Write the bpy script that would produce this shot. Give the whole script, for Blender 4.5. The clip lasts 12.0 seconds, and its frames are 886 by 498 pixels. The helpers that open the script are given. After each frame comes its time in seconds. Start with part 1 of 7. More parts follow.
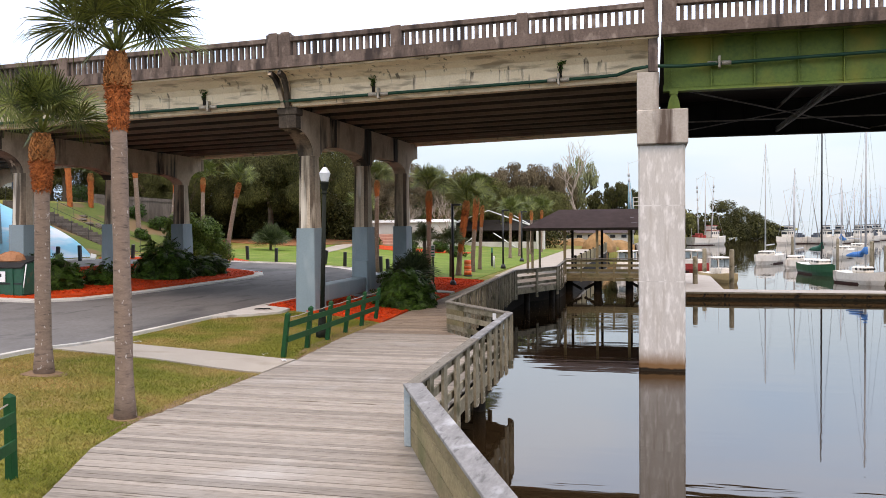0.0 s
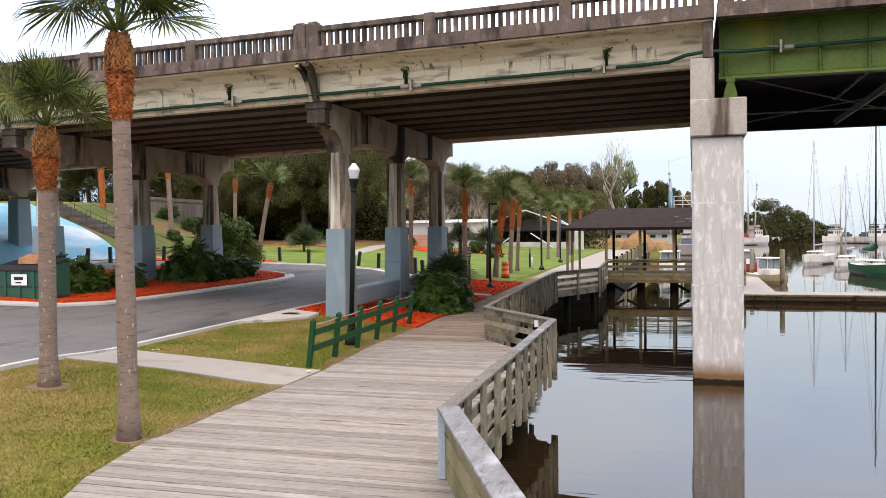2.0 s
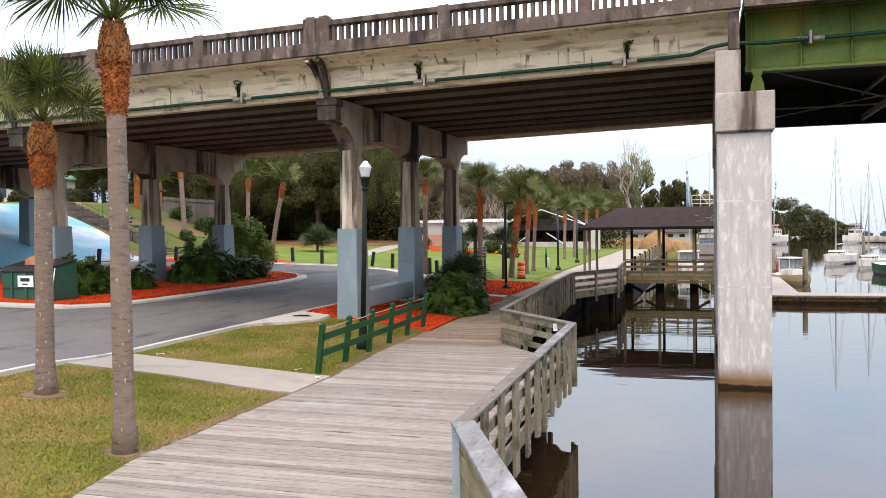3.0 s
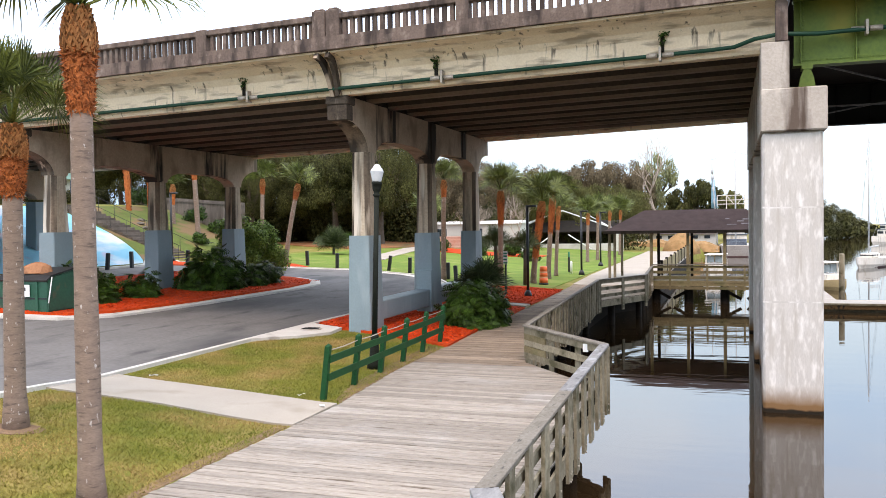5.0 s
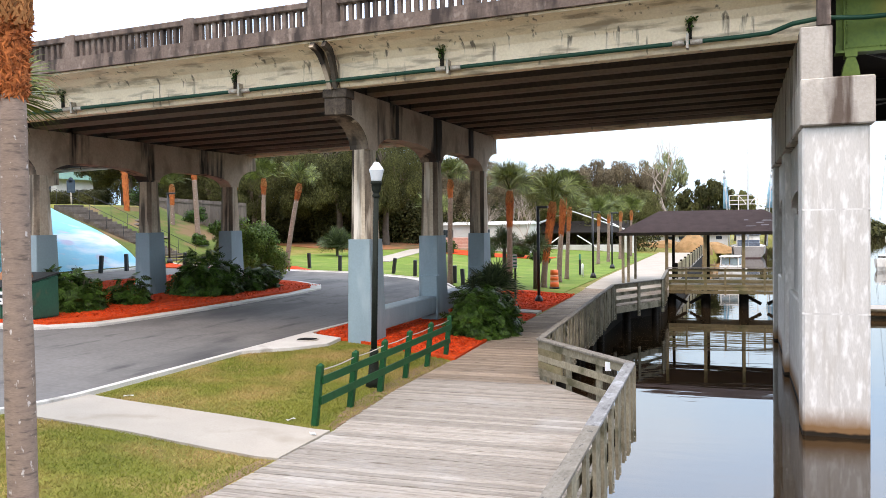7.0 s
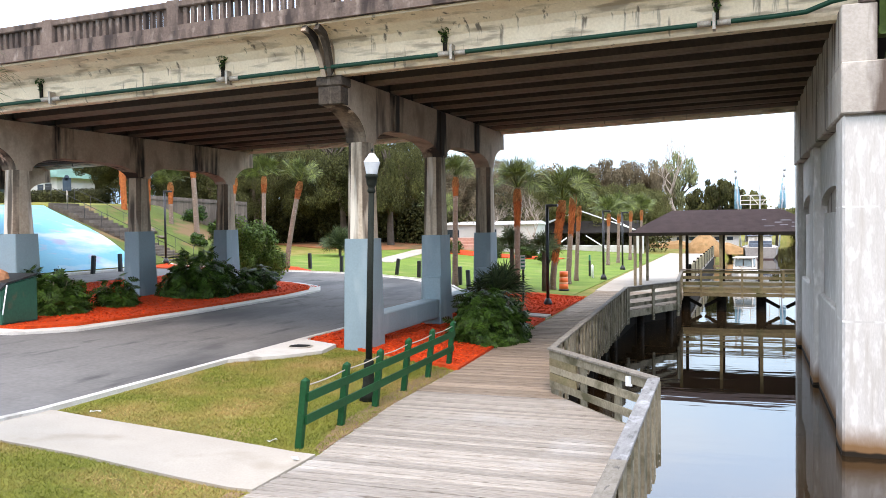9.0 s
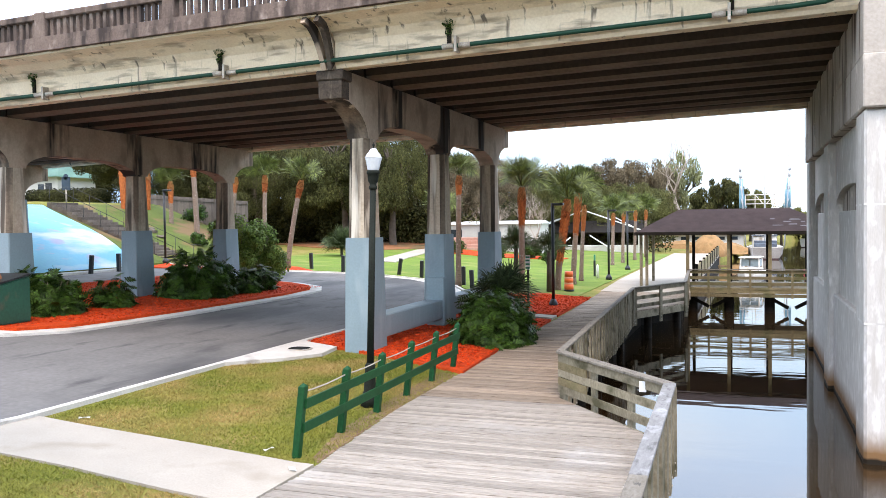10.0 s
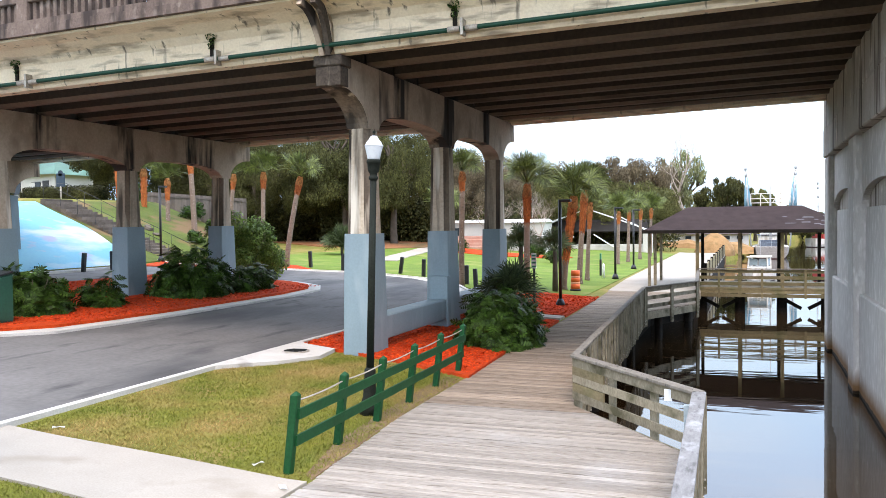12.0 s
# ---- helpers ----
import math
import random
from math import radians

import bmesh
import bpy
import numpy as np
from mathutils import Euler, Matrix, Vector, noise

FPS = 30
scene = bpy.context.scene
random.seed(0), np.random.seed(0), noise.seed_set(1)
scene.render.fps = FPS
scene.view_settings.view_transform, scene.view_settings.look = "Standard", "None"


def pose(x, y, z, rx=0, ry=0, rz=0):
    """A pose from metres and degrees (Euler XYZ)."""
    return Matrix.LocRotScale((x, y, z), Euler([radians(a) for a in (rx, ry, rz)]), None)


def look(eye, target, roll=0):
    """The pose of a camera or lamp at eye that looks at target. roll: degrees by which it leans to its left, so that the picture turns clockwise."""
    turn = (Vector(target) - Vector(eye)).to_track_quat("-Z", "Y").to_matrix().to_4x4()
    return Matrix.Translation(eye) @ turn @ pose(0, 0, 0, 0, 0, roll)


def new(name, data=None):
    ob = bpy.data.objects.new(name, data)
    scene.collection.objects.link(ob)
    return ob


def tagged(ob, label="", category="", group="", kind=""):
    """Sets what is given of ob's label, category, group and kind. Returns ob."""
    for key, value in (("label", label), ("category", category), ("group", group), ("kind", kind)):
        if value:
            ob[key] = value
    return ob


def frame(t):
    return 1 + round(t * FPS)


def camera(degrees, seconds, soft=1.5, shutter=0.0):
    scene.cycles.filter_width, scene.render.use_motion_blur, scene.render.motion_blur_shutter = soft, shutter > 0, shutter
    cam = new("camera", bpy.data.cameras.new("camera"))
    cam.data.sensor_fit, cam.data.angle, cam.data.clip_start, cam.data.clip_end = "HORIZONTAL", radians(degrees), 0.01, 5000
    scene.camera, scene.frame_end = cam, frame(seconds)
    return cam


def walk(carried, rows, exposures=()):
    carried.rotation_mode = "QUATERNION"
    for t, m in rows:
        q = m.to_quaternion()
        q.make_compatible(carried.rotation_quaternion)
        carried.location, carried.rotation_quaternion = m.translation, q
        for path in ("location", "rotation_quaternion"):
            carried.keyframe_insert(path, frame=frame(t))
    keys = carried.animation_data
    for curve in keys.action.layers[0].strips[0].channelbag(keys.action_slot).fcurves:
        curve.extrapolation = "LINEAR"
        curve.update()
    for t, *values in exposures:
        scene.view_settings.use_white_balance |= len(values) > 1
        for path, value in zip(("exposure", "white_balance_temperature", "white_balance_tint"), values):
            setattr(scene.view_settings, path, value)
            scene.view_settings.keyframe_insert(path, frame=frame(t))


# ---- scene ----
cam = camera(55.7, 12.0, 0.8)
PATH = [
    (0, (1.397, -1.652, 3.204), (0.909, 0.287, 3.142), -0.6),
    (0.5, (1.286, -1.244, 3.193), (0.777, 0.689, 3.132), -0.7),
    (1, (1.178, -0.873, 3.183), (0.647, 1.055, 3.121), -0.7),
    (1.5, (1.075, -0.52, 3.164), (0.525, 1.401, 3.103), -0.8),
    (2, (0.96, -0.106, 3.182), (0.39, 1.811, 3.122), -0.8),
    (2.5, (0.855, 0.272, 3.17), (0.268, 2.183, 3.111), -0.9),
    (3, (0.74, 0.663, 3.177), (0.136, 2.569, 3.117), -0.9),
    (5, (0.231, 2.361, 3.402), (-0.417, 4.252, 3.341), -0.9),
    (5.5, (0.102, 2.773, 3.435), (-0.552, 4.662, 3.374), -0.9),
    (6, (-0.055, 3.215, 3.446), (-0.71, 5.104, 3.385), -0.9),
    (6.5, (-0.195, 3.653, 3.456), (-0.854, 5.541, 3.396), -0.9),
    (7, (-0.344, 4.073, 3.482), (-1.007, 5.959, 3.421), -0.9),
    (9, (-0.81, 5.669, 3.43), (-1.488, 7.55, 3.37), -0.8),
    (9.5, (-0.94, 6.004, 3.42), (-1.622, 7.883, 3.36), -0.8),
    (10, (-1.069, 6.264, 3.397), (-1.752, 8.143, 3.337), -0.8),
    (10.5, (-1.176, 6.491, 3.379), (-1.863, 8.368, 3.318), -0.8),
    (11, (-1.298, 6.73, 3.352), (-1.984, 8.608, 3.291), -0.8),
    (11.5, (-1.422, 7.019, 3.33), (-2.108, 8.897, 3.269), -0.7),
    (12, (-1.547, 7.327, 3.295), (-2.232, 9.205, 3.234), -0.7),
]
EXPOSURES = [(0, 0.60, 9100, 27.5), (2.5, 0.72, 9000, 27), (5.5, 1.06, 8650, 24), (7, 1.12, 8450, 23), (9.5, 1.33, 8100, 22), (12, 1.31, 8000, 22)]
walk(cam, [(t, look(eye, target, roll)) for t, eye, target, roll in PATH], exposures=EXPOSURES)

# ---------------------------------------------------------------- light
SKY_LOW, SKY_HIGH = 0.70, 1.8
world = bpy.data.worlds.new("sky")
scene.world = world
world.use_nodes = True
wn, wl = world.node_tree.nodes, world.node_tree.links
wn.clear()
w_out = wn.new("ShaderNodeOutputWorld")
w_sky = wn.new("ShaderNodeTexSky")
w_sky.sky_type = "NISHITA"
w_sky.sun_disc = False
w_sky.sun_elevation, w_sky.sun_rotation = radians(38), radians(215)
w_bg = wn.new("ShaderNodeBackground")
w_bg.inputs["Strength"].default_value = 0.10
w_cloud = wn.new("ShaderNodeBackground")
w_co = wn.new("ShaderNodeTexCoord")
w_map = wn.new("ShaderNodeMapping")
w_map.inputs["Scale"].default_value = (1.0, 1.0, 4.0)
w_noise = wn.new("ShaderNodeTexNoise")
w_noise.inputs["Scale"].default_value = 1.5
w_noise.inputs["Detail"].default_value = 6
w_ramp = wn.new("ShaderNodeValToRGB")
w_ramp.color_ramp.elements[0].position, w_ramp.color_ramp.elements[1].position = 0.36, 0.62
w_ramp.color_ramp.elements[0].color = (0.54, 0.80, 1.10, 1)
w_ramp.color_ramp.elements[1].color = (0.90, 0.97, 1.06, 1)
w_sep = wn.new("ShaderNodeSeparateXYZ")
w_up = wn.new("ShaderNodeMapRange")
w_up.interpolation_type = "SMOOTHSTEP"
w_up.inputs["From Min"].default_value, w_up.inputs["From Max"].default_value = 0.04, 0.42
w_up.inputs["To Min"].default_value, w_up.inputs["To Max"].default_value = SKY_LOW, SKY_HIGH
w_mix = wn.new("ShaderNodeMixShader")
w_mix.inputs[0].default_value = 0.85
wl.new(w_co.outputs["Generated"], w_map.inputs[0])
wl.new(w_co.outputs["Generated"], w_sep.inputs[0])
wl.new(w_sep.outputs["Z"], w_up.inputs["Value"])
wl.new(w_up.outputs["Result"], w_cloud.inputs["Strength"])
wl.new(w_map.outputs[0], w_noise.inputs["Vector"])
wl.new(w_noise.outputs["Fac"], w_ramp.inputs[0])
w_tone = wn.new("ShaderNodeMapRange")
w_tone.inputs["From Min"].default_value, w_tone.inputs["From Max"].default_value = -0.40, 0.16
w_blue = wn.new("ShaderNodeMix")
w_blue.data_type, w_blue.blend_type = "RGBA", "MULTIPLY"
w_blue.inputs["B"].default_value = (0.80, 0.95, 1.13, 1)
wl.new(w_sep.outputs["Z"], w_tone.inputs["Value"])
wl.new(w_tone.outputs["Result"], w_blue.inputs["Factor"])
w_far = wn.new("ShaderNodeMapRange")
w_far.interpolation_type = "SMOOTHSTEP"
w_far.inputs["From Min"].default_value, w_far.inputs["From Max"].default_value = 0.42, 0.10
w_haze = wn.new("ShaderNodeMix")
w_haze.data_type, w_haze.blend_type = "RGBA", "MULTIPLY"
w_haze.inputs["B"].default_value = (0.80, 1.01, 1.08, 1)
wl.new(w_sep.outputs["Z"], w_far.inputs["Value"])
wl.new(w_far.outputs["Result"], w_haze.inputs["Factor"])
wl.new(w_ramp.outputs[0], w_haze.inputs["A"])
wl.new(w_haze.outputs["Result"], w_blue.inputs["A"])
wl.new(w_blue.outputs["Result"], w_cloud.inputs["Color"])
wl.new(w_sky.outputs[0], w_bg.inputs["Color"])
wl.new(w_bg.outputs[0], w_mix.inputs[1])
wl.new(w_cloud.outputs[0], w_mix.inputs[2])
wl.new(w_mix.outputs[0], w_out.inputs["Surface"])

sun = new("sun", bpy.data.lights.new("sun", "SUN"))
sun.data.energy, sun.data.angle, sun.data.color = 0.8, radians(25), (1.0, 0.87, 0.72)
sun.matrix_world = look((14, -30, 50), (0, 0, 0))


# ---------------------------------------------------------------- materials
def mat(name, base, rough=0.8, second=None, scale=3.0, fine=30.0, contrast=0.5, bump=0.2, stretch=(1, 1, 1), metal=0.0,
        stain=None, stain_scale=0.6, stain_stretch=(1, 1, 1), stain_lo=0.5, stain_hi=0.7, per_object=0.0, spec=None, island=0.0, streak=None, streak_scale=1.5, streak_stretch=(1, 1, 0.12), streak_lo=0.55, streak_hi=0.7):
    """Two tones mixed by noise at two scales, stains with edges of their own, bump, and a tone of its own for each piece."""
    m = bpy.data.materials.new(name)
    m.use_nodes = True
    nt, lk = m.node_tree.nodes, m.node_tree.links
    bsdf = nt["Principled BSDF"]
    bsdf.inputs["Roughness"].default_value = rough
    bsdf.inputs["Metallic"].default_value = metal
    bsdf.inputs["Specular IOR Level"].default_value = spec if spec is not None else (0.2 if rough > 0.65 else 0.45)
    second = second or tuple(c * 0.7 for c in base)
    geo = nt.new("ShaderNodeNewGeometry")
    def tex(sc, st, detail=4.0):
        mp = nt.new("ShaderNodeMapping")
        mp.inputs["Scale"].default_value = st
        no = nt.new("ShaderNodeTexNoise")
        no.inputs["Scale"].default_value = sc
        no.inputs["Detail"].default_value = detail
        lk.new(geo.outputs["Position"], mp.inputs[0])
        lk.new(mp.outputs[0], no.inputs["Vector"])
        return no
    big, small = tex(scale, stretch), tex(fine, stretch, 3.0)
    add = nt.new("ShaderNodeMath")
    add.operation = "ADD"
    lk.new(big.outputs["Fac"], add.inputs[0])
    lk.new(small.outputs["Fac"], add.inputs[1])
    rng = nt.new("ShaderNodeMapRange")
    rng.inputs["From Min"].default_value, rng.inputs["From Max"].default_value = 1.0 - contrast * 0.5, 1.0 + contrast * 0.5
    lk.new(add.outputs[0], rng.inputs["Value"])
    mix = nt.new("ShaderNodeMix")
    mix.data_type = "RGBA"
    mix.inputs["A"].default_value, mix.inputs["B"].default_value = (*second, 1), (*base, 1)
    lk.new(rng.outputs["Result"], mix.inputs["Factor"])
    colour = mix.outputs["Result"]
    if stain:
        st = tex(stain_scale, stain_stretch, 6.0)
        sr = nt.new("ShaderNodeMapRange")
        sr.inputs["From Min"].default_value, sr.inputs["From Max"].default_value = stain_lo, stain_hi
        lk.new(st.outputs["Fac"], sr.inputs["Value"])
        sm = nt.new("ShaderNodeMix")
        sm.data_type = "RGBA"
        sm.inputs["B"].default_value = (*stain, 1)
        lk.new(sr.outputs["Result"], sm.inputs["Factor"])
        lk.new(colour, sm.inputs["A"])
        colour = sm.outputs["Result"]
    if streak:
        st2 = tex(streak_scale, streak_stretch, 4.0)
        sr2 = nt.new("ShaderNodeMapRange")
        sr2.inputs["From Min"].default_value, sr2.inputs["From Max"].default_value = streak_lo, streak_hi
        lk.new(st2.outputs["Fac"], sr2.inputs["Value"])
        sm2 = nt.new("ShaderNodeMix")
        sm2.data_type = "RGBA"
        sm2.inputs["B"].default_value = (*streak, 1)
        lk.new(sr2.outputs["Result"], sm2.inputs["Factor"])
        lk.new(colour, sm2.inputs["A"])
        colour = sm2.outputs["Result"]
    if per_object or island:
        info = nt.new("ShaderNodeObjectInfo")
        hsv = nt.new("ShaderNodeHueSaturation")
        vr = nt.new("ShaderNodeMapRange")
        amount = per_object or island
        vr.inputs["To Min"].default_value, vr.inputs["To Max"].default_value = 1 - amount, 1 + amount
        lk.new(info.outputs["Random"] if per_object else geo.outputs["Random Per Island"], vr.inputs["Value"])
        lk.new(vr.outputs["Result"], hsv.inputs["Value"])
        lk.new(colour, hsv.inputs["Color"])
        colour = hsv.outputs["Color"]
    lk.new(colour, bsdf.inputs["Base Color"])
    if bump:
        bp = nt.new("ShaderNodeBump")
        bp.inputs["Strength"].default_value = bump
        bp.inputs["Distance"].default_value = 0.02
        lk.new(add.outputs[0], bp.inputs["Height"])
        lk.new(bp.outputs[0], bsdf.inputs["Normal"])
    return m


M = {}
M["grass"] = mat("grass", (0.215, 0.20, 0.036), 0.95, (0.125, 0.128, 0.022), 1.2, 26, 0.5, 0.6, stain=(0.28, 0.195, 0.07), stain_scale=0.6, stain_lo=0.49, stain_hi=0.67, streak=(0.14, 0.09, 0.038), streak_scale=5, streak_stretch=(1, 1, 1), streak_lo=0.60, streak_hi=0.75)
M["litter"] = mat("pine_straw", (0.38, 0.15, 0.06), 0.95, (0.20, 0.085, 0.04), 1.5, 25, 0.8, 0.5, stain=(0.10, 0.09, 0.04), stain_scale=0.3, stain_lo=0.52, stain_hi=0.7)
M["lawn"] = mat("green_lawn", (0.15, 0.218, 0.03), 0.95, (0.08, 0.14, 0.018), 0.7, 12, 0.6, 0.6, stain=(0.25, 0.23, 0.07), stain_scale=0.5, stain_lo=0.54, stain_hi=0.76)
M["soil"] = mat("soil", (0.27, 0.165, 0.095), 0.95, (0.14, 0.085, 0.05), 3, 30)
M["bankgrass"] = mat("bank_grass", (0.105, 0.14, 0.026), 0.95, (0.055, 0.075, 0.014), 0.8, 12, 0.7, 0.6, stain=(0.17, 0.105, 0.05), stain_scale=0.45, stain_lo=0.50, stain_hi=0.62)
M["rock"] = mat("grey_rock", (0.17, 0.14, 0.11), 0.9, (0.08, 0.065, 0.05), 2, 14, 0.9, 0.5)
M["bracesteel"] = mat("brace_steel", (0.24, 0.23, 0.21), 0.6, (0.06, 0.06, 0.055), 3, 20)
M["asphalt"] = mat("asphalt", (0.185, 0.172, 0.158), 0.85, (0.125, 0.115, 0.105), 1.0, 9, 0.8, 0.4, stain=(0.08, 0.076, 0.072), stain_scale=0.3, stain_stretch=(1.2, 0.5, 1), stain_lo=0.49, stain_hi=0.64, streak=(0.065, 0.062, 0.058), streak_scale=1.1, streak_stretch=(2.0, 0.5, 1), streak_lo=0.56, streak_hi=0.76)
M["kerb"] = mat("kerb", (0.60, 0.56, 0.50), 0.85, (0.47, 0.435, 0.385), 1.5, 30, stain=(0.24, 0.21, 0.17), stain_scale=1.2, stain_lo=0.62, stain_hi=0.78)
M["stepstone"] = mat("step_concrete", (0.16, 0.13, 0.105), 0.9, (0.085, 0.067, 0.053), 1.5, 20, per_object=0.25)
M["walk"] = mat("pale_concrete", (0.40, 0.345, 0.282), 0.85, (0.325, 0.278, 0.225), 0.8, 40, 0.6, 0.15, stain=(0.24, 0.195, 0.145), stain_scale=0.9, stain_lo=0.6, stain_hi=0.85)
M["mulch"] = mat("red_mulch", (0.70, 0.075, 0.011), 0.95, (0.38, 0.03, 0.006), 6, 40, 0.6, 1.0)
M["plank"] = mat("bleached_plank", (0.40, 0.348, 0.292), 0.85, (0.205, 0.170, 0.136), 2.2, 9, 0.9, 0.6, stretch=(0.7, 11, 6), stain=(0.13, 0.10, 0.075), stain_scale=3.0, stain_stretch=(0.6, 7, 1), stain_lo=0.60, stain_hi=0.72, per_object=0.22, streak=(0.43, 0.405, 0.37), streak_scale=0.45, streak_stretch=(1, 1, 1), streak_lo=0.55, streak_hi=0.85)
M["old_plank"] = mat("brown_worn_plank", (0.36, 0.275, 0.205), 0.85, (0.19, 0.14, 0.10), 2.2, 9, 0.9, 0.6, stretch=(0.7, 11, 6), stain=(0.09, 0.065, 0.047), stain_scale=3.0, stain_stretch=(0.6, 7, 1), stain_lo=0.57, stain_hi=0.70, per_object=0.26)
M["timber"] = mat("weathered_timber", (0.33, 0.28, 0.195), 0.85, (0.14, 0.115, 0.075), 2.5, 14, 0.9, 0.5, stretch=(2, 2, 1.2), stain=(0.085, 0.075, 0.04), stain_scale=1.6, stain_stretch=(1, 1, 1.5), stain_lo=0.53, stain_hi=0.68, per_object=0.18)
M["cap"] = mat("grey_timber", (0.25, 0.22, 0.18), 0.85, (0.135, 0.115, 0.09), 3, 16, 0.8, 0.5, stretch=(2, 1, 1), stain=(0.08, 0.073, 0.062), stain_scale=9, stain_stretch=(2.5, 0.5, 1), stain_lo=0.59, stain_hi=0.70, per_object=0.15)
# near-black timber shared by joists, piles, bulkhead, eaves and rear posts
M["darkwood"] = mat("dark_timber", (0.022, 0.017, 0.012), 0.8, (0.009, 0.007, 0.005), 3, 14, spec=0.15)
M["concrete"] = mat("bridge_concrete", (0.58, 0.47, 0.345), 0.9, (0.36, 0.27, 0.19), 0.9, 14, 0.8, 0.35, stain=(0.10, 0.08, 0.06), stain_scale=2.6, stain_stretch=(1.3, 1.1, 0.12), stain_lo=0.49, stain_hi=0.64, streak=(0.66, 0.59, 0.48), streak_scale=2.2, streak_stretch=(1, 1, 0.10), streak_lo=0.56, streak_hi=0.64)
M["darkstained"] = mat("dark_stained_concrete", (0.27, 0.20, 0.14), 0.9, (0.13, 0.095, 0.068), 1.2, 14, 0.8, 0.35, stain=(0.05, 0.038, 0.028), stain_scale=1.8, stain_stretch=(1.3, 1.1, 0.15), stain_lo=0.46, stain_hi=0.62, streak=(0.45, 0.37, 0.28), streak_scale=3, streak_stretch=(1, 1, 0.12), streak_lo=0.60, streak_hi=0.68)
M["fascia"] = mat("fascia_concrete", (0.88, 0.73, 0.53), 0.85, (0.66, 0.51, 0.34), 1.8, 18, 1.0, 0.4, stain=(0.40, 0.31, 0.215), stain_scale=2.6, stain_stretch=(0.4, 1, 2.2), stain_lo=0.53, stain_hi=0.66, streak=(0.17, 0.135, 0.10), streak_scale=4.5, streak_stretch=(1.5, 1, 0.18), streak_lo=0.62, streak_hi=0.72)
M["parapet"] = mat("parapet_concrete", (0.198, 0.143, 0.114), 0.9, (0.104, 0.074, 0.06), 1.6, 18, 0.8, 0.4, stain=(0.29, 0.225, 0.185), stain_scale=4, stain_stretch=(1, 1, 0.6), stain_lo=0.57, stain_hi=0.72, per_object=0.12, streak=(0.05, 0.037, 0.032), streak_scale=2.6, streak_stretch=(1, 1, 0.2), streak_lo=0.50, streak_hi=0.66)
M["blackcap"] = mat("stain_shade_concrete", (0.115, 0.085, 0.062), 0.9, (0.03, 0.023, 0.017), 1.5, 16, 0.8, 0.3, streak=(0.30, 0.25, 0.19), streak_scale=3, streak_stretch=(1, 1, 0.15), streak_lo=0.58, streak_hi=0.68)
M["capbeam"] = mat("cap_beam_concrete", (0.52, 0.395, 0.285), 0.9, (0.36, 0.265, 0.185), 0.9, 14, 0.8, 0.35, stain=(0.30, 0.22, 0.155), stain_scale=1.6, stain_stretch=(1, 1, 0.6), stain_lo=0.50, stain_hi=0.66)
# black run-off below the joints in the deck, 3.95 m apart
cm = M["capbeam"].node_tree
cn, cl = cm.nodes, cm.links
c_geo, c_sep, c_map, c_noise = cn.new("ShaderNodeNewGeometry"), cn.new("ShaderNodeSeparateXYZ"), cn.new("ShaderNodeMapping"), cn.new("ShaderNodeTexNoise")
c_ping, c_sub, c_add, c_rng, c_mix = cn.new("ShaderNodeMath"), cn.new("ShaderNodeMath"), cn.new("ShaderNodeMath"), cn.new("ShaderNodeMapRange"), cn.new("ShaderNodeMix")
c_map.inputs["Scale"].default_value = (1, 1, 0.15)
c_noise.inputs["Scale"].default_value, c_noise.inputs["Detail"].default_value = 1.6, 5
c_sub.operation, c_ping.operation, c_add.operation = "SUBTRACT", "PINGPONG", "MULTIPLY_ADD"
c_sub.inputs[1].default_value = 27.45 - 3.95 * 12
c_ping.inputs[1].default_value = 1.975
c_add.inputs[1].default_value = 3.4
c_rng.inputs["From Min"].default_value, c_rng.inputs["From Max"].default_value = 2.25, 1.85
c_mix.data_type = "RGBA"
c_mix.inputs["B"].default_value = (0.045, 0.035, 0.028, 1)
cl.new(c_geo.outputs["Position"], c_sep.inputs[0])
cl.new(c_geo.outputs["Position"], c_map.inputs[0])
cl.new(c_map.outputs[0], c_noise.inputs["Vector"])
cl.new(c_sep.outputs["Y"], c_sub.inputs[0])
cl.new(c_sub.outputs[0], c_ping.inputs[0])
cl.new(c_noise.outputs["Fac"], c_add.inputs[0])
cl.new(c_ping.outputs[0], c_add.inputs[2])
cl.new(c_add.outputs[0], c_rng.inputs["Value"])
c_bsdf = cn["Principled BSDF"]
cl.new(c_bsdf.inputs["Base Color"].links[0].from_socket, c_mix.inputs["A"])
cl.new(c_rng.outputs["Result"], c_mix.inputs["Factor"])
cl.new(c_mix.outputs["Result"], c_bsdf.inputs["Base Color"])
# slab and beam sides darkened, undersides lightened: shade and bounce light put into colour
M["soffit"] = mat("shaded_soffit_concrete", (0.036, 0.027, 0.02), 0.9, (0.02, 0.015, 0.012), 0.6, 12, 0.8, 0.2, stain=(0.045, 0.032, 0.024), stain_scale=0.7, stain_stretch=(0.3, 1, 1), stain_lo=0.55, stain_hi=0.7)
M["beamside"] = mat("shaded_beam_concrete", (0.082, 0.058, 0.043), 0.9, (0.045, 0.032, 0.024), 0.6, 12, 0.8, 0.2, stain=(0.07, 0.05, 0.038), stain_scale=0.7, stain_stretch=(0.3, 1, 1), stain_lo=0.55, stain_hi=0.7)
M["beamfoot"] = mat("bounce_lit_beam_concrete", (0.205, 0.15, 0.112), 0.9, (0.13, 0.095, 0.07), 0.6, 12, 0.8, 0.2, stain=(0.09, 0.065, 0.05), stain_scale=1.2, stain_stretch=(0.3, 1, 1), stain_lo=0.58, stain_hi=0.72)
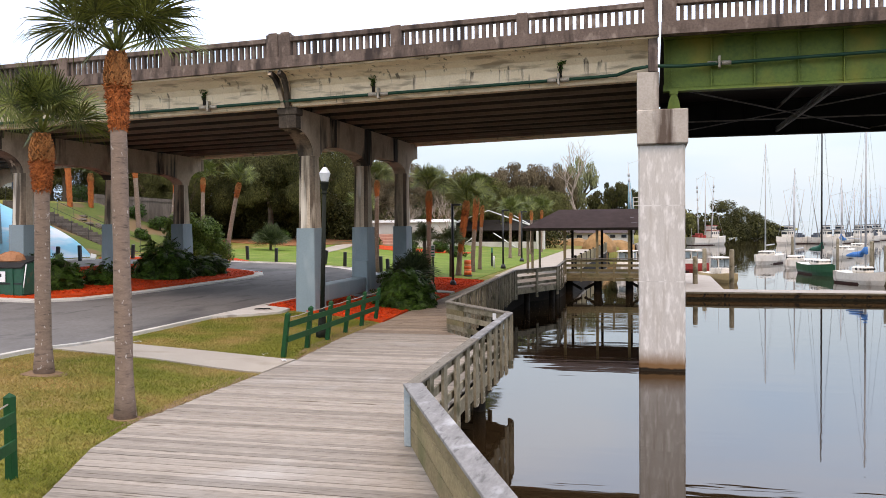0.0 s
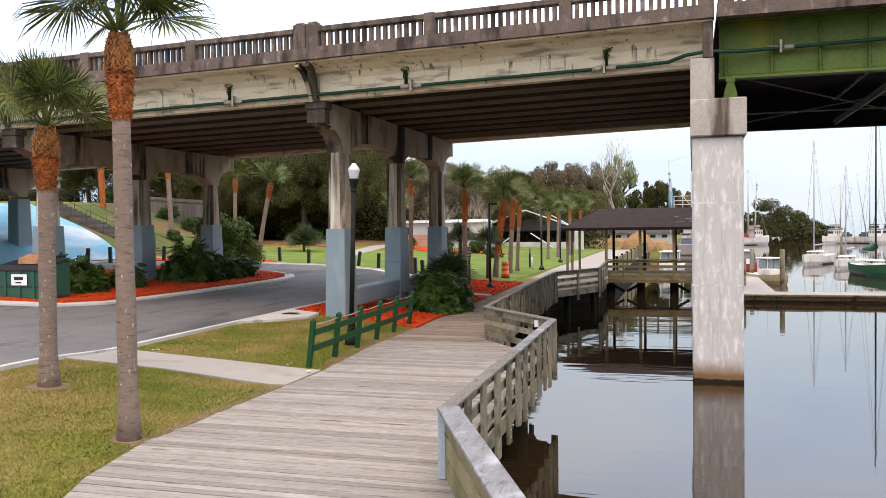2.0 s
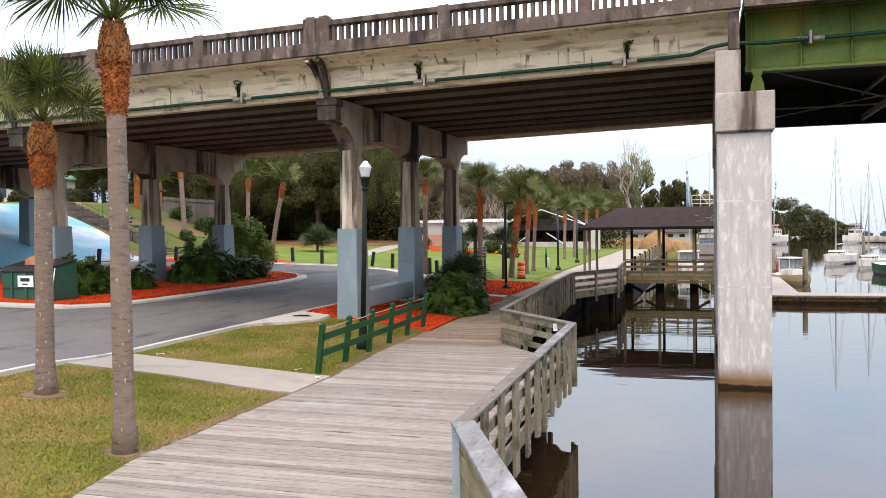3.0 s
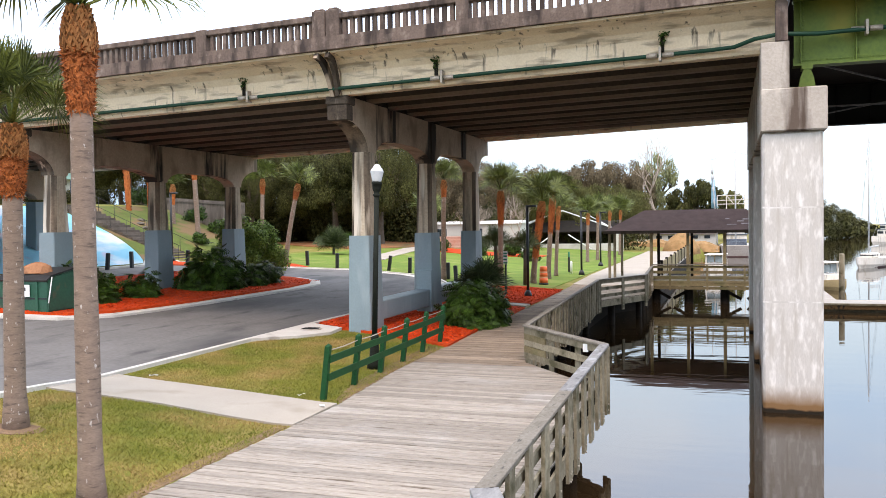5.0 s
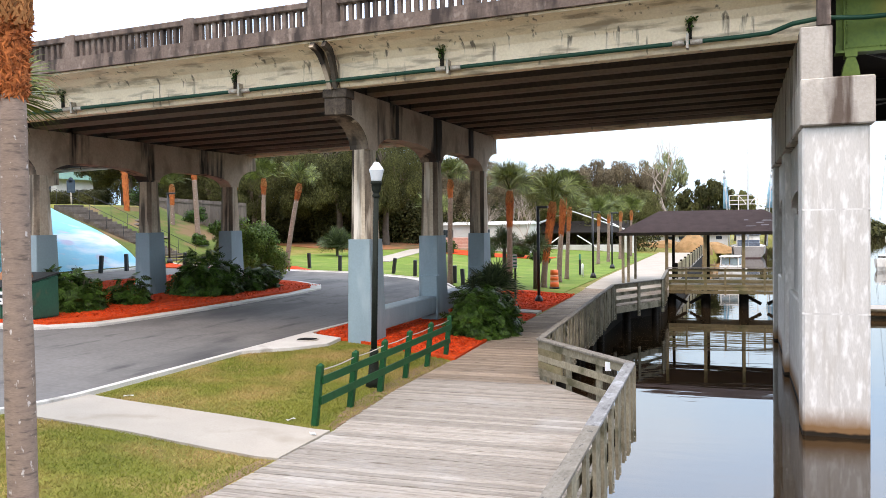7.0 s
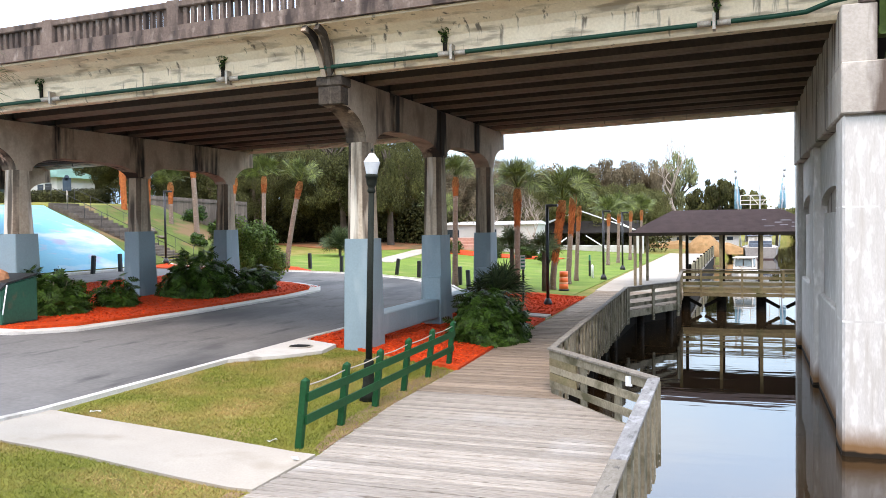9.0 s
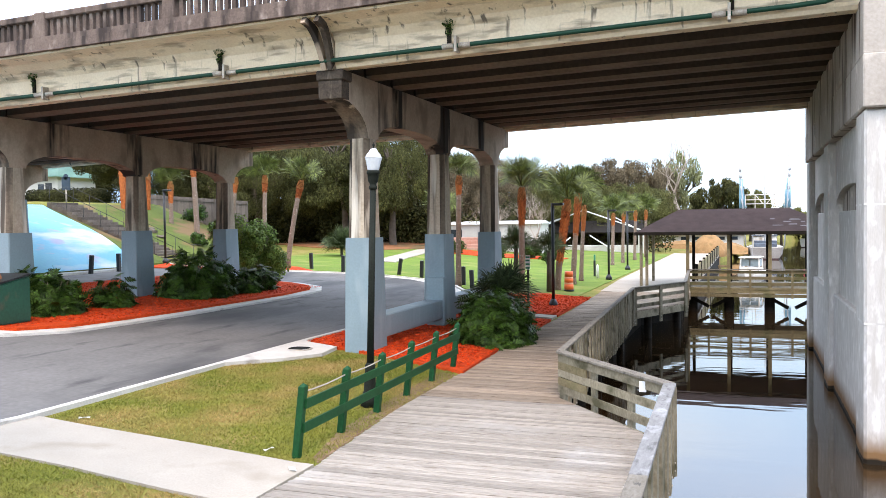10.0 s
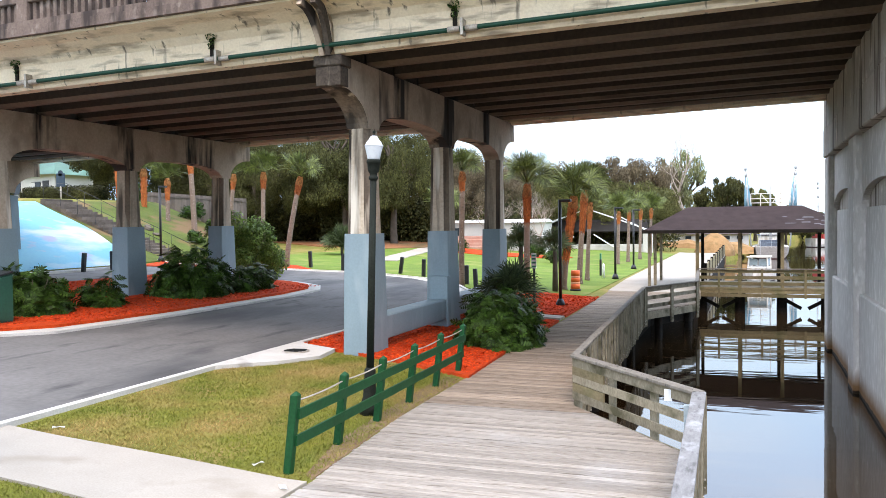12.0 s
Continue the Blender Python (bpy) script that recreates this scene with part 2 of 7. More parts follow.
M["piercap"] = mat("pier_cap_concrete", (0.50, 0.44, 0.375), 0.9, (0.37, 0.315, 0.26), 1.1, 16, 0.8, 0.35, stain=(0.60, 0.53, 0.45), stain_scale=1.8, stain_lo=0.60, stain_hi=0.68, streak=(0.11, 0.078, 0.06), streak_scale=2.0, streak_stretch=(1.2, 1.2, 0.14), streak_lo=0.53, streak_hi=0.64)
# brown run-off below the bearing shoe
km = M["piercap"].node_tree
kn, kl = km.nodes, km.links
k_geo, k_sep, k_map, k_noise = kn.new("ShaderNodeNewGeometry"), kn.new("ShaderNodeSeparateXYZ"), kn.new("ShaderNodeMapping"), kn.new("ShaderNodeTexNoise")
k_off, k_abs, k_add, k_rng, k_mix = kn.new("ShaderNodeMath"), kn.new("ShaderNodeMath"), kn.new("ShaderNodeMath"), kn.new("ShaderNodeMapRange"), kn.new("ShaderNodeMix")
k_map.inputs["Scale"].default_value = (3, 3, 0.7)
k_noise.inputs["Scale"].default_value, k_noise.inputs["Detail"].default_value = 1.5, 5
k_off.operation, k_abs.operation, k_add.operation = "SUBTRACT", "ABSOLUTE", "MULTIPLY_ADD"
k_off.inputs[1].default_value = 1.68
k_add.inputs[1].default_value = 0.7
k_rng.inputs["From Min"].default_value, k_rng.inputs["From Max"].default_value = 0.62, 0.36
k_rng.inputs["To Max"].default_value = 0.9
k_mix.data_type = "RGBA"
k_mix.inputs["B"].default_value = (0.085, 0.052, 0.036, 1)
kl.new(k_geo.outputs["Position"], k_sep.inputs[0])
kl.new(k_geo.outputs["Position"], k_map.inputs[0])
kl.new(k_map.outputs[0], k_noise.inputs["Vector"])
kl.new(k_sep.outputs["X"], k_off.inputs[0])
kl.new(k_off.outputs[0], k_abs.inputs[0])
kl.new(k_noise.outputs["Fac"], k_add.inputs[0])
kl.new(k_abs.outputs[0], k_add.inputs[2])
kl.new(k_add.outputs[0], k_rng.inputs["Value"])
k_bsdf = kn["Principled BSDF"]
kl.new(k_bsdf.inputs["Base Color"].links[0].from_socket, k_mix.inputs["A"])
kl.new(k_rng.outputs["Result"], k_mix.inputs["Factor"])
kl.new(k_mix.outputs["Result"], k_bsdf.inputs["Base Color"])
M["pier"] = mat("pier_concrete", (0.61, 0.565, 0.51), 0.85, (0.49, 0.45, 0.40), 1.1, 22, 0.7, 0.25, stretch=(2.5, 2.5, 0.5), stain=(0.73, 0.69, 0.635), stain_scale=4.2, stain_stretch=(2.2, 2.2, 0.7), stain_lo=0.50, stain_hi=0.70, streak=(0.47, 0.42, 0.36), streak_scale=7.5, streak_stretch=(1.2, 1.2, 0.09), streak_lo=0.54, streak_hi=0.72)
pm = M["pier"].node_tree
pn, pl = pm.nodes, pm.links
p_geo, p_sep = pn.new("ShaderNodeNewGeometry"), pn.new("ShaderNodeSeparateXYZ")
p_noise, p_add, p_rng, p_mix = pn.new("ShaderNodeTexNoise"), pn.new("ShaderNodeMath"), pn.new("ShaderNodeMapRange"), pn.new("ShaderNodeMix")
p_noise.inputs["Scale"].default_value = 3.0
p_mix.data_type = "RGBA"
p_mix.inputs["B"].default_value = (0.22, 0.115, 0.05, 1)
p_add.operation = "MULTIPLY_ADD"
p_add.inputs[1].default_value = 0.12
p_rng.inputs["From Min"].default_value, p_rng.inputs["From Max"].default_value = -0.48, -0.95
pl.new(p_geo.outputs["Position"], p_sep.inputs[0])
pl.new(p_geo.outputs["Position"], p_noise.inputs["Vector"])
pl.new(p_noise.outputs["Fac"], p_add.inputs[0])
pl.new(p_sep.outputs["Z"], p_add.inputs[2])
pl.new(p_add.outputs[0], p_rng.inputs["Value"])
p_bsdf = pn["Principled BSDF"]
pl.new(p_bsdf.inputs["Base Color"].links[0].from_socket, p_mix.inputs["A"])
pl.new(p_rng.outputs["Result"], p_mix.inputs["Factor"])
p_wet, p_slime = pn.new("ShaderNodeMapRange"), pn.new("ShaderNodeMix")
p_wet.inputs["From Min"].default_value, p_wet.inputs["From Max"].default_value = -1.03, -1.07
p_slime.data_type = "RGBA"
p_slime.inputs["B"].default_value = (0.02, 0.014, 0.008, 1)
pl.new(p_add.outputs[0], p_wet.inputs["Value"])
pl.new(p_wet.outputs["Result"], p_slime.inputs["Factor"])
pl.new(p_mix.outputs["Result"], p_slime.inputs["A"])
pl.new(p_slime.outputs["Result"], p_bsdf.inputs["Base Color"])
M["bluepaint"] = mat("blue_grey_paint", (0.21, 0.29, 0.305), 0.6, (0.175, 0.24, 0.255), 0.8, 20, 0.7, 0.08, stain=(0.26, 0.33, 0.34), stain_scale=2, stain_stretch=(1, 1, 0.3), stain_lo=0.55, stain_hi=0.75)
M["greensteel"] = mat("green_painted_steel", (0.14, 0.20, 0.034), 0.55, (0.065, 0.115, 0.024), 0.7, 12, 0.8, 0.08, stain=(0.26, 0.22, 0.035), stain_scale=0.9, stain_stretch=(1, 1, 0.7), stain_lo=0.49, stain_hi=0.75, spec=0.25)
M["darksteel"] = mat("dark_steel", (0.014, 0.014, 0.012), 0.8)
M["fencegreen"] = mat("fence_green_paint", (0.003, 0.072, 0.022), 0.55, (0.002, 0.044, 0.013), 2, 20, 0.7, 0.1, spec=0.2)
M["pipe"] = mat("green_pipe", (0.004, 0.045, 0.024), 0.5, (0.004, 0.045, 0.024), 2, 10, 0.7, 0.05, spec=0.25)
M["galv"] = mat("galvanised", (0.45, 0.40, 0.33), 0.5, (0.3, 0.24, 0.18), 6, 30, metal=0.3)
M["black"] = mat("black_metal", (0.02, 0.022, 0.022), 0.45, (0.012, 0.012, 0.012), 4, 30, bump=0.05)
M["bark"] = mat("palm_bark", (0.29, 0.205, 0.155), 0.9, (0.165, 0.115, 0.09), 5, 26, 0.9, 0.35, stretch=(1, 1, 3), stain=(0.46, 0.40, 0.35), stain_scale=15, stain_stretch=(1, 1, 0.6), stain_lo=0.635, stain_hi=0.68, streak=(0.12, 0.088, 0.068), streak_scale=9, streak_stretch=(0.6, 0.6, 3), streak_lo=0.56, streak_hi=0.70)
M["boot"] = mat("palm_fibre", (0.50, 0.145, 0.042), 0.85, (0.19, 0.048, 0.016), 5, 30, 0.8, 0.4, island=0.55)
M["leafbase"] = mat("palm_leaf_base", (0.52, 0.225, 0.085), 0.85, (0.25, 0.08, 0.026), 4, 30, 0.8, 0.4, island=0.6)
M["frond"] = mat("palm_frond", (0.15, 0.172, 0.038), 0.5, (0.03, 0.044, 0.011), 2, 20, bump=0.05, island=0.45, spec=0.2)
M["parkfrond"] = mat("park_palm_frond", (0.165, 0.198, 0.05), 0.55, (0.034, 0.050, 0.014), 2.5, 20, bump=0.05, island=0.55, spec=0.25)
M["palmetto"] = mat("palmetto_leaf", (0.075, 0.105, 0.04), 0.6, (0.03, 0.045, 0.018), 2, 20, bump=0.05, island=0.45, spec=0.2)
M["oak"] = mat("oak_leaf", (0.088, 0.086, 0.028), 0.8, (0.015, 0.018, 0.007), 0.35, 6, bump=0.0, island=0.5, spec=0.1)
M["leaf"] = mat("shrub_leaf", (0.055, 0.115, 0.017), 0.5, (0.009, 0.022, 0.004), 2, 20, bump=0.0, island=0.5, spec=0.15)
M["bare"] = mat("bare_branch", (0.46, 0.38, 0.31), 0.9, (0.30, 0.24, 0.19), 2, 20)
M["trunk"] = mat("oak_trunk", (0.12, 0.09, 0.07), 0.95, (0.07, 0.055, 0.04), 3, 20)
M["roof"] = mat("shingle", (0.088, 0.060, 0.055), 0.9, (0.058, 0.039, 0.037), 2, 30, per_object=0.15)
M["white"] = mat("white_paint", (0.80, 0.80, 0.78), 0.5, (0.72, 0.72, 0.70), 1, 12, 0.6, 0.05)
M["mural"] = mat("mural_paint", (0.27, 0.73, 0.84), 0.6, (0.22, 0.64, 0.80), 0.35, 6, 0.8, 0.05, stain=(0.80, 0.86, 0.90), stain_scale=0.3, stain_stretch=(1, 0.6, 1.6), stain_lo=0.545, stain_hi=0.64, streak=(0.62, 0.60, 0.72), streak_scale=0.7, streak_stretch=(1, 1, 2.5), streak_lo=0.6, streak_hi=0.72)


def water_material():
    m = bpy.data.materials.new("river_water")
    m.use_nodes = True
    nt, lk = m.node_tree.nodes, m.node_tree.links
    b = nt["Principled BSDF"]
    b.inputs["Base Color"].default_value = (0.026, 0.015, 0.007, 1)
    b.inputs["Roughness"].default_value = 0.02
    b.inputs["IOR"].default_value = 1.5
    b.inputs["Specular IOR Level"].default_value = 0.5
    geo = nt.new("ShaderNodeNewGeometry")
    mp = nt.new("ShaderNodeMapping")
    mp.inputs["Scale"].default_value = (0.45, 2.2, 1)
    no = nt.new("ShaderNodeTexNoise")
    no.inputs["Scale"].default_value = 0.7
    no.inputs["Detail"].default_value = 2.5
    bp = nt.new("ShaderNodeBump")
    bp.inputs["Strength"].default_value = 0.10
    bp.inputs["Distance"].default_value = 0.05
    lk.new(geo.outputs["Position"], mp.inputs[0])
    lk.new(mp.outputs[0], no.inputs["Vector"])
    lk.new(no.outputs["Fac"], bp.inputs["Height"])
    lk.new(bp.outputs[0], b.inputs["Normal"])
    return m


M["water"] = water_material()


# ---------------------------------------------------------------- building helpers
def box(bm, x0, x1, y0, y1, z0, z1, bevel=0.0):
    vs = [bm.verts.new((x, y, z)) for x in (x0, x1) for y in (y0, y1) for z in (z0, z1)]
    fs = [bm.faces.new([vs[i] for i in f]) for f in ((0, 1, 3, 2), (4, 6, 7, 5), (0, 4, 5, 1), (2, 3, 7, 6), (0, 2, 6, 4), (1, 5, 7, 3))]
    if bevel:
        bmesh.ops.bevel(bm, geom=list({e for f in fs for e in f.edges}), offset=bevel, segments=1, affect="EDGES")


def prism(bm, pts, z0, z1):
    """Upright prism over a polygon given anticlockwise; z0 and z1 may be functions of x and y."""
    lo, hi = (z0 if callable(z0) else lambda x, y: z0), (z1 if callable(z1) else lambda x, y: z1)
    b = [bm.verts.new((x, y, lo(x, y))) for x, y in pts]
    t = [bm.verts.new((x, y, hi(x, y))) for x, y in pts]
    bm.faces.new(t)
    bm.faces.new(b[::-1])
    for i in range(len(pts)):
        j = (i + 1) % len(pts)
        bm.faces.new((b[i], b[j], t[j], t[i]))


def slab_yz(bm, pts, x0, x1):
    """A profile in y and z, drawn out along x."""
    a = [bm.verts.new((x0, y, z)) for y, z in pts]
    b = [bm.verts.new((x1, y, z)) for y, z in pts]
    bm.faces.new(a[::-1])
    bm.faces.new(b)
    for i in range(len(pts)):
        j = (i + 1) % len(pts)
        bm.faces.new((a[i], a[j], b[j], b[i]))


def tube(bm, pts, radii, n=8, cap=True):
    """A round bar along points."""
    rings = []
    pts = [Vector(p) for p in pts]
    for i, p in enumerate(pts):
        d = (pts[min(i + 1, len(pts) - 1)] - pts[max(i - 1, 0)]).normalized()
        u = d.orthogonal().normalized() if abs(d.z) < 0.95 else Vector((1, 0, 0))
        u = (u - d * u.dot(d)).normalized()
        v = d.cross(u)
        r = radii[i] if isinstance(radii, (list, tuple)) else radii
        rings.append([bm.verts.new(p + r * (math.cos(2 * math.pi * k / n) * u + math.sin(2 * math.pi * k / n) * v)) for k in range(n)])
    for a, b in zip(rings, rings[1:]):
        for k in range(n):
            f = bm.faces.new((a[k], a[(k + 1) % n], b[(k + 1) % n], b[k]))
            f.smooth = True
    if cap:
        bm.faces.new(rings[0][::-1])
        bm.faces.new(rings[-1])


def beam(bm, p, q, w, h):
    """A square bar from p to q, w wide and h high."""
    p, q = Vector(p), Vector(q)
    d = (q - p).normalized()
    side = d.cross(Vector((0, 0, 1)))
    side = Vector((1, 0, 0)) if side.length < 1e-3 else side.normalized()
    up = side.cross(d)
    vs = [bm.verts.new(o + side * a * w / 2 + up * b * h / 2) for o in (p, q) for a, b in ((-1, -1), (1, -1), (1, 1), (-1, 1))]
    for f in ((3, 2, 1, 0), (4, 5, 6, 7), (0, 1, 5, 4), (1, 2, 6, 5), (2, 3, 7, 6), (3, 0, 4, 7)):
        bm.faces.new([vs[i] for i in f])


def data(name, bm, material):
    bmesh.ops.recalc_face_normals(bm, faces=bm.faces)
    me = bpy.data.meshes.new(name)
    bm.to_mesh(me)
    bm.free()
    me.materials.append(material)
    return me


def part(name, bm, material, parent=None, label="", at=None):
    ob = new(name, data(name, bm, material) if isinstance(bm, bmesh.types.BMesh) else bm)
    ob.parent = parent
    if at is not None:
        ob.matrix_basis = at
    if label:
        ob["label"] = label
    return ob


def thing(name, at, label, category, group="", kind=""):
    ob = new(name)
    ob.matrix_basis = at if isinstance(at, Matrix) else pose(*at)
    return tagged(ob, label, category, group, kind)


def setting(name, bm, material, label, category):
    return tagged(part(name, bm, material), label, category, kind="structure")


def quads(name, centres, normals, ups, w, h, material, parent=None, tip=0.3):
    """Many small leaves as one mesh, each a pointed four-cornered blade."""
    c, u = np.asarray(centres), np.asarray(ups)
    s = np.cross(np.asarray(normals), u)
    s /= np.linalg.norm(s, axis=1, keepdims=True) + 1e-9
    w, h = np.broadcast_to(w, len(c))[:, None], np.broadcast_to(h, len(c))[:, None]
    v = np.stack([c - u * h * 0.5, c + s * w * 0.5, c + u * h * 0.5, c - s * w * 0.5], 1).reshape(-1, 3)
    me = bpy.data.meshes.new(name)
    me.from_pydata(v.tolist(), [], np.arange(len(v)).reshape(-1, 4).tolist())
    me.materials.append(material)
    return me


def leaf_cloud(name, blobs, count, size, material, seed):
    """Leaves scattered over uneven clumps, facing outwards more or less: blobs of (centre, radii)."""
    g = np.random.default_rng(seed)
    cs, ns, vol = [], [], np.array([b[1][0] * b[1][1] * b[1][2] for b in blobs]) ** 0.67
    share = (vol / vol.sum() * count).astype(int) + 4
    for (c, r), k in zip(blobs, share):
        d = g.normal(size=(k, 3))
        d /= np.linalg.norm(d, axis=1, keepdims=True)
        cs.append(np.asarray(c) + d * np.asarray(r) * (g.uniform(0.5, 1.1, (k, 1)) ** 0.7))
        ns.append(d + np.array((0, 0, 0.35)))
    c, n = np.concatenate(cs), np.concatenate(ns)
    n = n + g.normal(size=c.shape) * 0.55
    n /= np.linalg.norm(n, axis=1, keepdims=True)
    u = g.normal(size=c.shape)
    u -= n * (u * n).sum(1, keepdims=True)
    u /= np.linalg.norm(u, axis=1, keepdims=True)
    s = size * g.uniform(0.5, 1.4, len(c))
    return quads(name, c, n, u, s * 0.7, s, material)


def B():
    return bmesh.new()


def S(a, b, v):
    t = max(0.0, min(1.0, (v - a) / (b - a)))
    return t * t * (3 - 2 * t)


# ---------------------------------------------------------------- ground and water
WATER = -1.2


def slope_rise(x):
    """Climb of the painted slope from its toe: steeper below, easing towards the top."""
    s = max(0.0, min(1.0, (-31.9 - x) / 10.15))
    return 3.54 * (s + 0.6 * s * (1 - s) ** 2)


def land(x, y):
    """Height of the dry land: it climbs gently from the river, and steeply at the bridge's end."""
    z = 0.05 * max(0.0, -7.2 - max(x, -33.0)) + 0.14 * S(-7, -10, x) * S(17, 14, y)
    far_foot = -32.4 - 15 * S(57, 76, y)
    blend = S(45.6, 46.6, y)
    near = slope_rise(x)
    far = 3.9 * max(0.0, min(1.0, (far_foot - x) / 10.6))
    z += max(0.0, near - 0.45 * min(1.0, near)) * (1 - blend) + far * blend
    z += 0.4 * S(62, 80, y) * S(-17, -30, x)
    return z


def shore(y):
    """The bank's line in x: water lies to the east of it."""
    return -6.6 + 0.38 * max(0.0, 8.7 - max(y, -30.0)) + 2.3 * S(43, 47.5, y) + 8 * S(95, 150, y) + 60 * S(150, 420, y)


def ground_z(x, y):
    s = shore(y)
    if x > s:
        return -3.0 + (land(s, y) + 2.85) * S(s + 0.9, s, x)
    return land(x, y) - 0.03


def make_ground():
    xs = sorted({-2500, -1200, -600, -300, -180, 400, 1200, 2500, *(-120 + 5 * i for i in range(9)), *(-75 + 1.0 * i for i in range(100)), *(-8.5 + 0.25 * i for i in range(30)), *range(26, 120, 6), 180})
    ys = sorted({-2500, -900, -300, -120, -60, -30, -15, -5, *range(0, 100, 1), *range(100, 200, 5), *range(200, 500, 25), 700, 1200, 2500})
    verts = [(x, y, ground_z(x, y)) for y in ys for x in xs]
    n = len(xs)
    faces = [(j * n + i, j * n + i + 1, (j + 1) * n + i + 1, (j + 1) * n + i) for j in range(len(ys) - 1) for i in range(n - 1)]
    me = bpy.data.meshes.new("ground")
    me.from_pydata(verts, [], faces)
    me.materials.append(M["grass"])
    for p in me.polygons:
        p.use_smooth = True
    return tagged(new("ground", me), "short park grass with brown worn patches beside the road", "ground", kind="structure")


make_ground()
bm = B()
bm.faces.new([bm.verts.new(p) for p in ((-9, -2500, WATER), (3000, -2500, WATER), (3000, 2500, WATER), (-9, 2500, WATER))])
setting("water", bm, M["water"], "still brown river water mirroring the bridge and sky", "water")


def sheet(name, pts, material, label, category, lift=0.02, thick=0.12, step=0.8):
    """A paved or planted patch that follows the land, cut into small cells so that it bends with it."""
    b = B()
    polys = pts if isinstance(pts[0][0], tuple) else [pts]
    for poly in polys:
        b.faces.new([b.verts.new((x, y, 0)) for x, y in poly])
    bmesh.ops.remove_doubles(b, verts=b.verts[:], dist=0.001)
    bmesh.ops.triangulate(b, faces=b.faces[:])
    pts = [q for poly in polys for q in poly]
    for axis in (0, 1):
        lo, hi = min(p[axis] for p in pts), max(p[axis] for p in pts)
        k = math.ceil(lo / step)
        while k * step < hi:
            co, no = Vector((0, 0, 0)), Vector((0, 0, 0))
            co[axis], no[axis] = k * step, 1
            bmesh.ops.bisect_plane(b, geom=b.verts[:] + b.edges[:] + b.faces[:], plane_co=co, plane_no=no)
            k += 1
    top = b.faces[:]
    ext = bmesh.ops.extrude_face_region(b, geom=top)
    low = [v for v in ext["geom"] if isinstance(v, bmesh.types.BMVert)]
    for v in low:
        v.co.z = -1
    for v in b.verts:
        z = land(v.co.x, v.co.y)
        v.co.z = z + lift - thick if v.co.z < -0.5 else z + lift
    return setting(name, b, material, label, category)


def strip(pts, half):
    """A band of half width along points, as one four-cornered piece for each stretch."""
    left, right = [], []
    for i, p in enumerate(pts):
        a, c = Vector(pts[max(i - 1, 0)]), Vector(pts[min(i + 1, len(pts) - 1)])
        n = (c - a).normalized()
        n = Vector((-n.y, n.x))
        left.append((p[0] + n.x * half, p[1] + n.y * half))
        right.append((p[0] - n.x * half, p[1] - n.y * half))
    return [(right[i], right[i + 1], left[i + 1], left[i]) for i in range(len(pts) - 1)]


# road under the bridge, bending round the planted island
ROAD = [(-12.4, -30), (-12.4, 38), (-12.7, 41.3), (-14.7, 44.9), (-17.1, 47.0), (-20.9, 48.2), (-23.1, 47.5), (-25.8, 46.9), (-31.1, 46.2), (-32.2, 46.2),
        (-31.7, 43), (-31.3, 38), (-31.5, 33), (-31.6, 20), (-31.6, -30)]
sheet("road", ROAD, M["asphalt"], "worn grey asphalt road passing under the bridge", "road", lift=0.0, thick=0.2, step=1.2)
KERB = [(-12.35, -30), (-12.35, 26.5), (-12.3, 29.0), (-12.3, 38), (-12.6, 41.4), (-14.6, 45.0), (-17.0, 47.15), (-20.9, 48.35), (-23.1, 47.65), (-25.8, 47.05), (-32.4, 46.35)]
sheet("lawn_road_kerb", strip(KERB, 0.07), M["kerb"], "pale concrete kerb along the lawn", "kerb", lift=0.06, thick=0.4)
sheet("far_gutter", strip([(x - 0.36, y - 0.2) for x, y in KERB[4:]], 0.3), M["kerb"], "pale concrete gutter along the road's bend", "gutter", lift=0.012, thick=0.2)
ISLAND = [(-18.65, 26.5), (-18.5, 29), (-18.45, 35.5), (-18.75, 38.1), (-19.4, 39.2), (-20.7, 39.9), (-24.5, 40.3), (-27.0, 39.0), (-27.3, 33), (-26.5, 23.0), (-22.5, 22.6), (-19.5, 23.4), (-18.85, 24.6)]
sheet("island_kerb", [(-18.2, 26.3), (-18.05, 29), (-18.0, 35.5), (-18.3, 38.3), (-19.1, 39.8), (-20.65, 40.7), (-24.6, 41.1), (-27.6, 39.6), (-27.9, 33), (-27.0, 22.2), (-22.3, 21.9), (-19.3, 22.8), (-18.4, 24.2)],
      M["kerb"], "pale concrete kerb round the planted island", "kerb", lift=0.07, thick=0.35)
sheet("island_mulch", ISLAND, M["mulch"], "bright red bark mulch bed on the road island", "mulch bed", lift=0.15, thick=0.3)
sheet("left_kerb", strip([(-31.7, -10), (-31.7, 20), (-31.7, 33), (-31.6, 38), (-31.6, 42.4), (-32.4, 43.6)], 0.16), M["kerb"], "pale concrete kerb below the painted slope", "kerb", lift=0.1, thick=0.4)
sheet("bank_bed", [(-31.9, 43.4), (-29.2, 44.6), (-28.6, 45.6), (-32.2, 46.0)], M["mulch"], "red mulch strip at the foot of the stairs", "mulch bed", lift=0.05, thick=0.2)
sheet("sidewalk", [(-6.85, 14.98), (-6.87, 16.72), (-9.1, 16.9), (-11.2, 17.0), (-12.28, 17.1), (-12.28, 15.1), (-11.2, 15.06), (-8.9, 14.96)], M["walk"], "pale concrete sidewalk from the road to the boardwalk", "sidewalk", lift=0.012, thick=0.15)
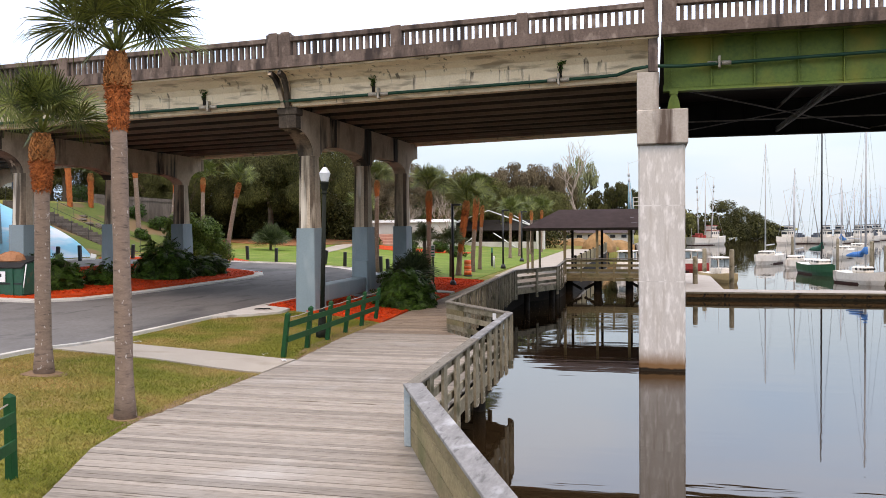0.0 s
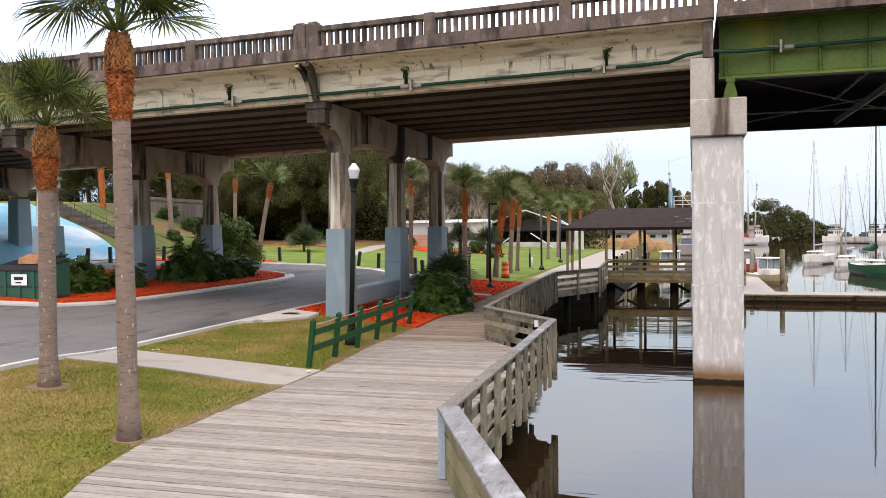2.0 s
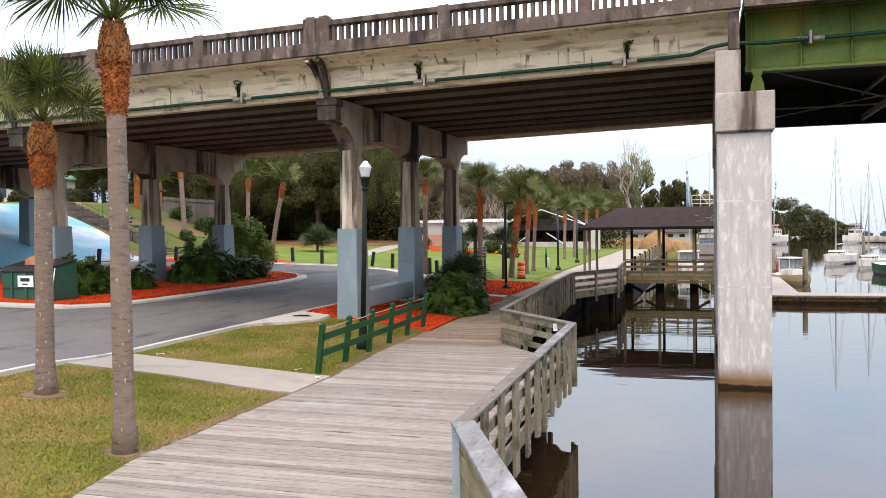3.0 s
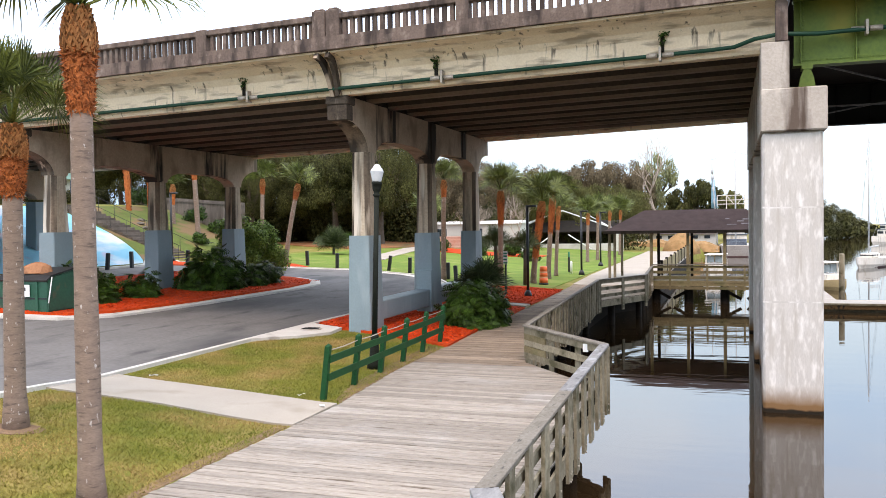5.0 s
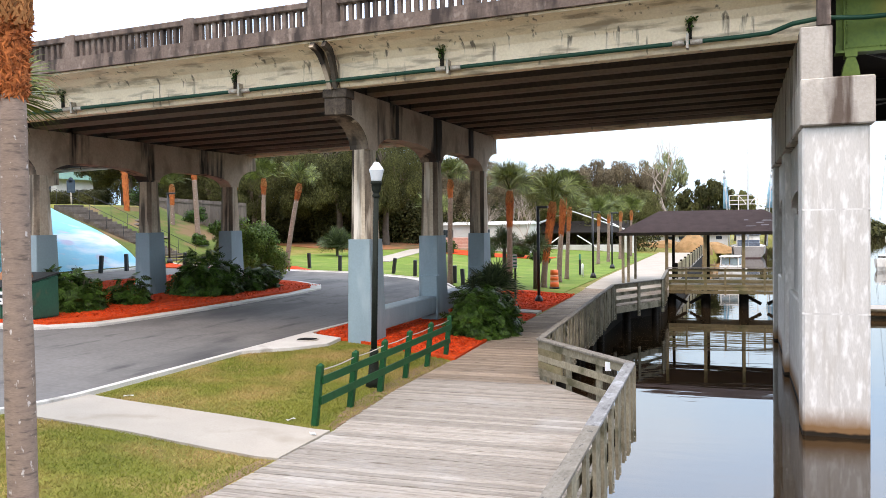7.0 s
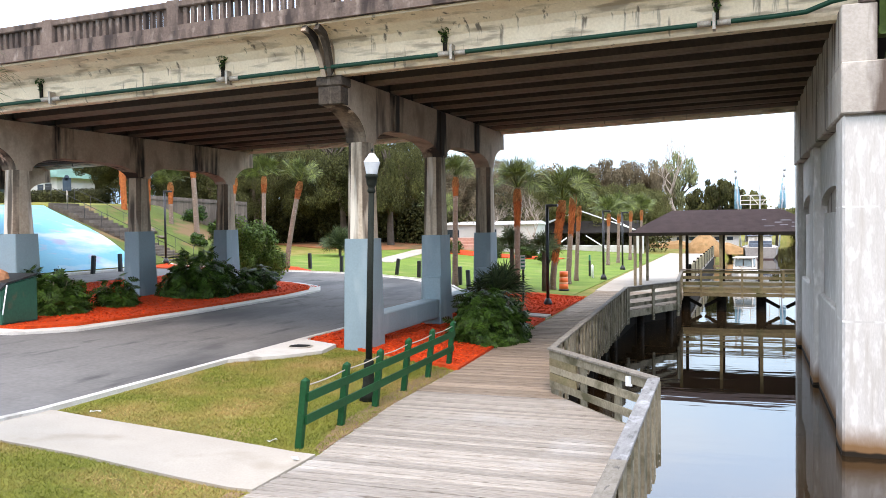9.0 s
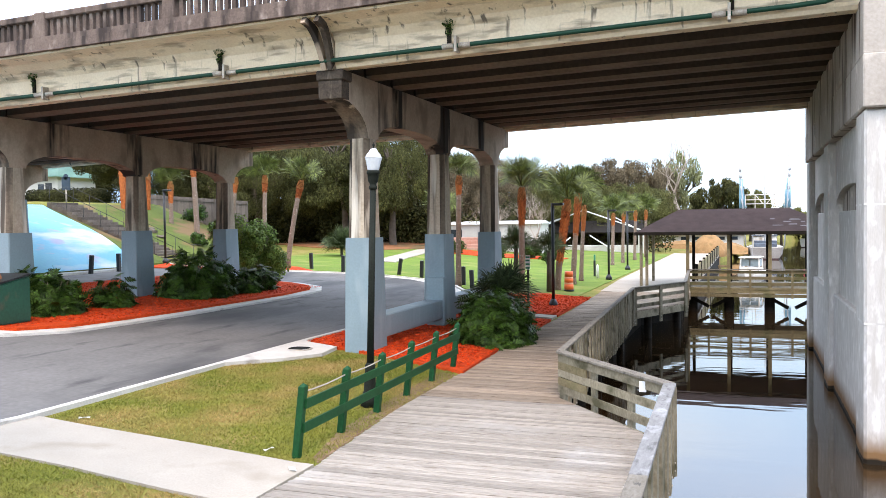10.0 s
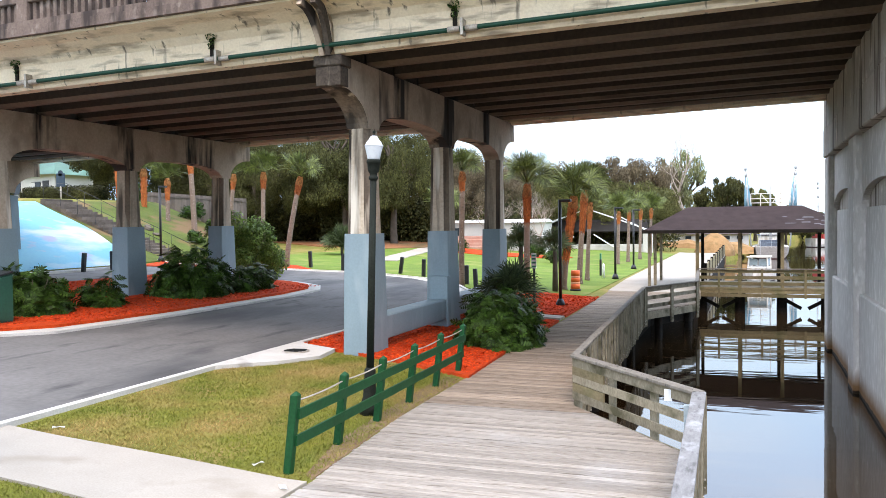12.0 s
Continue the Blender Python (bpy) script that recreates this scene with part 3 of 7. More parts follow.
for k, (sx, sy, sr) in enumerate(((-7.25, 10.6, 0.32), (-10.45, 12.55, 0.46))):
    sheet("palm_soil", [(sx + sr * (1 + 0.2 * math.sin(3 * a + k)) * math.cos(a), sy + sr * 0.8 * (1 + 0.2 * math.cos(2 * a)) * math.sin(a)) for a in (0.45 * i for i in range(14))], M["soil"], "bare brown soil round a palm trunk", "soil", lift=-0.018, thick=0.1)
sheet("deck_soil", [(-6.9, 9.6), (-6.92, 14.9), (-7.12, 14.9), (-7.2, 12.5), (-7.05, 10.4)], M["soil"], "bare brown soil along the boardwalk's edge", "soil", lift=-0.02, thick=0.1)
sheet("fence_soil", [(-6.9, 16.9), (-7.2, 20.3), (-7.3, 24.1), (-7.75, 24.2), (-7.6, 21), (-7.45, 18.6), (-7.1, 17.1)], M["soil"], "bare brown soil along the boardwalk's edge", "soil", lift=-0.02, thick=0.1)
sheet("drain_pad", [(-12.3, 22.4), (-11.4, 23.6), (-10.95, 24.6), (-11.1, 25.7), (-12.1, 26.0), (-12.3, 26.2)], M["kerb"], "pale concrete pad round a manhole", "drain pad", lift=0.06, thick=0.2)
sheet("column_mulch", [(-12.2, 26.3), (-11.1, 25.72), (-9.4, 25.15), (-8.2, 24.65), (-7.15, 24.2), (-7.32, 27.7), (-7.45, 34.6), (-12.2, 34.6)], M["mulch"], "bright red bark mulch bed round the bridge columns", "mulch bed", lift=0.05, thick=0.2)
sheet("park_lawn", [(-8.3, 43.8), (-8.3, 92), (-24, 92), (-29, 72), (-32, 63), (-32.2, 60), (-31.8, 48.8), (-31.5, 46.6), (-25.8, 47.3), (-23.1, 47.85), (-20.9, 48.55), (-16.9, 47.3), (-14.4, 45.0), (-13.0, 43.0), (-10, 43.8)], M["lawn"], "bright green mown park lawn", "lawn", lift=0.0, thick=0.1, step=1.0)
sheet("palm_mulch", [(-7.5, 36.0), (-7.6, 43.0), (-10, 43.8), (-12.3, 41.4), (-12.3, 36.0)], M["mulch"], "bright red bark mulch bed beside the boardwalk", "mulch bed", lift=0.05, thick=0.2)
sheet("palm_bed", [(-24.0, 47.9), (-25.8, 47.3), (-28.5, 46.7), (-28.5, 49.6), (-26, 49.8)], M["mulch"], "bright red bark mulch bed round a leaning palm", "mulch bed", lift=0.05, thick=0.2)
sheet("park_mulch", [(-26, 72), (-21, 70.5), (-15, 72), (-15, 75), (-26, 76)], M["mulch"], "red bark mulch bed below the trees", "mulch bed", lift=0.05, thick=0.2)
sheet("bank_mulch", [(-60, 86), (-44, 77), (-36, 70.7), (-30.5, 68.5), (-27, 74), (-27, 100), (-60, 105)], M["litter"], "orange-brown pine straw under the oaks", "leaf litter", lift=0.04, thick=0.2)
sheet("park_path", strip([(-24.3, 58.5), (-25.6, 64), (-26.6, 72), (-25, 81), (-20, 89)], 0.75), M["walk"], "pale concrete path across the park lawn", "path", lift=0.045, thick=0.15)
sheet("boardwalk_path", [(-7.8, 47.2), (-3.6, 47.2), (-3.8, 50), (-3.8, 96), (-8.2, 96), (-8.05, 55)], M["walk"], "pale concrete riverside walk", "path", lift=0.0, thick=0.3)
sheet("mulch_step", [(-7.5, 35.0), (-7.5, 35.8), (-12.2, 35.8), (-12.2, 35.0)], M["walk"], "narrow concrete strip between mulch beds", "path", lift=0.05, thick=0.15)
manhole = thing("manhole_cover", (-11.75, 24.9, land(-11.75, 24.9) + 0.06), "round iron manhole cover in a concrete pad", "manhole cover")
bm = B()
tube(bm, [(0, 0, -0.02), (0, 0, 0.012)], 0.33, 24)
part("cover", bm, M["galv"], manhole)
bm = B()
for k in range(7):
    box(bm, -math.sqrt(0.075 - (0.066 * k - 0.2) ** 2), math.sqrt(0.075 - (0.066 * k - 0.2) ** 2), -0.2 + 0.066 * k - 0.012, -0.2 + 0.066 * k + 0.012, 0.01, 0.02)
tagged(part("ribs", bm, M["darksteel"], manhole), kind="stuff")

# painted concrete slope under the bridge's end
bm = B()
rows = []
for k in range(25):
    row = []
    for i in range(15):
        x = -31.9 - 10.15 * (i / 14) ** 1.4
        end = 42.6 + 4.0 * (i / 14) ** 0.98
        row.append(bm.verts.new((x, 3 + (end - 3) * k / 24, 1.38 + slope_rise(x))))
    rows.append(row)
for a, b in zip(rows, rows[1:]):
    for i in range(14):
        bm.faces.new((a[i], b[i], b[i + 1], a[i + 1]))
bmesh.ops.solidify(bm, geom=bm.faces[:], thickness=0.5)
setting("slope_paving", bm, M["mural"], "concrete slope painted light blue and white like sky and water", "painted slope")

# stairs beside the slope
stairs = thing("outdoor_stairs", (0, 0, 0), "grey concrete stairs with dark handrails up the bank", "stairs")
N = 24
for k in range(N):
    x1 = -32.5 - 9.3 * k / N
    bm = B()
    box(bm, x1 - 9.3 / N - 0.05, x1, 46.75, 48.9, 0.2 + 3.85 * k / N, 1.22 + 3.85 * (k + 1) / N, 0.01)
    part("step", bm, M["stepstone"], stairs)
for y in (46.85, 48.8):
    bm = B()
    tube(bm, [(-32.5, y, 2.25), (-41.8, y, 6.1), (-42.6, y, 6.1)], 0.017, 6)
    part("handrail", bm, M["black"], stairs, "dark metal handrail")
    for k in range(8):
        x = -32.6 - 9.1 * k / 7
        z = 1.25 + 3.82 * k / 7
        bm = B()
        tube(bm, [(x, y, z - 0.1), (x, y, z + 1.0)], 0.015, 6)
        part("baluster_post", bm, M["black"], stairs)

M["greywood"] = mat("old_fence_timber", (0.19, 0.165, 0.145), 0.9, (0.10, 0.085, 0.073), 2, 14, 0.9, 0.4, stretch=(2, 2, 0.6), per_object=0.2)
sheet("toe_lawn", [(-32.3, 43.1), (-41.6, 46.55), (-41.6, 46.74), (-32.3, 46.74)], M["bankgrass"], "patchy grass strip beside the stairs", "grass bank", lift=0.03, thick=0.1)
sheet("bank_lawn", [(-32.6, 49.0), (-42.5, 49.0), (-47, 52), (-47, 59.5), (-36.5, 59.5), (-33.5, 56)], M["bankgrass"], "patchy green and brown grass on the bank", "grass bank", lift=0.0, thick=0.1, step=0.8)
rg = random.Random(12)
for k in range(6):
    rx, ry = -36.5 - 0.6 * k + rg.uniform(-0.4, 0.4), 50.5 + 0.25 * k + rg.uniform(-0.5, 0.5)
    rock = thing("rock", (rx, ry, land(rx, ry)), "rough grey-brown rock on the grass bank", "rock", "rocks on the bank")
    bm = B()
    bmesh.ops.create_icosphere(bm, subdivisions=2, radius=1)
    s = rg.uniform(0.16, 0.34)
    for v in bm.verts:
        v.co = Vector((v.co.x * s * 1.3, v.co.y * s, v.co.z * s * 0.55)) * rg.uniform(0.8, 1.15)
    part("stone", bm, M["rock"], rock)
# timber retaining fence on the bank
rfence = thing("bank_fence", (0, 0, 0), "tall weathered grey timber fence on the bank", "fence")
for k in range(44):
    x = -47 + 0.25 * k
    bm = B()
    box(bm, x, x + 0.235, 60.0, 60.04, land(x, 60) - 0.4, 6.15 - 0.02 * k)
    part("board", bm, M["greywood"], rfence)
bm = B()
beam(bm, (-47, 59.96, 5.9), (-36, 59.96, 5.1), 0.06, 0.12)
part("top_rail", bm, M["greywood"], rfence)
bm = B()
pts = [(-43.5, 56.4, 5.0), (-41.5, 56.0, 4.5), (-39.7, 55.8, 3.65), (-37.8, 55.5, 3.1), (-35.6, 55.0, 2.3)]
for p, q in zip(pts, pts[1:]):
    beam(bm, (p[0], p[1], p[2] - 0.35), (q[0], q[1], q[2] - 0.35), 0.25, 0.6)
setting("bank_wall", bm, M["walk"], "pale stepped concrete wall down the bank", "retaining wall")

# abutment at the slope's head
bm = B()
box(bm, -46, -41.2, 23.4, 39.8, 2.5, 7.0)
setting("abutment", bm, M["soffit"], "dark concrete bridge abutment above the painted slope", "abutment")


# ---------------------------------------------------------------- bridge
GRADE = 0.026


def rise(x):
    return GRADE * (x + 7.0)


def lift_x(bm):
    for v in bm.verts:
        v.co.z += rise(v.co.x)


Y0, Y1 = 24.17, 39.0     # faces of the outer beams
BENTS = [-34.2, -22.33, -10.4]
JOINTS = [-46.1, -34.2, -22.3, -10.25, 1.55, 26.0]
baluster_bm = B()
box(baluster_bm, -0.055, 0.055, -0.07, 0.07, 0, 0.5, 0.008)
BALUSTER = data("baluster", baluster_bm, M["parapet"])


def balustrade(owner, x0, x1, y, out, single):
    """One side's parapet of a span: plinth, coping, posts, and a row of balusters in each panel."""
    bm = B()
    box(bm, x0, x1, y - 0.2, y + 0.2, 8.52, 8.66)
    box(bm, x0, x1, y - 0.24 + 0.02, y + 0.22, 8.30, 8.52)
    lift_x(bm)
    part("plinth", bm, M["parapet"], owner, "stained dark concrete plinth")
    bm = B()
    box(bm, x0 + 0.3, x1 - 0.3, y - 0.15, y + 0.15, 9.12, 9.28, 0.02)
    lift_x(bm)
    part("coping", bm, M["parapet"], owner)
    n = 3 if x1 - x0 < 14 else 6
    posts = [x0 + 0.21, *(x0 + (x1 - x0) * k / n for k in range(1, n)), x1 - 0.21]
    for i, px in enumerate(posts):
        end = i in (0, n)
        bm = B()
        w = 0.2 if end else 0.17
        box(bm, px - w, px + w, y - 0.19, y + 0.19, 8.28 if end else 8.64, 9.38 if end else 9.3, 0.02)
        if end:
            box(bm, px - 0.15, px + 0.15, y - 0.15, y + 0.15, 9.37, 9.44, 0.03)
        lift_x(bm)
        part("pilaster" if end else "post", bm, M["parapet"], owner)
    joined = None if single else B()
    for a, b in zip(posts, posts[1:]):
        k = max(2, round((b - a - 0.4) / 0.215))
        for i in range(k):
            bx = a + 0.2 + (b - a - 0.4) * (i + 0.5) / k
            if single:
                part("baluster", BALUSTER, None, owner, at=pose(bx, y, 8.64 + rise(bx)))
            else:
                box(joined, bx - 0.055, bx + 0.055, y - 0.07, y + 0.07, 8.64 + rise(bx), 9.14 + rise(bx))
    if joined:
        tagged(part("balusters", joined, M["parapet"], owner), kind="stuff")


def concrete_span(x0, x1):
    s = thing("bridge_span", (0, 0, 0), "old concrete bridge span with stained cream beams and dark balustrade", "bridge span", "spans of the bridge")
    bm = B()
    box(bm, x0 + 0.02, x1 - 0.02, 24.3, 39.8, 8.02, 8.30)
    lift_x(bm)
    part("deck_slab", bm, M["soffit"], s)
    lines = [Y0 + 0.22 + 1.7 * k for k in range(8)] + [37.55, Y1 - 0.22]
    for k, y in enumerate(lines):
        bm = B()
        e = 0.22
        if k == 0:
            slab_yz(bm, [(23.36, 8.295), (23.36, 8.24), (23.75, 8.15), (24.05, 7.98), (24.17, 7.8), (24.17, 7.27), (24.22, 7.19), (24.56, 7.19), (24.61, 7.27), (24.61, 8.015), (24.29, 8.015), (24.29, 8.295)], x0 + 0.03, x1 - 0.03)
        else:
            lo = 7.19 if k < 9 else 7.12
            slab_yz(bm, [(y - e, 8.05), (y - e, lo + 0.09), (y - e + 0.1, lo), (y + e - 0.1, lo), (y + e, lo + 0.09), (y + e, 8.05)], x0 + 0.03, x1 - 0.03)
        lift_x(bm)
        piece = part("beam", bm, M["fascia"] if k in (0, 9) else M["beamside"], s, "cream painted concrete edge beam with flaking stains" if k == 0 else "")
        # undersides painted lighter, as if lit from the ground and water below
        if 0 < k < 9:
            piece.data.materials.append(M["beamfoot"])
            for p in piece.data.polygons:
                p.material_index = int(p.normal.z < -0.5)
    if x0 > -40:
        balustrade(s, x0, x1, 23.45, -1, True)
    else:
        balustrade(s, x0, x1, 23.45, -1, False)
    balustrade(s, x0, x1, 39.7, 1, False)
    # small weep stubs on the face
    for px in (x0 + 2.9, x0 + 8.9):
        bm = B()
        box(bm, px - 0.045, px + 0.045, Y0 - 0.05, Y0 + 0.03, 7.45, 7.9)
        lift_x(bm)
        part("weep_spout", bm, M["darkwood"], s, "moss-dark iron weep spout")
        if x0 > -40:
            tuft = [((px + 0.02, Y0 - 0.08, 7.9 + rise(px)), (0.16, 0.07, 0.09)), ((px, Y0 - 0.07, 7.74 + rise(px)), (0.09, 0.05, 0.14))]
            part("fern_tuft", leaf_cloud("fern_tuft", tuft, 150, 0.06, M["leaf"], int(px * 10) % 97), None, s, "dark green ferns in the spout")
    return s


for a, b in zip(JOINTS[:-2], JOINTS[1:-1]):
    concrete_span(a, b)

PAINT_TOP = {-34.2: 4.85, -22.33: 3.3, -10.4: 3.07}


def bent(x):
    b = thing("bridge_bent", (x, 0, 0), "three-column concrete bridge bent with arched cap, blue-grey painted below", "bridge bent", "bents under the bridge")
    base = land(x, 30) - 0.1
    zt = 7.185 + rise(x)
    low, spring = zt - 0.62, zt - 1.5
    paint = PAINT_TOP[x]
    cols = [26.0, 31.6, 37.2]
    hw = 0.31
    prof = [(24.24, zt), (24.24, low - 0.06)]
    # front cantilever haunch down to the first column
    for i in range(1, 11):
        t = math.pi / 2 * i / 10
        prof.append((24.24 + (cols[0] - hw - 24.24) * math.sin(t) ** 1.1, low - 0.06 - (low - 0.06 - spring) * (1 - math.cos(t))))
    for c, d in zip(cols, cols[1:]):
        a, e = c + hw, d - hw
        crown = zt - 1.03
        prof.append((a, spring))
        for i in range(1, 9):
            t = i / 8 * math.pi / 2
            prof.append((a + 1.5 * (1 - math.cos(t)), spring + (crown - spring) * math.sin(t)))
        for i in range(8, 0, -1):
            t = i / 8 * math.pi / 2
            prof.append((e - 1.9 * (1 - math.cos(t)), spring + (crown - spring) * math.sin(t)))
        prof.append((e, spring))
    prof.append((cols[-1] + hw, spring))
    end = 39.0
    for i in range(9, 0, -1):
        t = math.pi / 2 * i / 10
        prof.append((end - (end - cols[-1] - hw) * math.sin(t), low - 0.06 - (low - 0.06 - spring) * (1 - math.cos(t))))
    prof += [(end, low - 0.06), (end, zt)]
    bm = B()
    slab_yz(bm, prof, -0.29, 0.29)
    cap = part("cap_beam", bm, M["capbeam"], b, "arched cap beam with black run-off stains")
    # front haunch and end faces use the darker concrete, the side faces don't
    cap.data.materials.append(M["darkstained"])
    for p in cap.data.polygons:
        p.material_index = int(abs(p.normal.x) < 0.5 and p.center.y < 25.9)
    bm = B()
    box(bm, -0.35, 0.35, 24.17, 24.72, zt - 0.25, zt - 0.005, 0.03)
    box(bm, -0.312, 0.312, 24.205, 24.62, low - 0.07, zt - 0.252, 0.02)
    part("cap_moulding", bm, M["blackcap"], b)
    def shaft(z0, z1, a0, b0, a1, b1, c, bevel):
        bm = B()
        n = [[bm.verts.new((sx * a, c + sy * d, z)) for sx, sy in ((-1, -1), (1, -1), (1, 1), (-1, 1))] for z, a, d in ((z0, a0, b0), (z1, a1, b1))]
        for i in range(4):
            bm.faces.new((n[0][i], n[0][(i + 1) % 4], n[1][(i + 1) % 4], n[1][i]))
        bm.faces.new(n[1])
        bm.faces.new(n[0][::-1])
        bmesh.ops.bevel(bm, geom=[e for e in bm.edges if abs(e.verts[0].co.z - e.verts[1].co.z) > 1], offset=bevel, segments=1, affect="EDGES")
        return bm
    for c in cols:
        if spring - paint > 0.3:
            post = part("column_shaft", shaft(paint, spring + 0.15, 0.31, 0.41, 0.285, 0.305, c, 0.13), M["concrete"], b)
            # chamfer faces are darker than the flat faces
            post.data.materials.append(M["darkstained"])
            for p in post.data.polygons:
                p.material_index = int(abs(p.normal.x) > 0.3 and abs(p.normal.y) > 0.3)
        part("column_base", shaft(base, min(paint, spring), 0.37, 0.53, 0.335, 0.45, c, 0.025), M["bluepaint"], b, "blue-grey painted column base")
    # the joints and the middle column's line stand proud of the cap's face
    for c, w in ((27.6, 0.07), (31.6, 0.27), (35.2, 0.07)):
        bm = B()
        box(bm, -0.33, 0.33, c - w, c + w, zt - (1.02 if w < 0.2 else 1.45), zt - 0.03, 0.02)
        part("cap_pilaster", bm, M["capbeam"], b)
    if x > -15:
        for a, d in zip(cols, cols[1:]):
            bm = B()
            box(bm, -0.22, 0.34, a + 0.4, d - 0.3, 0.42, 1.02, 0.03)
            part("strut_wall", bm, M["bluepaint"], b, "low blue-grey beam between the columns")
            bm = B()
            box(bm, -0.2, 0.40, d - 0.72, d - 0.44, 0.2, 1.72, 0.03)
            part("buttress", bm, M["bluepaint"], b)
    # curved drain bracket carrying the joint above the cap
    for sx in (-0.17, 0.17):
        bm = B()
        prof = []
        zz = 8.30 + rise(x)
        for i in range(7):
            t = i / 6
            prof.append((sx * (1 - 0.55 * t), 23.3 + 0.85 * t ** 0.6, zz - 0.12 - 0.95 * t ** 1.5))
        ring = []
        for i, p in enumerate(prof):
            q = prof[min(i + 1, 6)]
            ring.append([bm.verts.new((p[0] + dx, p[1] + dy, p[2] + dz)) for dx, dy, dz in ((-0.06, -0.07, -0.08), (0.06, -0.07, -0.08), (0.06, 0.07, 0.08), (-0.06, 0.07, 0.08))])
        for a, c in zip(ring, ring[1:]):
            for i in range(4):
                bm.faces.new((a[i], a[(i + 1) % 4], c[(i + 1) % 4], c[i]))
        bm.faces.new(ring[0][::-1])
        bm.faces.new(ring[-1])
        # right bracket coloured dark to paint in the shadow between the pair
        part("drain_bracket", bm, M["capbeam"] if sx < 0 else M["blackcap"], b, "curved concrete drain bracket")
    return b


for bx in BENTS:
    bent(bx)

# river pier between the concrete and the steel spans
pier = thing("river_pier", (0, 0, 0), "pale patched concrete bridge pier standing in the river", "bridge pier")
bm = B()
PC = [24.15, 31.6, 39.0]
for c in PC:
    bm = B()
    box(bm, 0.96, 2.28, c - 0.62, c + 0.62, -3, 5.42, 0.05)
    part("pier_column", bm, M["pier"], pier, "patched pale concrete pier column")
M["chalk"] = mat("chalky_joint", (0.74, 0.71, 0.66), 0.9, (0.58, 0.54, 0.49), 3, 20, 0.9, 0.3, stain=(0.52, 0.48, 0.43), stain_scale=4, stain_lo=0.46, stain_hi=0.56)
for z in (1.41, 3.63):
    bm = B()
    box(bm, 0.957, 2.283, PC[0] - 0.623, PC[0] + 0.623, z, z + 0.035)
    part("pour_joint", bm, M["chalk"], pier, "pale chalky joint line")
for a, d in zip(PC, PC[1:]):
    y0, y1 = a + 0.6, d - 0.6
    bm = B()
    box(bm, 1.10, 2.05, y0, y1, -3, 1.38, 0.04)
    part("web_wall", bm, M["pier"], pier)
    bm = B()
    box(bm, 1.24, 1.96, y0, y1, 1.36, 3.58, 0.02)
    part("infill_panel", bm, M["pier"], pier, "pale concrete infill below the arch")
    bm = B()
    prof = [(y0, 5.44), (y0, 3.6)]
    for i in range(1, 16):
        t = math.pi * i / 16
        prof.append(((y0 + y1) / 2 - (y1 - y0) / 2 * math.cos(t), 3.6 + 0.6 * math.sin(t) ** 0.8))
    prof += [(y1, 3.6), (y1, 5.44)]
    slab_yz(bm, prof, 1.16, 2.04)
    part("arch_haunch", bm, M["pier"], pier)
    bm = B()
    box(bm, 1.32, 1.9, y0, y1, 3.55, 4.6)
    part("recess_wall", bm, M["piercap"], pier)
bm = B()
box(bm, 0.925, 2.36, 23.4, 39.75, 5.42, 6.42, 0.03)
part("pier_cap", bm, M["piercap"], pier, "stained concrete pier cap")
bm = B()
box(bm, 0.93, 1.55, 23.42, 39.73, 6.40, 7.50, 0.02)
part("back_wall", bm, M["piercap"], pier)
bm = B()
box(bm, 1.25, 1.52, 23.4, 23.7, 7.5, 8.5, 0.02)
part("corbel", bm, M["parapet"], pier)

# steel span with riveted plate girders
steel = thing("steel_span", (0, 0, 0), "green riveted steel plate girder span with concrete balustrade", "bridge span")
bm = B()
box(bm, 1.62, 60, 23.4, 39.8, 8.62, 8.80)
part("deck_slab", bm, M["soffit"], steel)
rivet_bm = B()
bmesh.ops.create_icosphere(rivet_bm, subdivisions=1, radius=0.022)
RIVET = data("rivet", rivet_bm, M["greensteel"])
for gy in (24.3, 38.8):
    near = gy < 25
    # far girder swaps green for near-black steel, painting in the shade under the deck
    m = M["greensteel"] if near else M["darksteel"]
    bm = B()
    box(bm, 1.7, 60, gy - 0.015, gy + 0.015, 7.05, 8.62)
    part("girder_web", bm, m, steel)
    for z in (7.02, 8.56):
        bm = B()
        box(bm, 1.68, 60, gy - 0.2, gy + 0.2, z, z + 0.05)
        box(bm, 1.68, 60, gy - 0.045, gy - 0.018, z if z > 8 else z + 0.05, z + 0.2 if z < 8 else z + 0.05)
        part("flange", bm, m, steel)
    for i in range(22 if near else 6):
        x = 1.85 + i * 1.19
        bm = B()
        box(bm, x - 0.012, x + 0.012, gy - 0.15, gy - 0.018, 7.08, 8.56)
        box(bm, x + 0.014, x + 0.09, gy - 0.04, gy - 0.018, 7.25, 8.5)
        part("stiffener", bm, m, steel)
for i in range(5):
    for j in range(15):
        part("rivet", RIVET, None, steel, at=pose(1.91 + i * 1.19, 24.255, 7.28 + j * 0.09))
for i in range(90):
    part("rivet", RIVET, None, steel, at=pose(1.9 + i * 0.075, 24.25, 7.15))
def brace(p, q, w):
    bm = B()
    beam(bm, p, q, w, w)
    part("brace", bm, M["bracesteel"], steel)


for i in range(3):
    x = 2.0 + 8.6 * i
    brace((x, 24.4, 7.14), (x + 8.6, 38.7, 7.14), 0.04)
    brace((x, 38.7, 7.2), (x + 8.6, 24.4, 7.2), 0.04)
    brace((x + 4.75, 24.4, 7.17), (x + 4.75, 38.7, 7.17), 0.09)
    for z in (7.3, 8.2):
        brace((x + 4.75, 24.4, z), (x + 4.75, 38.7, z), 0.1)
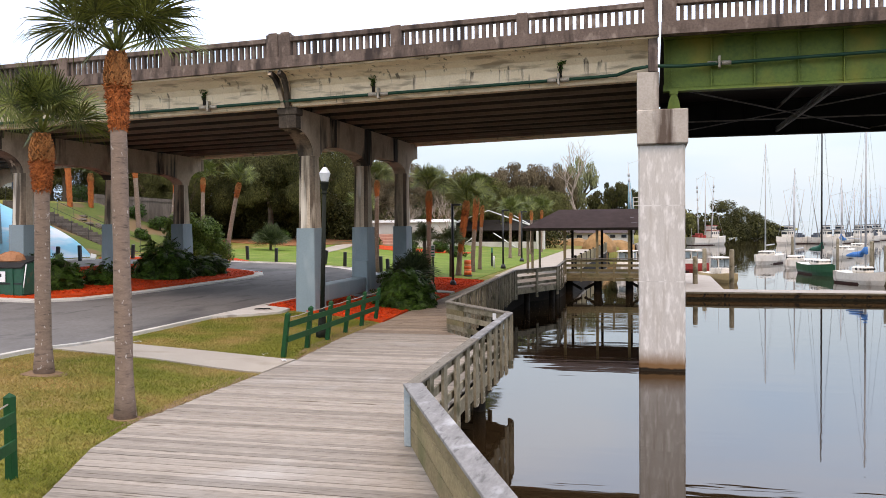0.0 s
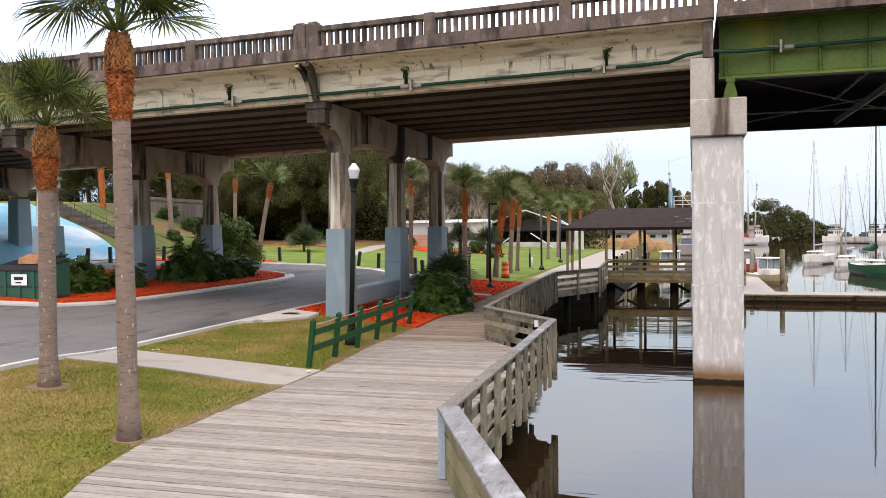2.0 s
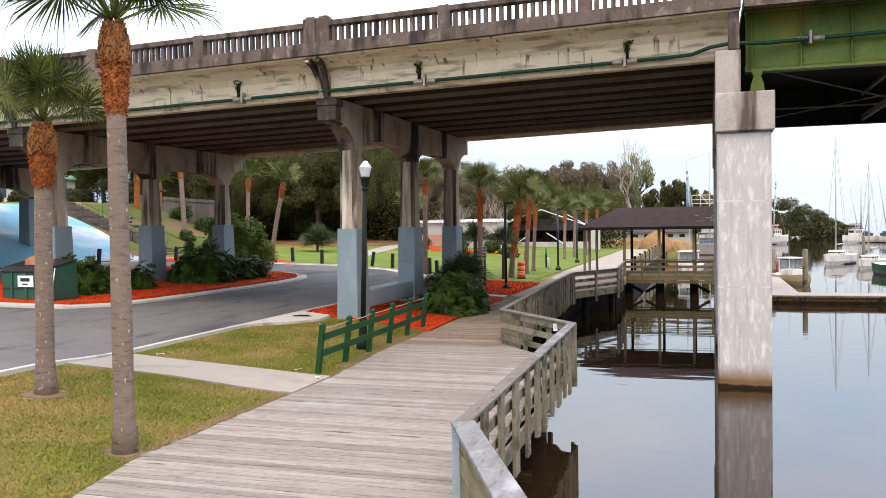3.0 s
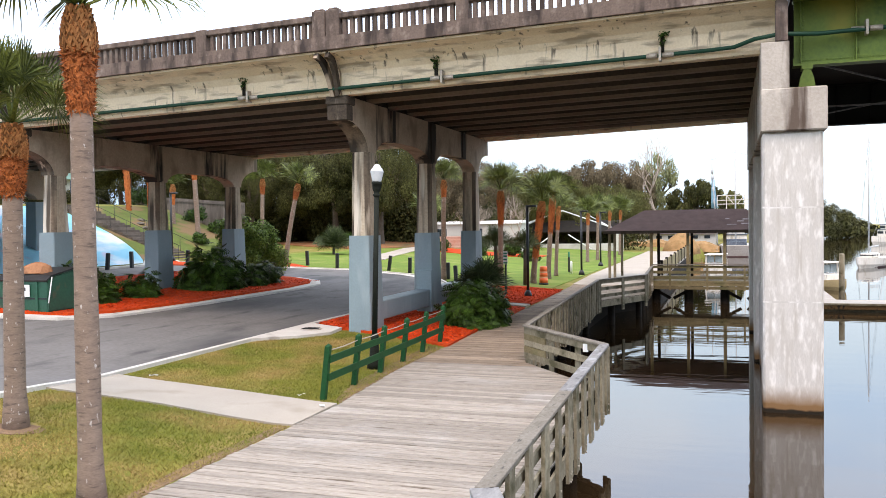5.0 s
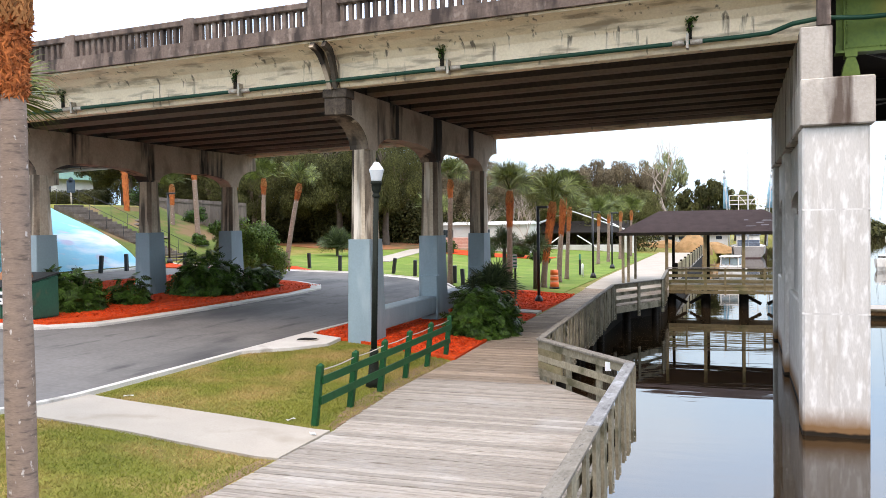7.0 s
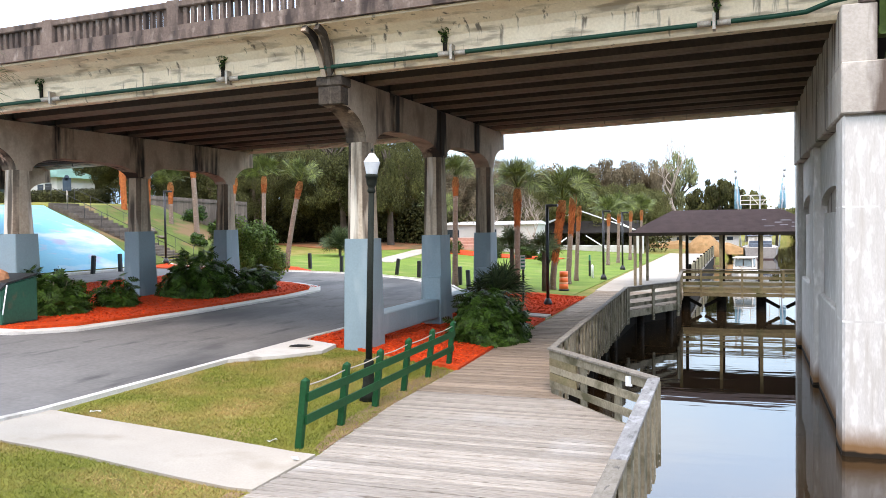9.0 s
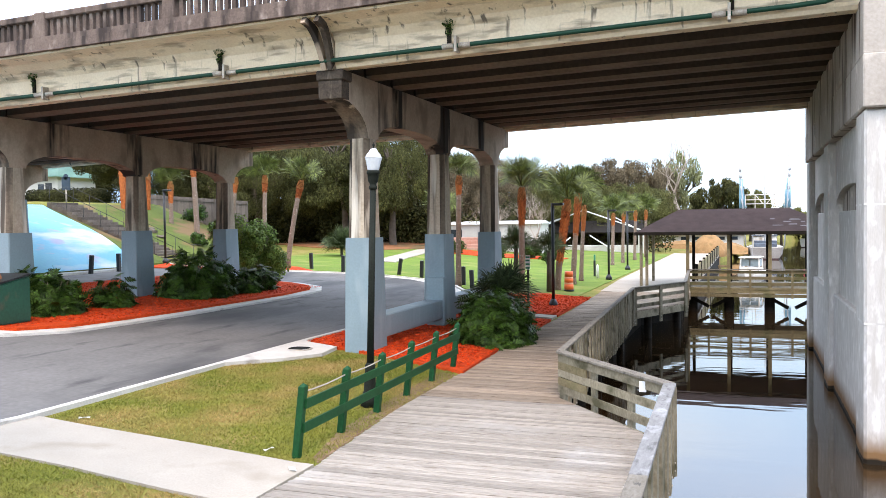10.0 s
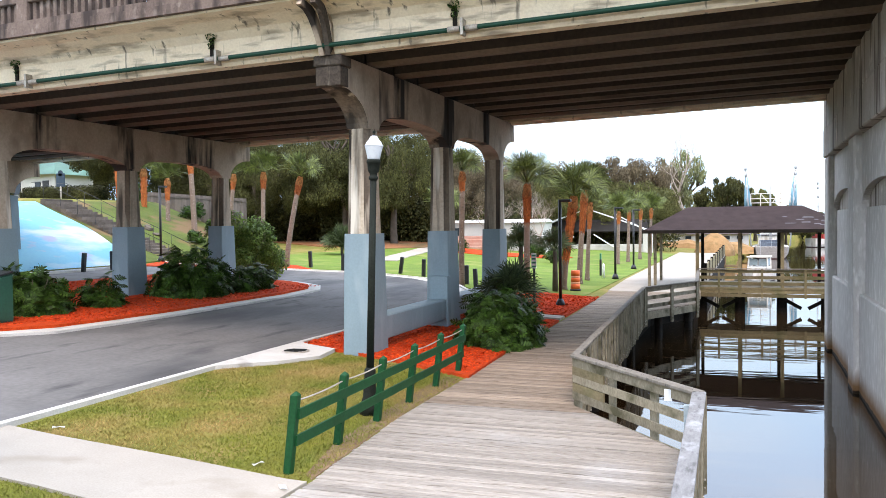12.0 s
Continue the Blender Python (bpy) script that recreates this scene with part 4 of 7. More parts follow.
# laced bar along the middle of the bracing
for dy in (-0.12, 0.12):
    brace((2.0, 33.3 + dy, 7.12), (27.5, 33.3 + dy, 7.12), 0.03)
bm = B()
for i in range(80):
    x = 2.0 + 0.32 * i
    beam(bm, (x, 33.18 if i % 2 else 33.42, 7.12), (x + 0.32, 33.42 if i % 2 else 33.18, 7.12), 0.025, 0.025)
tagged(part("lacing", bm, M["bracesteel"], steel), kind="stuff")
for gy in (24.3, 29.1, 34.0, 38.8):
    bm = B()
    n = []
    for z, w in ((6.42, 0.2), (6.72, 0.15), (6.95, 0.07)):
        n.append([bm.verts.new((1.98 + sx * w, gy + sy * 0.18, z)) for sx, sy in ((-1, -1), (1, -1), (1, 1), (-1, 1))])
    for a, d in zip(n, n[1:]):
        for i in range(4):
            bm.faces.new((a[i], a[(i + 1) % 4], d[(i + 1) % 4], d[i]))
    bm.faces.new(n[-1])
    box(bm, 1.86, 2.1, gy - 0.2, gy + 0.2, 6.93, 7.02)
    box(bm, 1.76, 2.2, gy - 0.22, gy + 0.22, 6.42, 6.46)
    part("bearing_shoe", bm, M["greensteel"], steel, "green steel rocker bearing")


def steel_balustrade():
    bm = B()
    box(bm, 1.62, 60, 23.24, 23.66, 8.52, 8.88)
    part("plinth", bm, M["parapet"], steel, "stained dark concrete plinth")
    bm = B()
    box(bm, 1.9, 60, 23.3, 23.6, 9.36, 9.52, 0.02)
    part("coping", bm, M["parapet"], steel)
    posts = [1.84 + 3.9 * k for k in range(8)]
    for i, px in enumerate(posts):
        bm = B()
        box(bm, px - 0.2, px + 0.2, 23.26, 23.64, 8.86, 9.6 if i == 0 else 9.54, 0.02)
        part("post", bm, M["parapet"], steel)
    for a, b in zip(posts[:4], posts[1:4]):
        for i in range(16):
            part("baluster", BALUSTER, None, steel, at=pose(a + 0.24 + (b - a - 0.48) * (i + 0.5) / 16, 23.45, 8.87))


steel_balustrade()

# green conduit along the face, on brackets
conduit = thing("conduit_pipe", (0, 0, 0), "green painted conduit pipe with pale clamps along the bridge face", "pipe")
bm = B()
pts = [(-45, 24.05, 7.36 + rise(-45))] + [(x, 24.05, 7.36 + rise(x)) for x in (-33, -22, -10.25, -4, -0.2)] + [(0.35, 24.02, 7.56), (0.8, 23.75, 7.66), (1.35, 23.5, 7.68), (2.2, 23.9, 7.70), (3.3, 24.05, 7.75), (8, 24.05, 7.85), (26, 24.05, 8.0)]
tube(bm, pts, 0.052, 10)
part("pipe", bm, M["pipe"], conduit)
for x in (-24.9, -18.95, -13.2, -7.15, -1.4, 3.25):
    z = 7.36 + rise(x) if x < 2 else 7.76
    bm = B()
    box(bm, x - 0.03, x + 0.03, 23.96, 24.2, z - 0.14, z + 0.2)
    tube(bm, [(x - 0.33, 24.05, z), (x - 0.06, 24.05, z)], 0.066, 8)
    tube(bm, [(x + 0.06, 24.05, z), (x + 0.33, 24.05, z)], 0.066, 8)
    part("clamp", bm, M["galv"], conduit, "pale rusted pipe clamp")
# ---------------------------------------------------------------- boardwalk
LEFT = [(-13, 1.4), (0, -3.2), (4.0, -4.6), (6.7, -5.63), (8.73, -6.49), (10.4, -6.87), (16.7, -6.85), (20.3, -7.15), (28, -7.32), (38, -7.45), (47.2, -7.8)]
RIGHT = [(-13, 8.4), (0, 2.5), (5.36, 0.08), (9.9, -1.98), (19.45, -2.3), (22.2, -4.5), (38.3, -5.12), (42, -3.5), (47.2, -3.75)]


def at_y(line, y):
    for (a, xa), (b, xb) in zip(line, line[1:]):
        if a <= y <= b:
            return xa + (xb - xa) * (y - a) / (b - a)
    return line[-1][1]


deck = tagged(new("boardwalk"), "weathered grey timber boardwalk along the river", "boardwalk", kind="structure")
plank_bm = B()
box(plank_bm, 0, 1, -0.0605, 0.0605, -0.04, 0, 0.01)
PLANK = data("plank", plank_bm, M["plank"])
old_bm = B()
box(old_bm, 0, 1, -0.0605, 0.0605, -0.04, 0, 0.01)
OLD_PLANK = data("plank", old_bm, M["old_plank"])
rnd = random.Random(5)
PITCH = 0.147
y = 3.2
while y < 47.1:
    ends = [(at_y(LEFT, v), at_y(RIGHT, v) - 0.02) for v in (y - 0.067, y + 0.067)]
    lift = rnd.uniform(-0.005, 0.003)
    if abs(ends[0][1] - ends[1][1]) > 0.04 or abs(ends[0][0] - ends[1][0]) > 0.04:
        cut_bm = B()
        prism(cut_bm, [(ends[0][0], -0.067), (ends[0][1], -0.067), (ends[1][1], 0.067), (ends[1][0], 0.067)], -0.04, 0.0)
        part("plank", cut_bm, M["old_plank"] if y > 21.6 else M["plank"], deck, at=Matrix.Translation((0, y, lift)))
    else:
        xl, xr = at_y(LEFT, y) + rnd.uniform(-0.02, 0.02), at_y(RIGHT, y) - 0.02
        part("plank", OLD_PLANK if y > 21.6 else PLANK, None, deck, at=Matrix.Translation((xl, y, lift)) @ Matrix.Rotation(rnd.uniform(-0.0015, 0.0015), 4, "Z") @ Matrix.Diagonal((xr - xl, 1, 1, 1)))
    y += PITCH
bm = B()
y = 3.2 - PITCH
while y > -12.8:
    box(bm, at_y(LEFT, y), at_y(RIGHT, y), y - 0.068, y + 0.068, -0.04, 0)
    y -= PITCH
tagged(part("planks", bm, M["plank"], deck), kind="stuff")
bm = B()
for (ya, xa), (yb, xb) in zip(LEFT, LEFT[1:]):
    beam(bm, (xa + 0.1, ya, -0.16), (xb + 0.1, yb, -0.16), 0.06, 0.23)
for (ya, xa), (yb, xb) in zip(RIGHT, RIGHT[1:]):
    beam(bm, (xa - 0.06, ya, -0.17), (xb - 0.06, yb, -0.17), 0.06, 0.25)
for k in range(24):
    y = 1 + 2 * k
    beam(bm, (at_y(LEFT, y) + 0.1, y, -0.2), (at_y(RIGHT, y) - 0.1, y, -0.2), 0.08, 0.28)
part("joist", bm, M["darkwood"], deck, "dark joists below the planks")
for k in range(15):
    y = 1.5 + 3.2 * k
    bm = B()
    tube(bm, [(at_y(RIGHT, y) - 0.35, y, -3), (at_y(RIGHT, y) - 0.35, y, -0.15)], 0.15, 10)
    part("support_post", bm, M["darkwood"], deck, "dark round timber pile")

bm = B()
for (ya, xa), (yb, xb) in ((( -30, 9.2), (8.5, -5.6)), ((8.5, -5.6), (22, -5.6)), ((22, -5.6), (44, -5.6)), ((44, -5.6), (47, -4.0)), ((47, -4.0), (110, -3.9))):
    beam(bm, (xa, ya, -1.4), (xb, yb, -1.4), 0.2, 2.5)
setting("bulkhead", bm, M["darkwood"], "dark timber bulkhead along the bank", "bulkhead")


M["paleblue"] = mat("pale_blue_paint", (0.42, 0.50, 0.52), 0.7, (0.28, 0.34, 0.36), 3, 20, 0.8, 0.2, stain=(0.30, 0.27, 0.22), stain_scale=3, stain_lo=0.55, stain_hi=0.65)
M["bluecap"] = mat("bleached_blue_cap", (0.27, 0.262, 0.25), 0.8, (0.16, 0.154, 0.147), 3, 16, 0.8, 0.5, stretch=(2, 0.6, 1), stain=(0.12, 0.115, 0.11), stain_scale=5, stain_stretch=(2.5, 0.6, 1), stain_lo=0.56, stain_hi=0.68, streak=(0.42, 0.42, 0.415), streak_scale=2.5, streak_stretch=(1.5, 0.7, 1), streak_lo=0.58, streak_hi=0.75)
M["mossy"] = mat("mossy_timber", (0.30, 0.235, 0.13), 0.85, (0.15, 0.115, 0.06), 2, 14, 0.9, 0.4, stretch=(1, 1, 2), stain=(0.12, 0.12, 0.05), stain_scale=1.1, stain_lo=0.5, stain_hi=0.72, per_object=0.2)


def railing(p, q, n, wide=0.16, skirt=True, top=0.9, board=0.09, closed=False, cap="cap"):
    p, q = Vector((*p, 0)), Vector((*q, 0))
    r = thing("boardwalk_railing", (0, 0, 0), "weathered timber boardwalk railing with grey cap board", "railing", "railings of the boardwalk")
    d = (q - p).normalized()
    out = Vector((d.y, -d.x, 0))
    bm = B()
    beam(bm, p + Vector((0, 0, top - 0.02)), q + Vector((0, 0, top - 0.02)), wide, 0.045)
    bmesh.ops.bevel(bm, geom=bm.edges[:], offset=0.006, segments=1, affect="EDGES")
    part("cap_board", bm, M[cap], r, "grey weathered cap board")
    for z, h in ((top - 0.18, 0.27), (0.43, 0.25), (0.15, 0.27)) if closed else ((top - 0.13, 0.15), (0.48, 0.14), (0.17, 0.14)):
        bm = B()
        o = p - out * 0.03 + Vector((0, 0, z))
        beam(bm, o, q - out * 0.03 + Vector((0, 0, z)), 0.035, h)
        part("rail_board", bm, M["mossy" if closed else "timber"], r)
    if skirt:
        bm = B()
        beam(bm, p + out * 0.0 + Vector((0, 0, -0.17)), q + Vector((0, 0, -0.17)), 0.04, 0.26)
        part("skirt_board", bm, M["timber"], r)
    g = random.Random(int(p.x * 31 + p.y * 17))
    for i in range(n + 1):
        c = p + (q - p) * min(0.99, max(0.01, i / n + 0.012 * math.sin(5 * i)))
        bm = B()
        o = c + out * 0.045
        half = board if i % 3 else board * 1.3
        foot = -0.43 - g.uniform(0, 0.14)
        prism(bm, [(v.x, v.y) for v in (o - d * half - out * 0.024, o - d * half + out * 0.024, o + d * half + out * 0.024, o + d * half - out * 0.024)], foot, top - 0.045)
        bmesh.ops.recalc_face_normals(bm, faces=bm.faces[:])
        post = part("post", bm, M["timber"], r)
        for z in (-0.12, -0.24):
            bm = B()
            e = c + out * 0.066 + Vector((0, 0, z - 0.2))
            tube(bm, [e, e + out * 0.02], 0.018, 6)
            part("bolt", bm, M["galv"], post)
    return r


A, BB, C, D, E2, F2 = (-1.98, 9.9), (-2.2, 19.5), (-4.5, 22.3), (-5.12, 38.3), (-3.48, 42.0), (-3.85, 49.8)
railing((6.2, -8.1), A, 18, 0.28, closed=True, cap="bluecap")
railing((-2.09, 14.62), BB, 6, 0.19, board=0.15, cap="bluecap")
railing(A, (-2.085, 14.6), 5, 0.19, board=0.13)
mid_rail = railing(BB, C, 3, 0.2)
railing(C, D, 34, 0.14, board=0.095)
railing(D, E2, 2, 0.14)
railing(E2, F2, 5, 0.14)


# two more boards close the gaps over half of the short middle railing
for z in (0.62, 0.32):
    bm = B()
    u, v = Vector((BB[0], BB[1], z)), Vector((C[0], C[1], z))
    off = Vector(((v - u).y, -(v - u).x, 0)).normalized() * -0.035
    beam(bm, u + (v - u) * 0.70 + off, v + off, 0.03, 0.15)
    part("infill_board", bm, M["mossy"], mid_rail, "mossy carved board")
endpost = thing("end_post", (A[0] - 0.06, A[1] - 0.05, 0), "pale blue painted post where two railings meet", "post")
bm = B()
box(bm, -0.05, 0.05, -0.05, 0.05, 0, 0.86, 0.008)
part("shaft", bm, M["paleblue"], endpost)
bluepost = thing("corner_post", (BB[0] - 0.16, BB[1] + 0.02, 0), "worn pale blue post at the corner of the railing", "post")
bm = B()
box(bm, -0.05, 0.05, -0.04, 0.04, 0, 0.7, 0.008)
part("shaft", bm, M["paleblue"], bluepost)
tag = thing("railing_tag", (-2.66, 19.96, 0.74), "small white tag on the railing", "tag")
bm = B()
box(bm, -0.055, 0.055, -0.025, 0.012, -0.09, 0.08, 0.004)
part("plate", bm, M["white"], tag)


def green_fence(pts, lean=0.0):
    f = thing("green_fence", (0, 0, 0), "dark green painted timber post-and-rail fence with a rope", "fence", "green fences on the lawn")
    for x, y in pts:
        bm = B()
        z = land(x, y)
        box(bm, x - 0.055, x + 0.055, y - 0.055, y + 0.055, z - 0.1, z + 1.04, 0.006)
        n = [bm.verts.new((x + sx * 0.05, y + sy * 0.05, z + 1.04)) for sx, sy in ((-1, -1), (1, -1), (1, 1), (-1, 1))]
        tip = bm.verts.new((x, y, z + 1.09))
        for i in range(4):
            bm.faces.new((n[i], n[(i + 1) % 4], tip))
        for v in bm.verts:
            v.co.x += lean * (v.co.z - z)
        part("post", bm, M["fencegreen"], f)
    for (xa, ya), (xb, yb) in zip(pts, pts[1:]):
        for z in (0.42, 0.78):
            bm = B()
            beam(bm, (xa + 0.07 + lean * z, ya, land(xa, ya) + z), (xb + 0.07 + lean * z, yb, land(xb, yb) + z), 0.035, 0.14)
            part("rail", bm, M["fencegreen"], f)
        bm = B()
        tube(bm, [(xa + (xb - xa) * t + lean * 0.92, ya + (yb - ya) * t, 0.95 + land(xa, ya) - 0.025 * math.sin(math.pi * t)) for t in (0, 0.25, 0.5, 0.75, 1)], 0.012, 5)
        part("rope", bm, M["walk"], f, "pale sagging rope")


green_fence([(-7.33 - 0.22 * i / 5, 17.05 + 7.6 * i / 5) for i in range(6)], 0.125)
green_fence([(-6.62, 7.35), (-6.05, 5.7), (-5.4, 4.2)])


# ---------------------------------------------------------------- pavilion on piles
M["bare_shingle"] = mat("pale_shingle", (0.24, 0.23, 0.23), 0.9, (0.14, 0.13, 0.13), 4, 20, per_object=0.35)
pav = thing("pavilion", (0, 0, 0), "open timber pavilion on piles with dark hipped shingle roof", "pavilion")
PX0, PX1, PY0, PY1, PE, PR = -6.45, 3.2, 49.5, 55.6, 2.82, 3.97
bm = B()
e = [bm.verts.new(p) for p in ((PX0, PY0, PE), (PX1, PY0, PE), (PX1, PY1, PE), (PX0, PY1, PE))]
ym = (PY0 + PY1) / 2
r0, r1 = bm.verts.new((PX0 + 1.95, ym, PR)), bm.verts.new((PX1 - 2.25, ym, PR))
for f in ((e[0], e[1], r1, r0), (e[1], e[2], r1), (e[2], e[3], r0, r1), (e[3], e[0], r0)):
    bm.faces.new(f)
bmesh.ops.solidify(bm, geom=bm.faces[:], thickness=0.1)
part("roof", bm, M["roof"], pav, "dark brown shingle hipped roof")
rr = random.Random(3)
for k in range(26):
    t = rr.uniform(0.08, 0.55)
    x = rr.uniform(0.2, 2.6) - t * 0.9 if k < 18 else rr.uniform(-5.5, 2.0)
    y, z = PY0 + (ym - PY0) * t, PE + (PR - PE) * t
    bm = B()
    w = rr.uniform(0.15, 0.55)
    slope = (PR - PE) / (ym - PY0)
    vs = [bm.verts.new((x + a, y + d, z + d * slope + 0.012)) for a, d in ((0, 0), (w, 0), (w, 0.12), (0, 0.12))]
    bm.faces.new(vs)
    bmesh.ops.solidify(bm, geom=bm.faces[:], thickness=-0.015)
    part("loose_shingle", bm, M["bare_shingle"] if k < 18 else M["roof"], pav, "pale weathered shingle" if k < 18 else "")
bm = B()
for a, b in (((PX0, PY0), (PX1, PY0)), ((PX1, PY0), (PX1, PY1)), ((PX1, PY1), (PX0, PY1)), ((PX0, PY1), (PX0, PY0))):
    beam(bm, (*a, PE - 0.07), (*b, PE - 0.07), 0.05, 0.16)
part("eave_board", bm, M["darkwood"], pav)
for x in (-3.9, -1.95, -0.05, 1.9):
    for y in (50.0, 55.0):
        bm = B()
        box(bm, x - 0.08, x + 0.08, y - 0.08, y + 0.08, -0.42, PE - 0.05)
        # rear posts get near-black timber, their backlit shade put into the colour
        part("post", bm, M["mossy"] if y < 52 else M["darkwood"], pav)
for x, y in ((-6.2, 50.1), (-5.95, 50.4), (-6.1, 55.0)):
    bm = B()
    box(bm, x - 0.07, x + 0.07, y - 0.07, y + 0.07, -0.2, PE - 0.05)
    part("post", bm, M["timber"], pav)
bm = B()
box(bm, -3.95, 3.0, 49.95, 55.3, -0.06, 0.0)
part("floor", bm, M["timber"], pav)
for z, h, d in ((0.945, 0.045, 0.09), (0.82, 0.14, 0.0), (0.53, 0.15, 0.0), (0.23, 0.16, 0.0), (0.0, 0.1, 0.02), (-0.14, 0.17, 0.0), (-0.33, 0.16, 0.0)):
    bm = B()
    box(bm, -3.9, 3.0, 49.9 - d, 49.95, z - h / 2, z + h / 2)
    part("rail_board", bm, M["cap"] if d > 0.05 else M["mossy"], pav)
for x in (-2.9, -0.95, 0.95, 2.8):
    bm = B()
    box(bm, x - 0.05, x + 0.05, 49.8, 49.9, -0.45, 0.92)
    part("rail_post", bm, M["mossy"], pav)
for x, s in ((-2.9, -0.8), (-2.75, 0.8), (0.8, -0.8), (1.1, 0.8)):
    bm = B()
    beam(bm, (x, 50.4, -0.95), (x + s, 50.4, -0.5), 0.14, 0.16)
    part("cross_brace", bm, M["darkwood"], pav)
for x in (-3.7, -1.95, -0.05, 1.9):
    bm = B()
    tube(bm, [(x, 50.6, -3), (x, 50.6, -0.1)], 0.24, 10)
    part("support_post", bm, M["darkwood"], pav)


# ---------------------------------------------------------------- lamps
M["globe"] = mat("frosted_globe", (0.62, 0.64, 0.64), 0.35, (0.52, 0.54, 0.54), 4, 20, 0.7, 0.02)
def acorn_lamp(x, y, h, lean):
    l = thing("street_lamp", pose(x, y, land(x, y), 0, lean, 0), "dark green post lamp with white acorn globe", "street lamp")
    bm = B()
    tube(bm, [(0, 0, -0.02), (0, 0, 0.16), (0, 0, 0.2), (0, 0, 0.28), (0, 0, 0.7), (0, 0, 0.75), (0, 0, 0.8)], [0.17, 0.17, 0.14, 0.115, 0.095, 0.1, 0.065], 14)
    part("base", bm, M["lamppost"], l)
    bm = B()
    tube(bm, [(0, 0, 0.78), (0, 0, h - 0.82)], [0.066, 0.056], 16)
    part("pole", bm, M["lamppost"], l)
    bm = B()
    rings = ((-0.85, 0.06), (-0.82, 0.08), (-0.79, 0.08), (-0.77, 0.062), (-0.73, 0.066), (-0.7, 0.088), (-0.66, 0.1), (-0.56, 0.108), (-0.555, 0.122), (-0.51, 0.122), (-0.49, 0.108))
    tube(bm, [(0, 0, h + a) for a, _ in rings], [r for _, r in rings], 18)
    part("fitter", bm, M["lamppost"], l)
    bm = B()
    rings = ((-0.5, 0.104), (-0.46, 0.112), (-0.35, 0.136), (-0.27, 0.156), (-0.255, 0.157), (-0.235, 0.146), (-0.19, 0.125), (-0.16, 0.095), (-0.125, 0.075), (-0.1, 0.06), (-0.085, 0.03))
    tube(bm, [(0, 0, h + a) for a, _ in rings], [r for _, r in rings], 20)
    part("globe", bm, M["globe"], l, "white acorn globe")
    bm = B()
    tube(bm, [(0, 0, h - 0.265), (0, 0, h - 0.25)], 0.161, 20)
    part("band", bm, M["globe"], l)
    bm = B()
    rings = ((-0.09, 0.035), (-0.07, 0.012), (-0.05, 0.012), (-0.035, 0.026), (-0.015, 0.026), (0.0, 0.01), (0.03, 0.003))
    tube(bm, [(0, 0, h + a) for a, _ in rings], [r for _, r in rings], 8)
    part("finial", bm, M["lamppost"], l)


M["lamppost"] = mat("lamp_post_paint", (0.02, 0.024, 0.018), 0.75, (0.012, 0.014, 0.01), 3, 30, bump=0.05, spec=0.12)
acorn_lamp(-7.73, 20.45, 4.87, 2.0)


def arm_lamp(x, y, h):
    l = thing("path_lamp", (x, y, land(x, y)), "black pole lamp with flat shoebox head", "street lamp", "black path lamps")
    bm = B()
    tube(bm, [(0, 0, 0), (0, 0, 0.15), (0, 0, 0.3)], [0.2, 0.17, 0.09], 10)
    part("base", bm, M["black"], l)
    bm = B()
    tube(bm, [(0, 0, 0.25), (0, 0, h)], 0.065, 10)
    part("pole", bm, M["black"], l)
    bm = B()
    box(bm, -0.02, 0.44, -0.13, 0.13, h - 0.1, h, 0.02)
    part("head", bm, M["black"], l)


arm_lamp(-8.33, 39.0, 4.1)
arm_lamp(-8.55, 54.6, 4.0)
arm_lamp(-8.8, 64.5, 4.0)
arm_lamp(-32.3, 45.8, 4.2)


def bollard(x, y, lean):
    b = thing("bollard", pose(x, y, land(x, y), lean[0], lean[1], 0), "dark timber bollard post leaning beside the road", "bollard", "bollards along the road")
    bm = B()
    box(bm, -0.09, 0.09, -0.09, 0.09, -0.2, 0.92, 0.02)
    part("post", bm, M["black"], b)


rnd = random.Random(2)
for x, y in ((-31.2, 38.8), (-31.2, 40.75), (-30.2, 44.4), (-28.4, 48.0), (-25.8, 47.8), (-25.0, 49.6), (-22.5, 48.7), (-19.3, 49.2), (-17.6, 48.3), (-14.3, 45.6), (-13.2, 43.6), (-12.3, 42.2), (-11.9, 40.8)):
    bollard(x, y, (rnd.uniform(-3, 3), rnd.uniform(-4, 9)))

drum = thing("traffic_drum", (-9.1, 45.9, land(-9.1, 45.9) + 0.0), "orange plastic traffic drum with pale bands", "traffic drum")
M["paleorange"] = mat("pale_orange_band", (0.92, 0.42, 0.26), 0.5, (0.85, 0.36, 0.2), 2, 20, 0.6, 0.02)
M["orange"] = mat("orange_plastic", (0.95, 0.17, 0.045), 0.5, (0.85, 0.14, 0.03), 2, 20, 0.6, 0.02)
for i, (z0, z1, m) in enumerate(((0.08, 0.34, "orange"), (0.34, 0.42, "paleorange"), (0.42, 0.62, "orange"), (0.62, 0.69, "paleorange"), (0.69, 0.95, "orange"))):
    bm = B()
    tube(bm, [(0, 0, z0), (0, 0, z1)], [0.23 - 0.03 * z0, 0.23 - 0.03 * z1], 14)
    part("band", bm, M[m], drum)
bm = B()
tube(bm, [(0, 0, 0), (0, 0, 0.09)], 0.26, 14)
part("base_ring", bm, M["black"], drum)

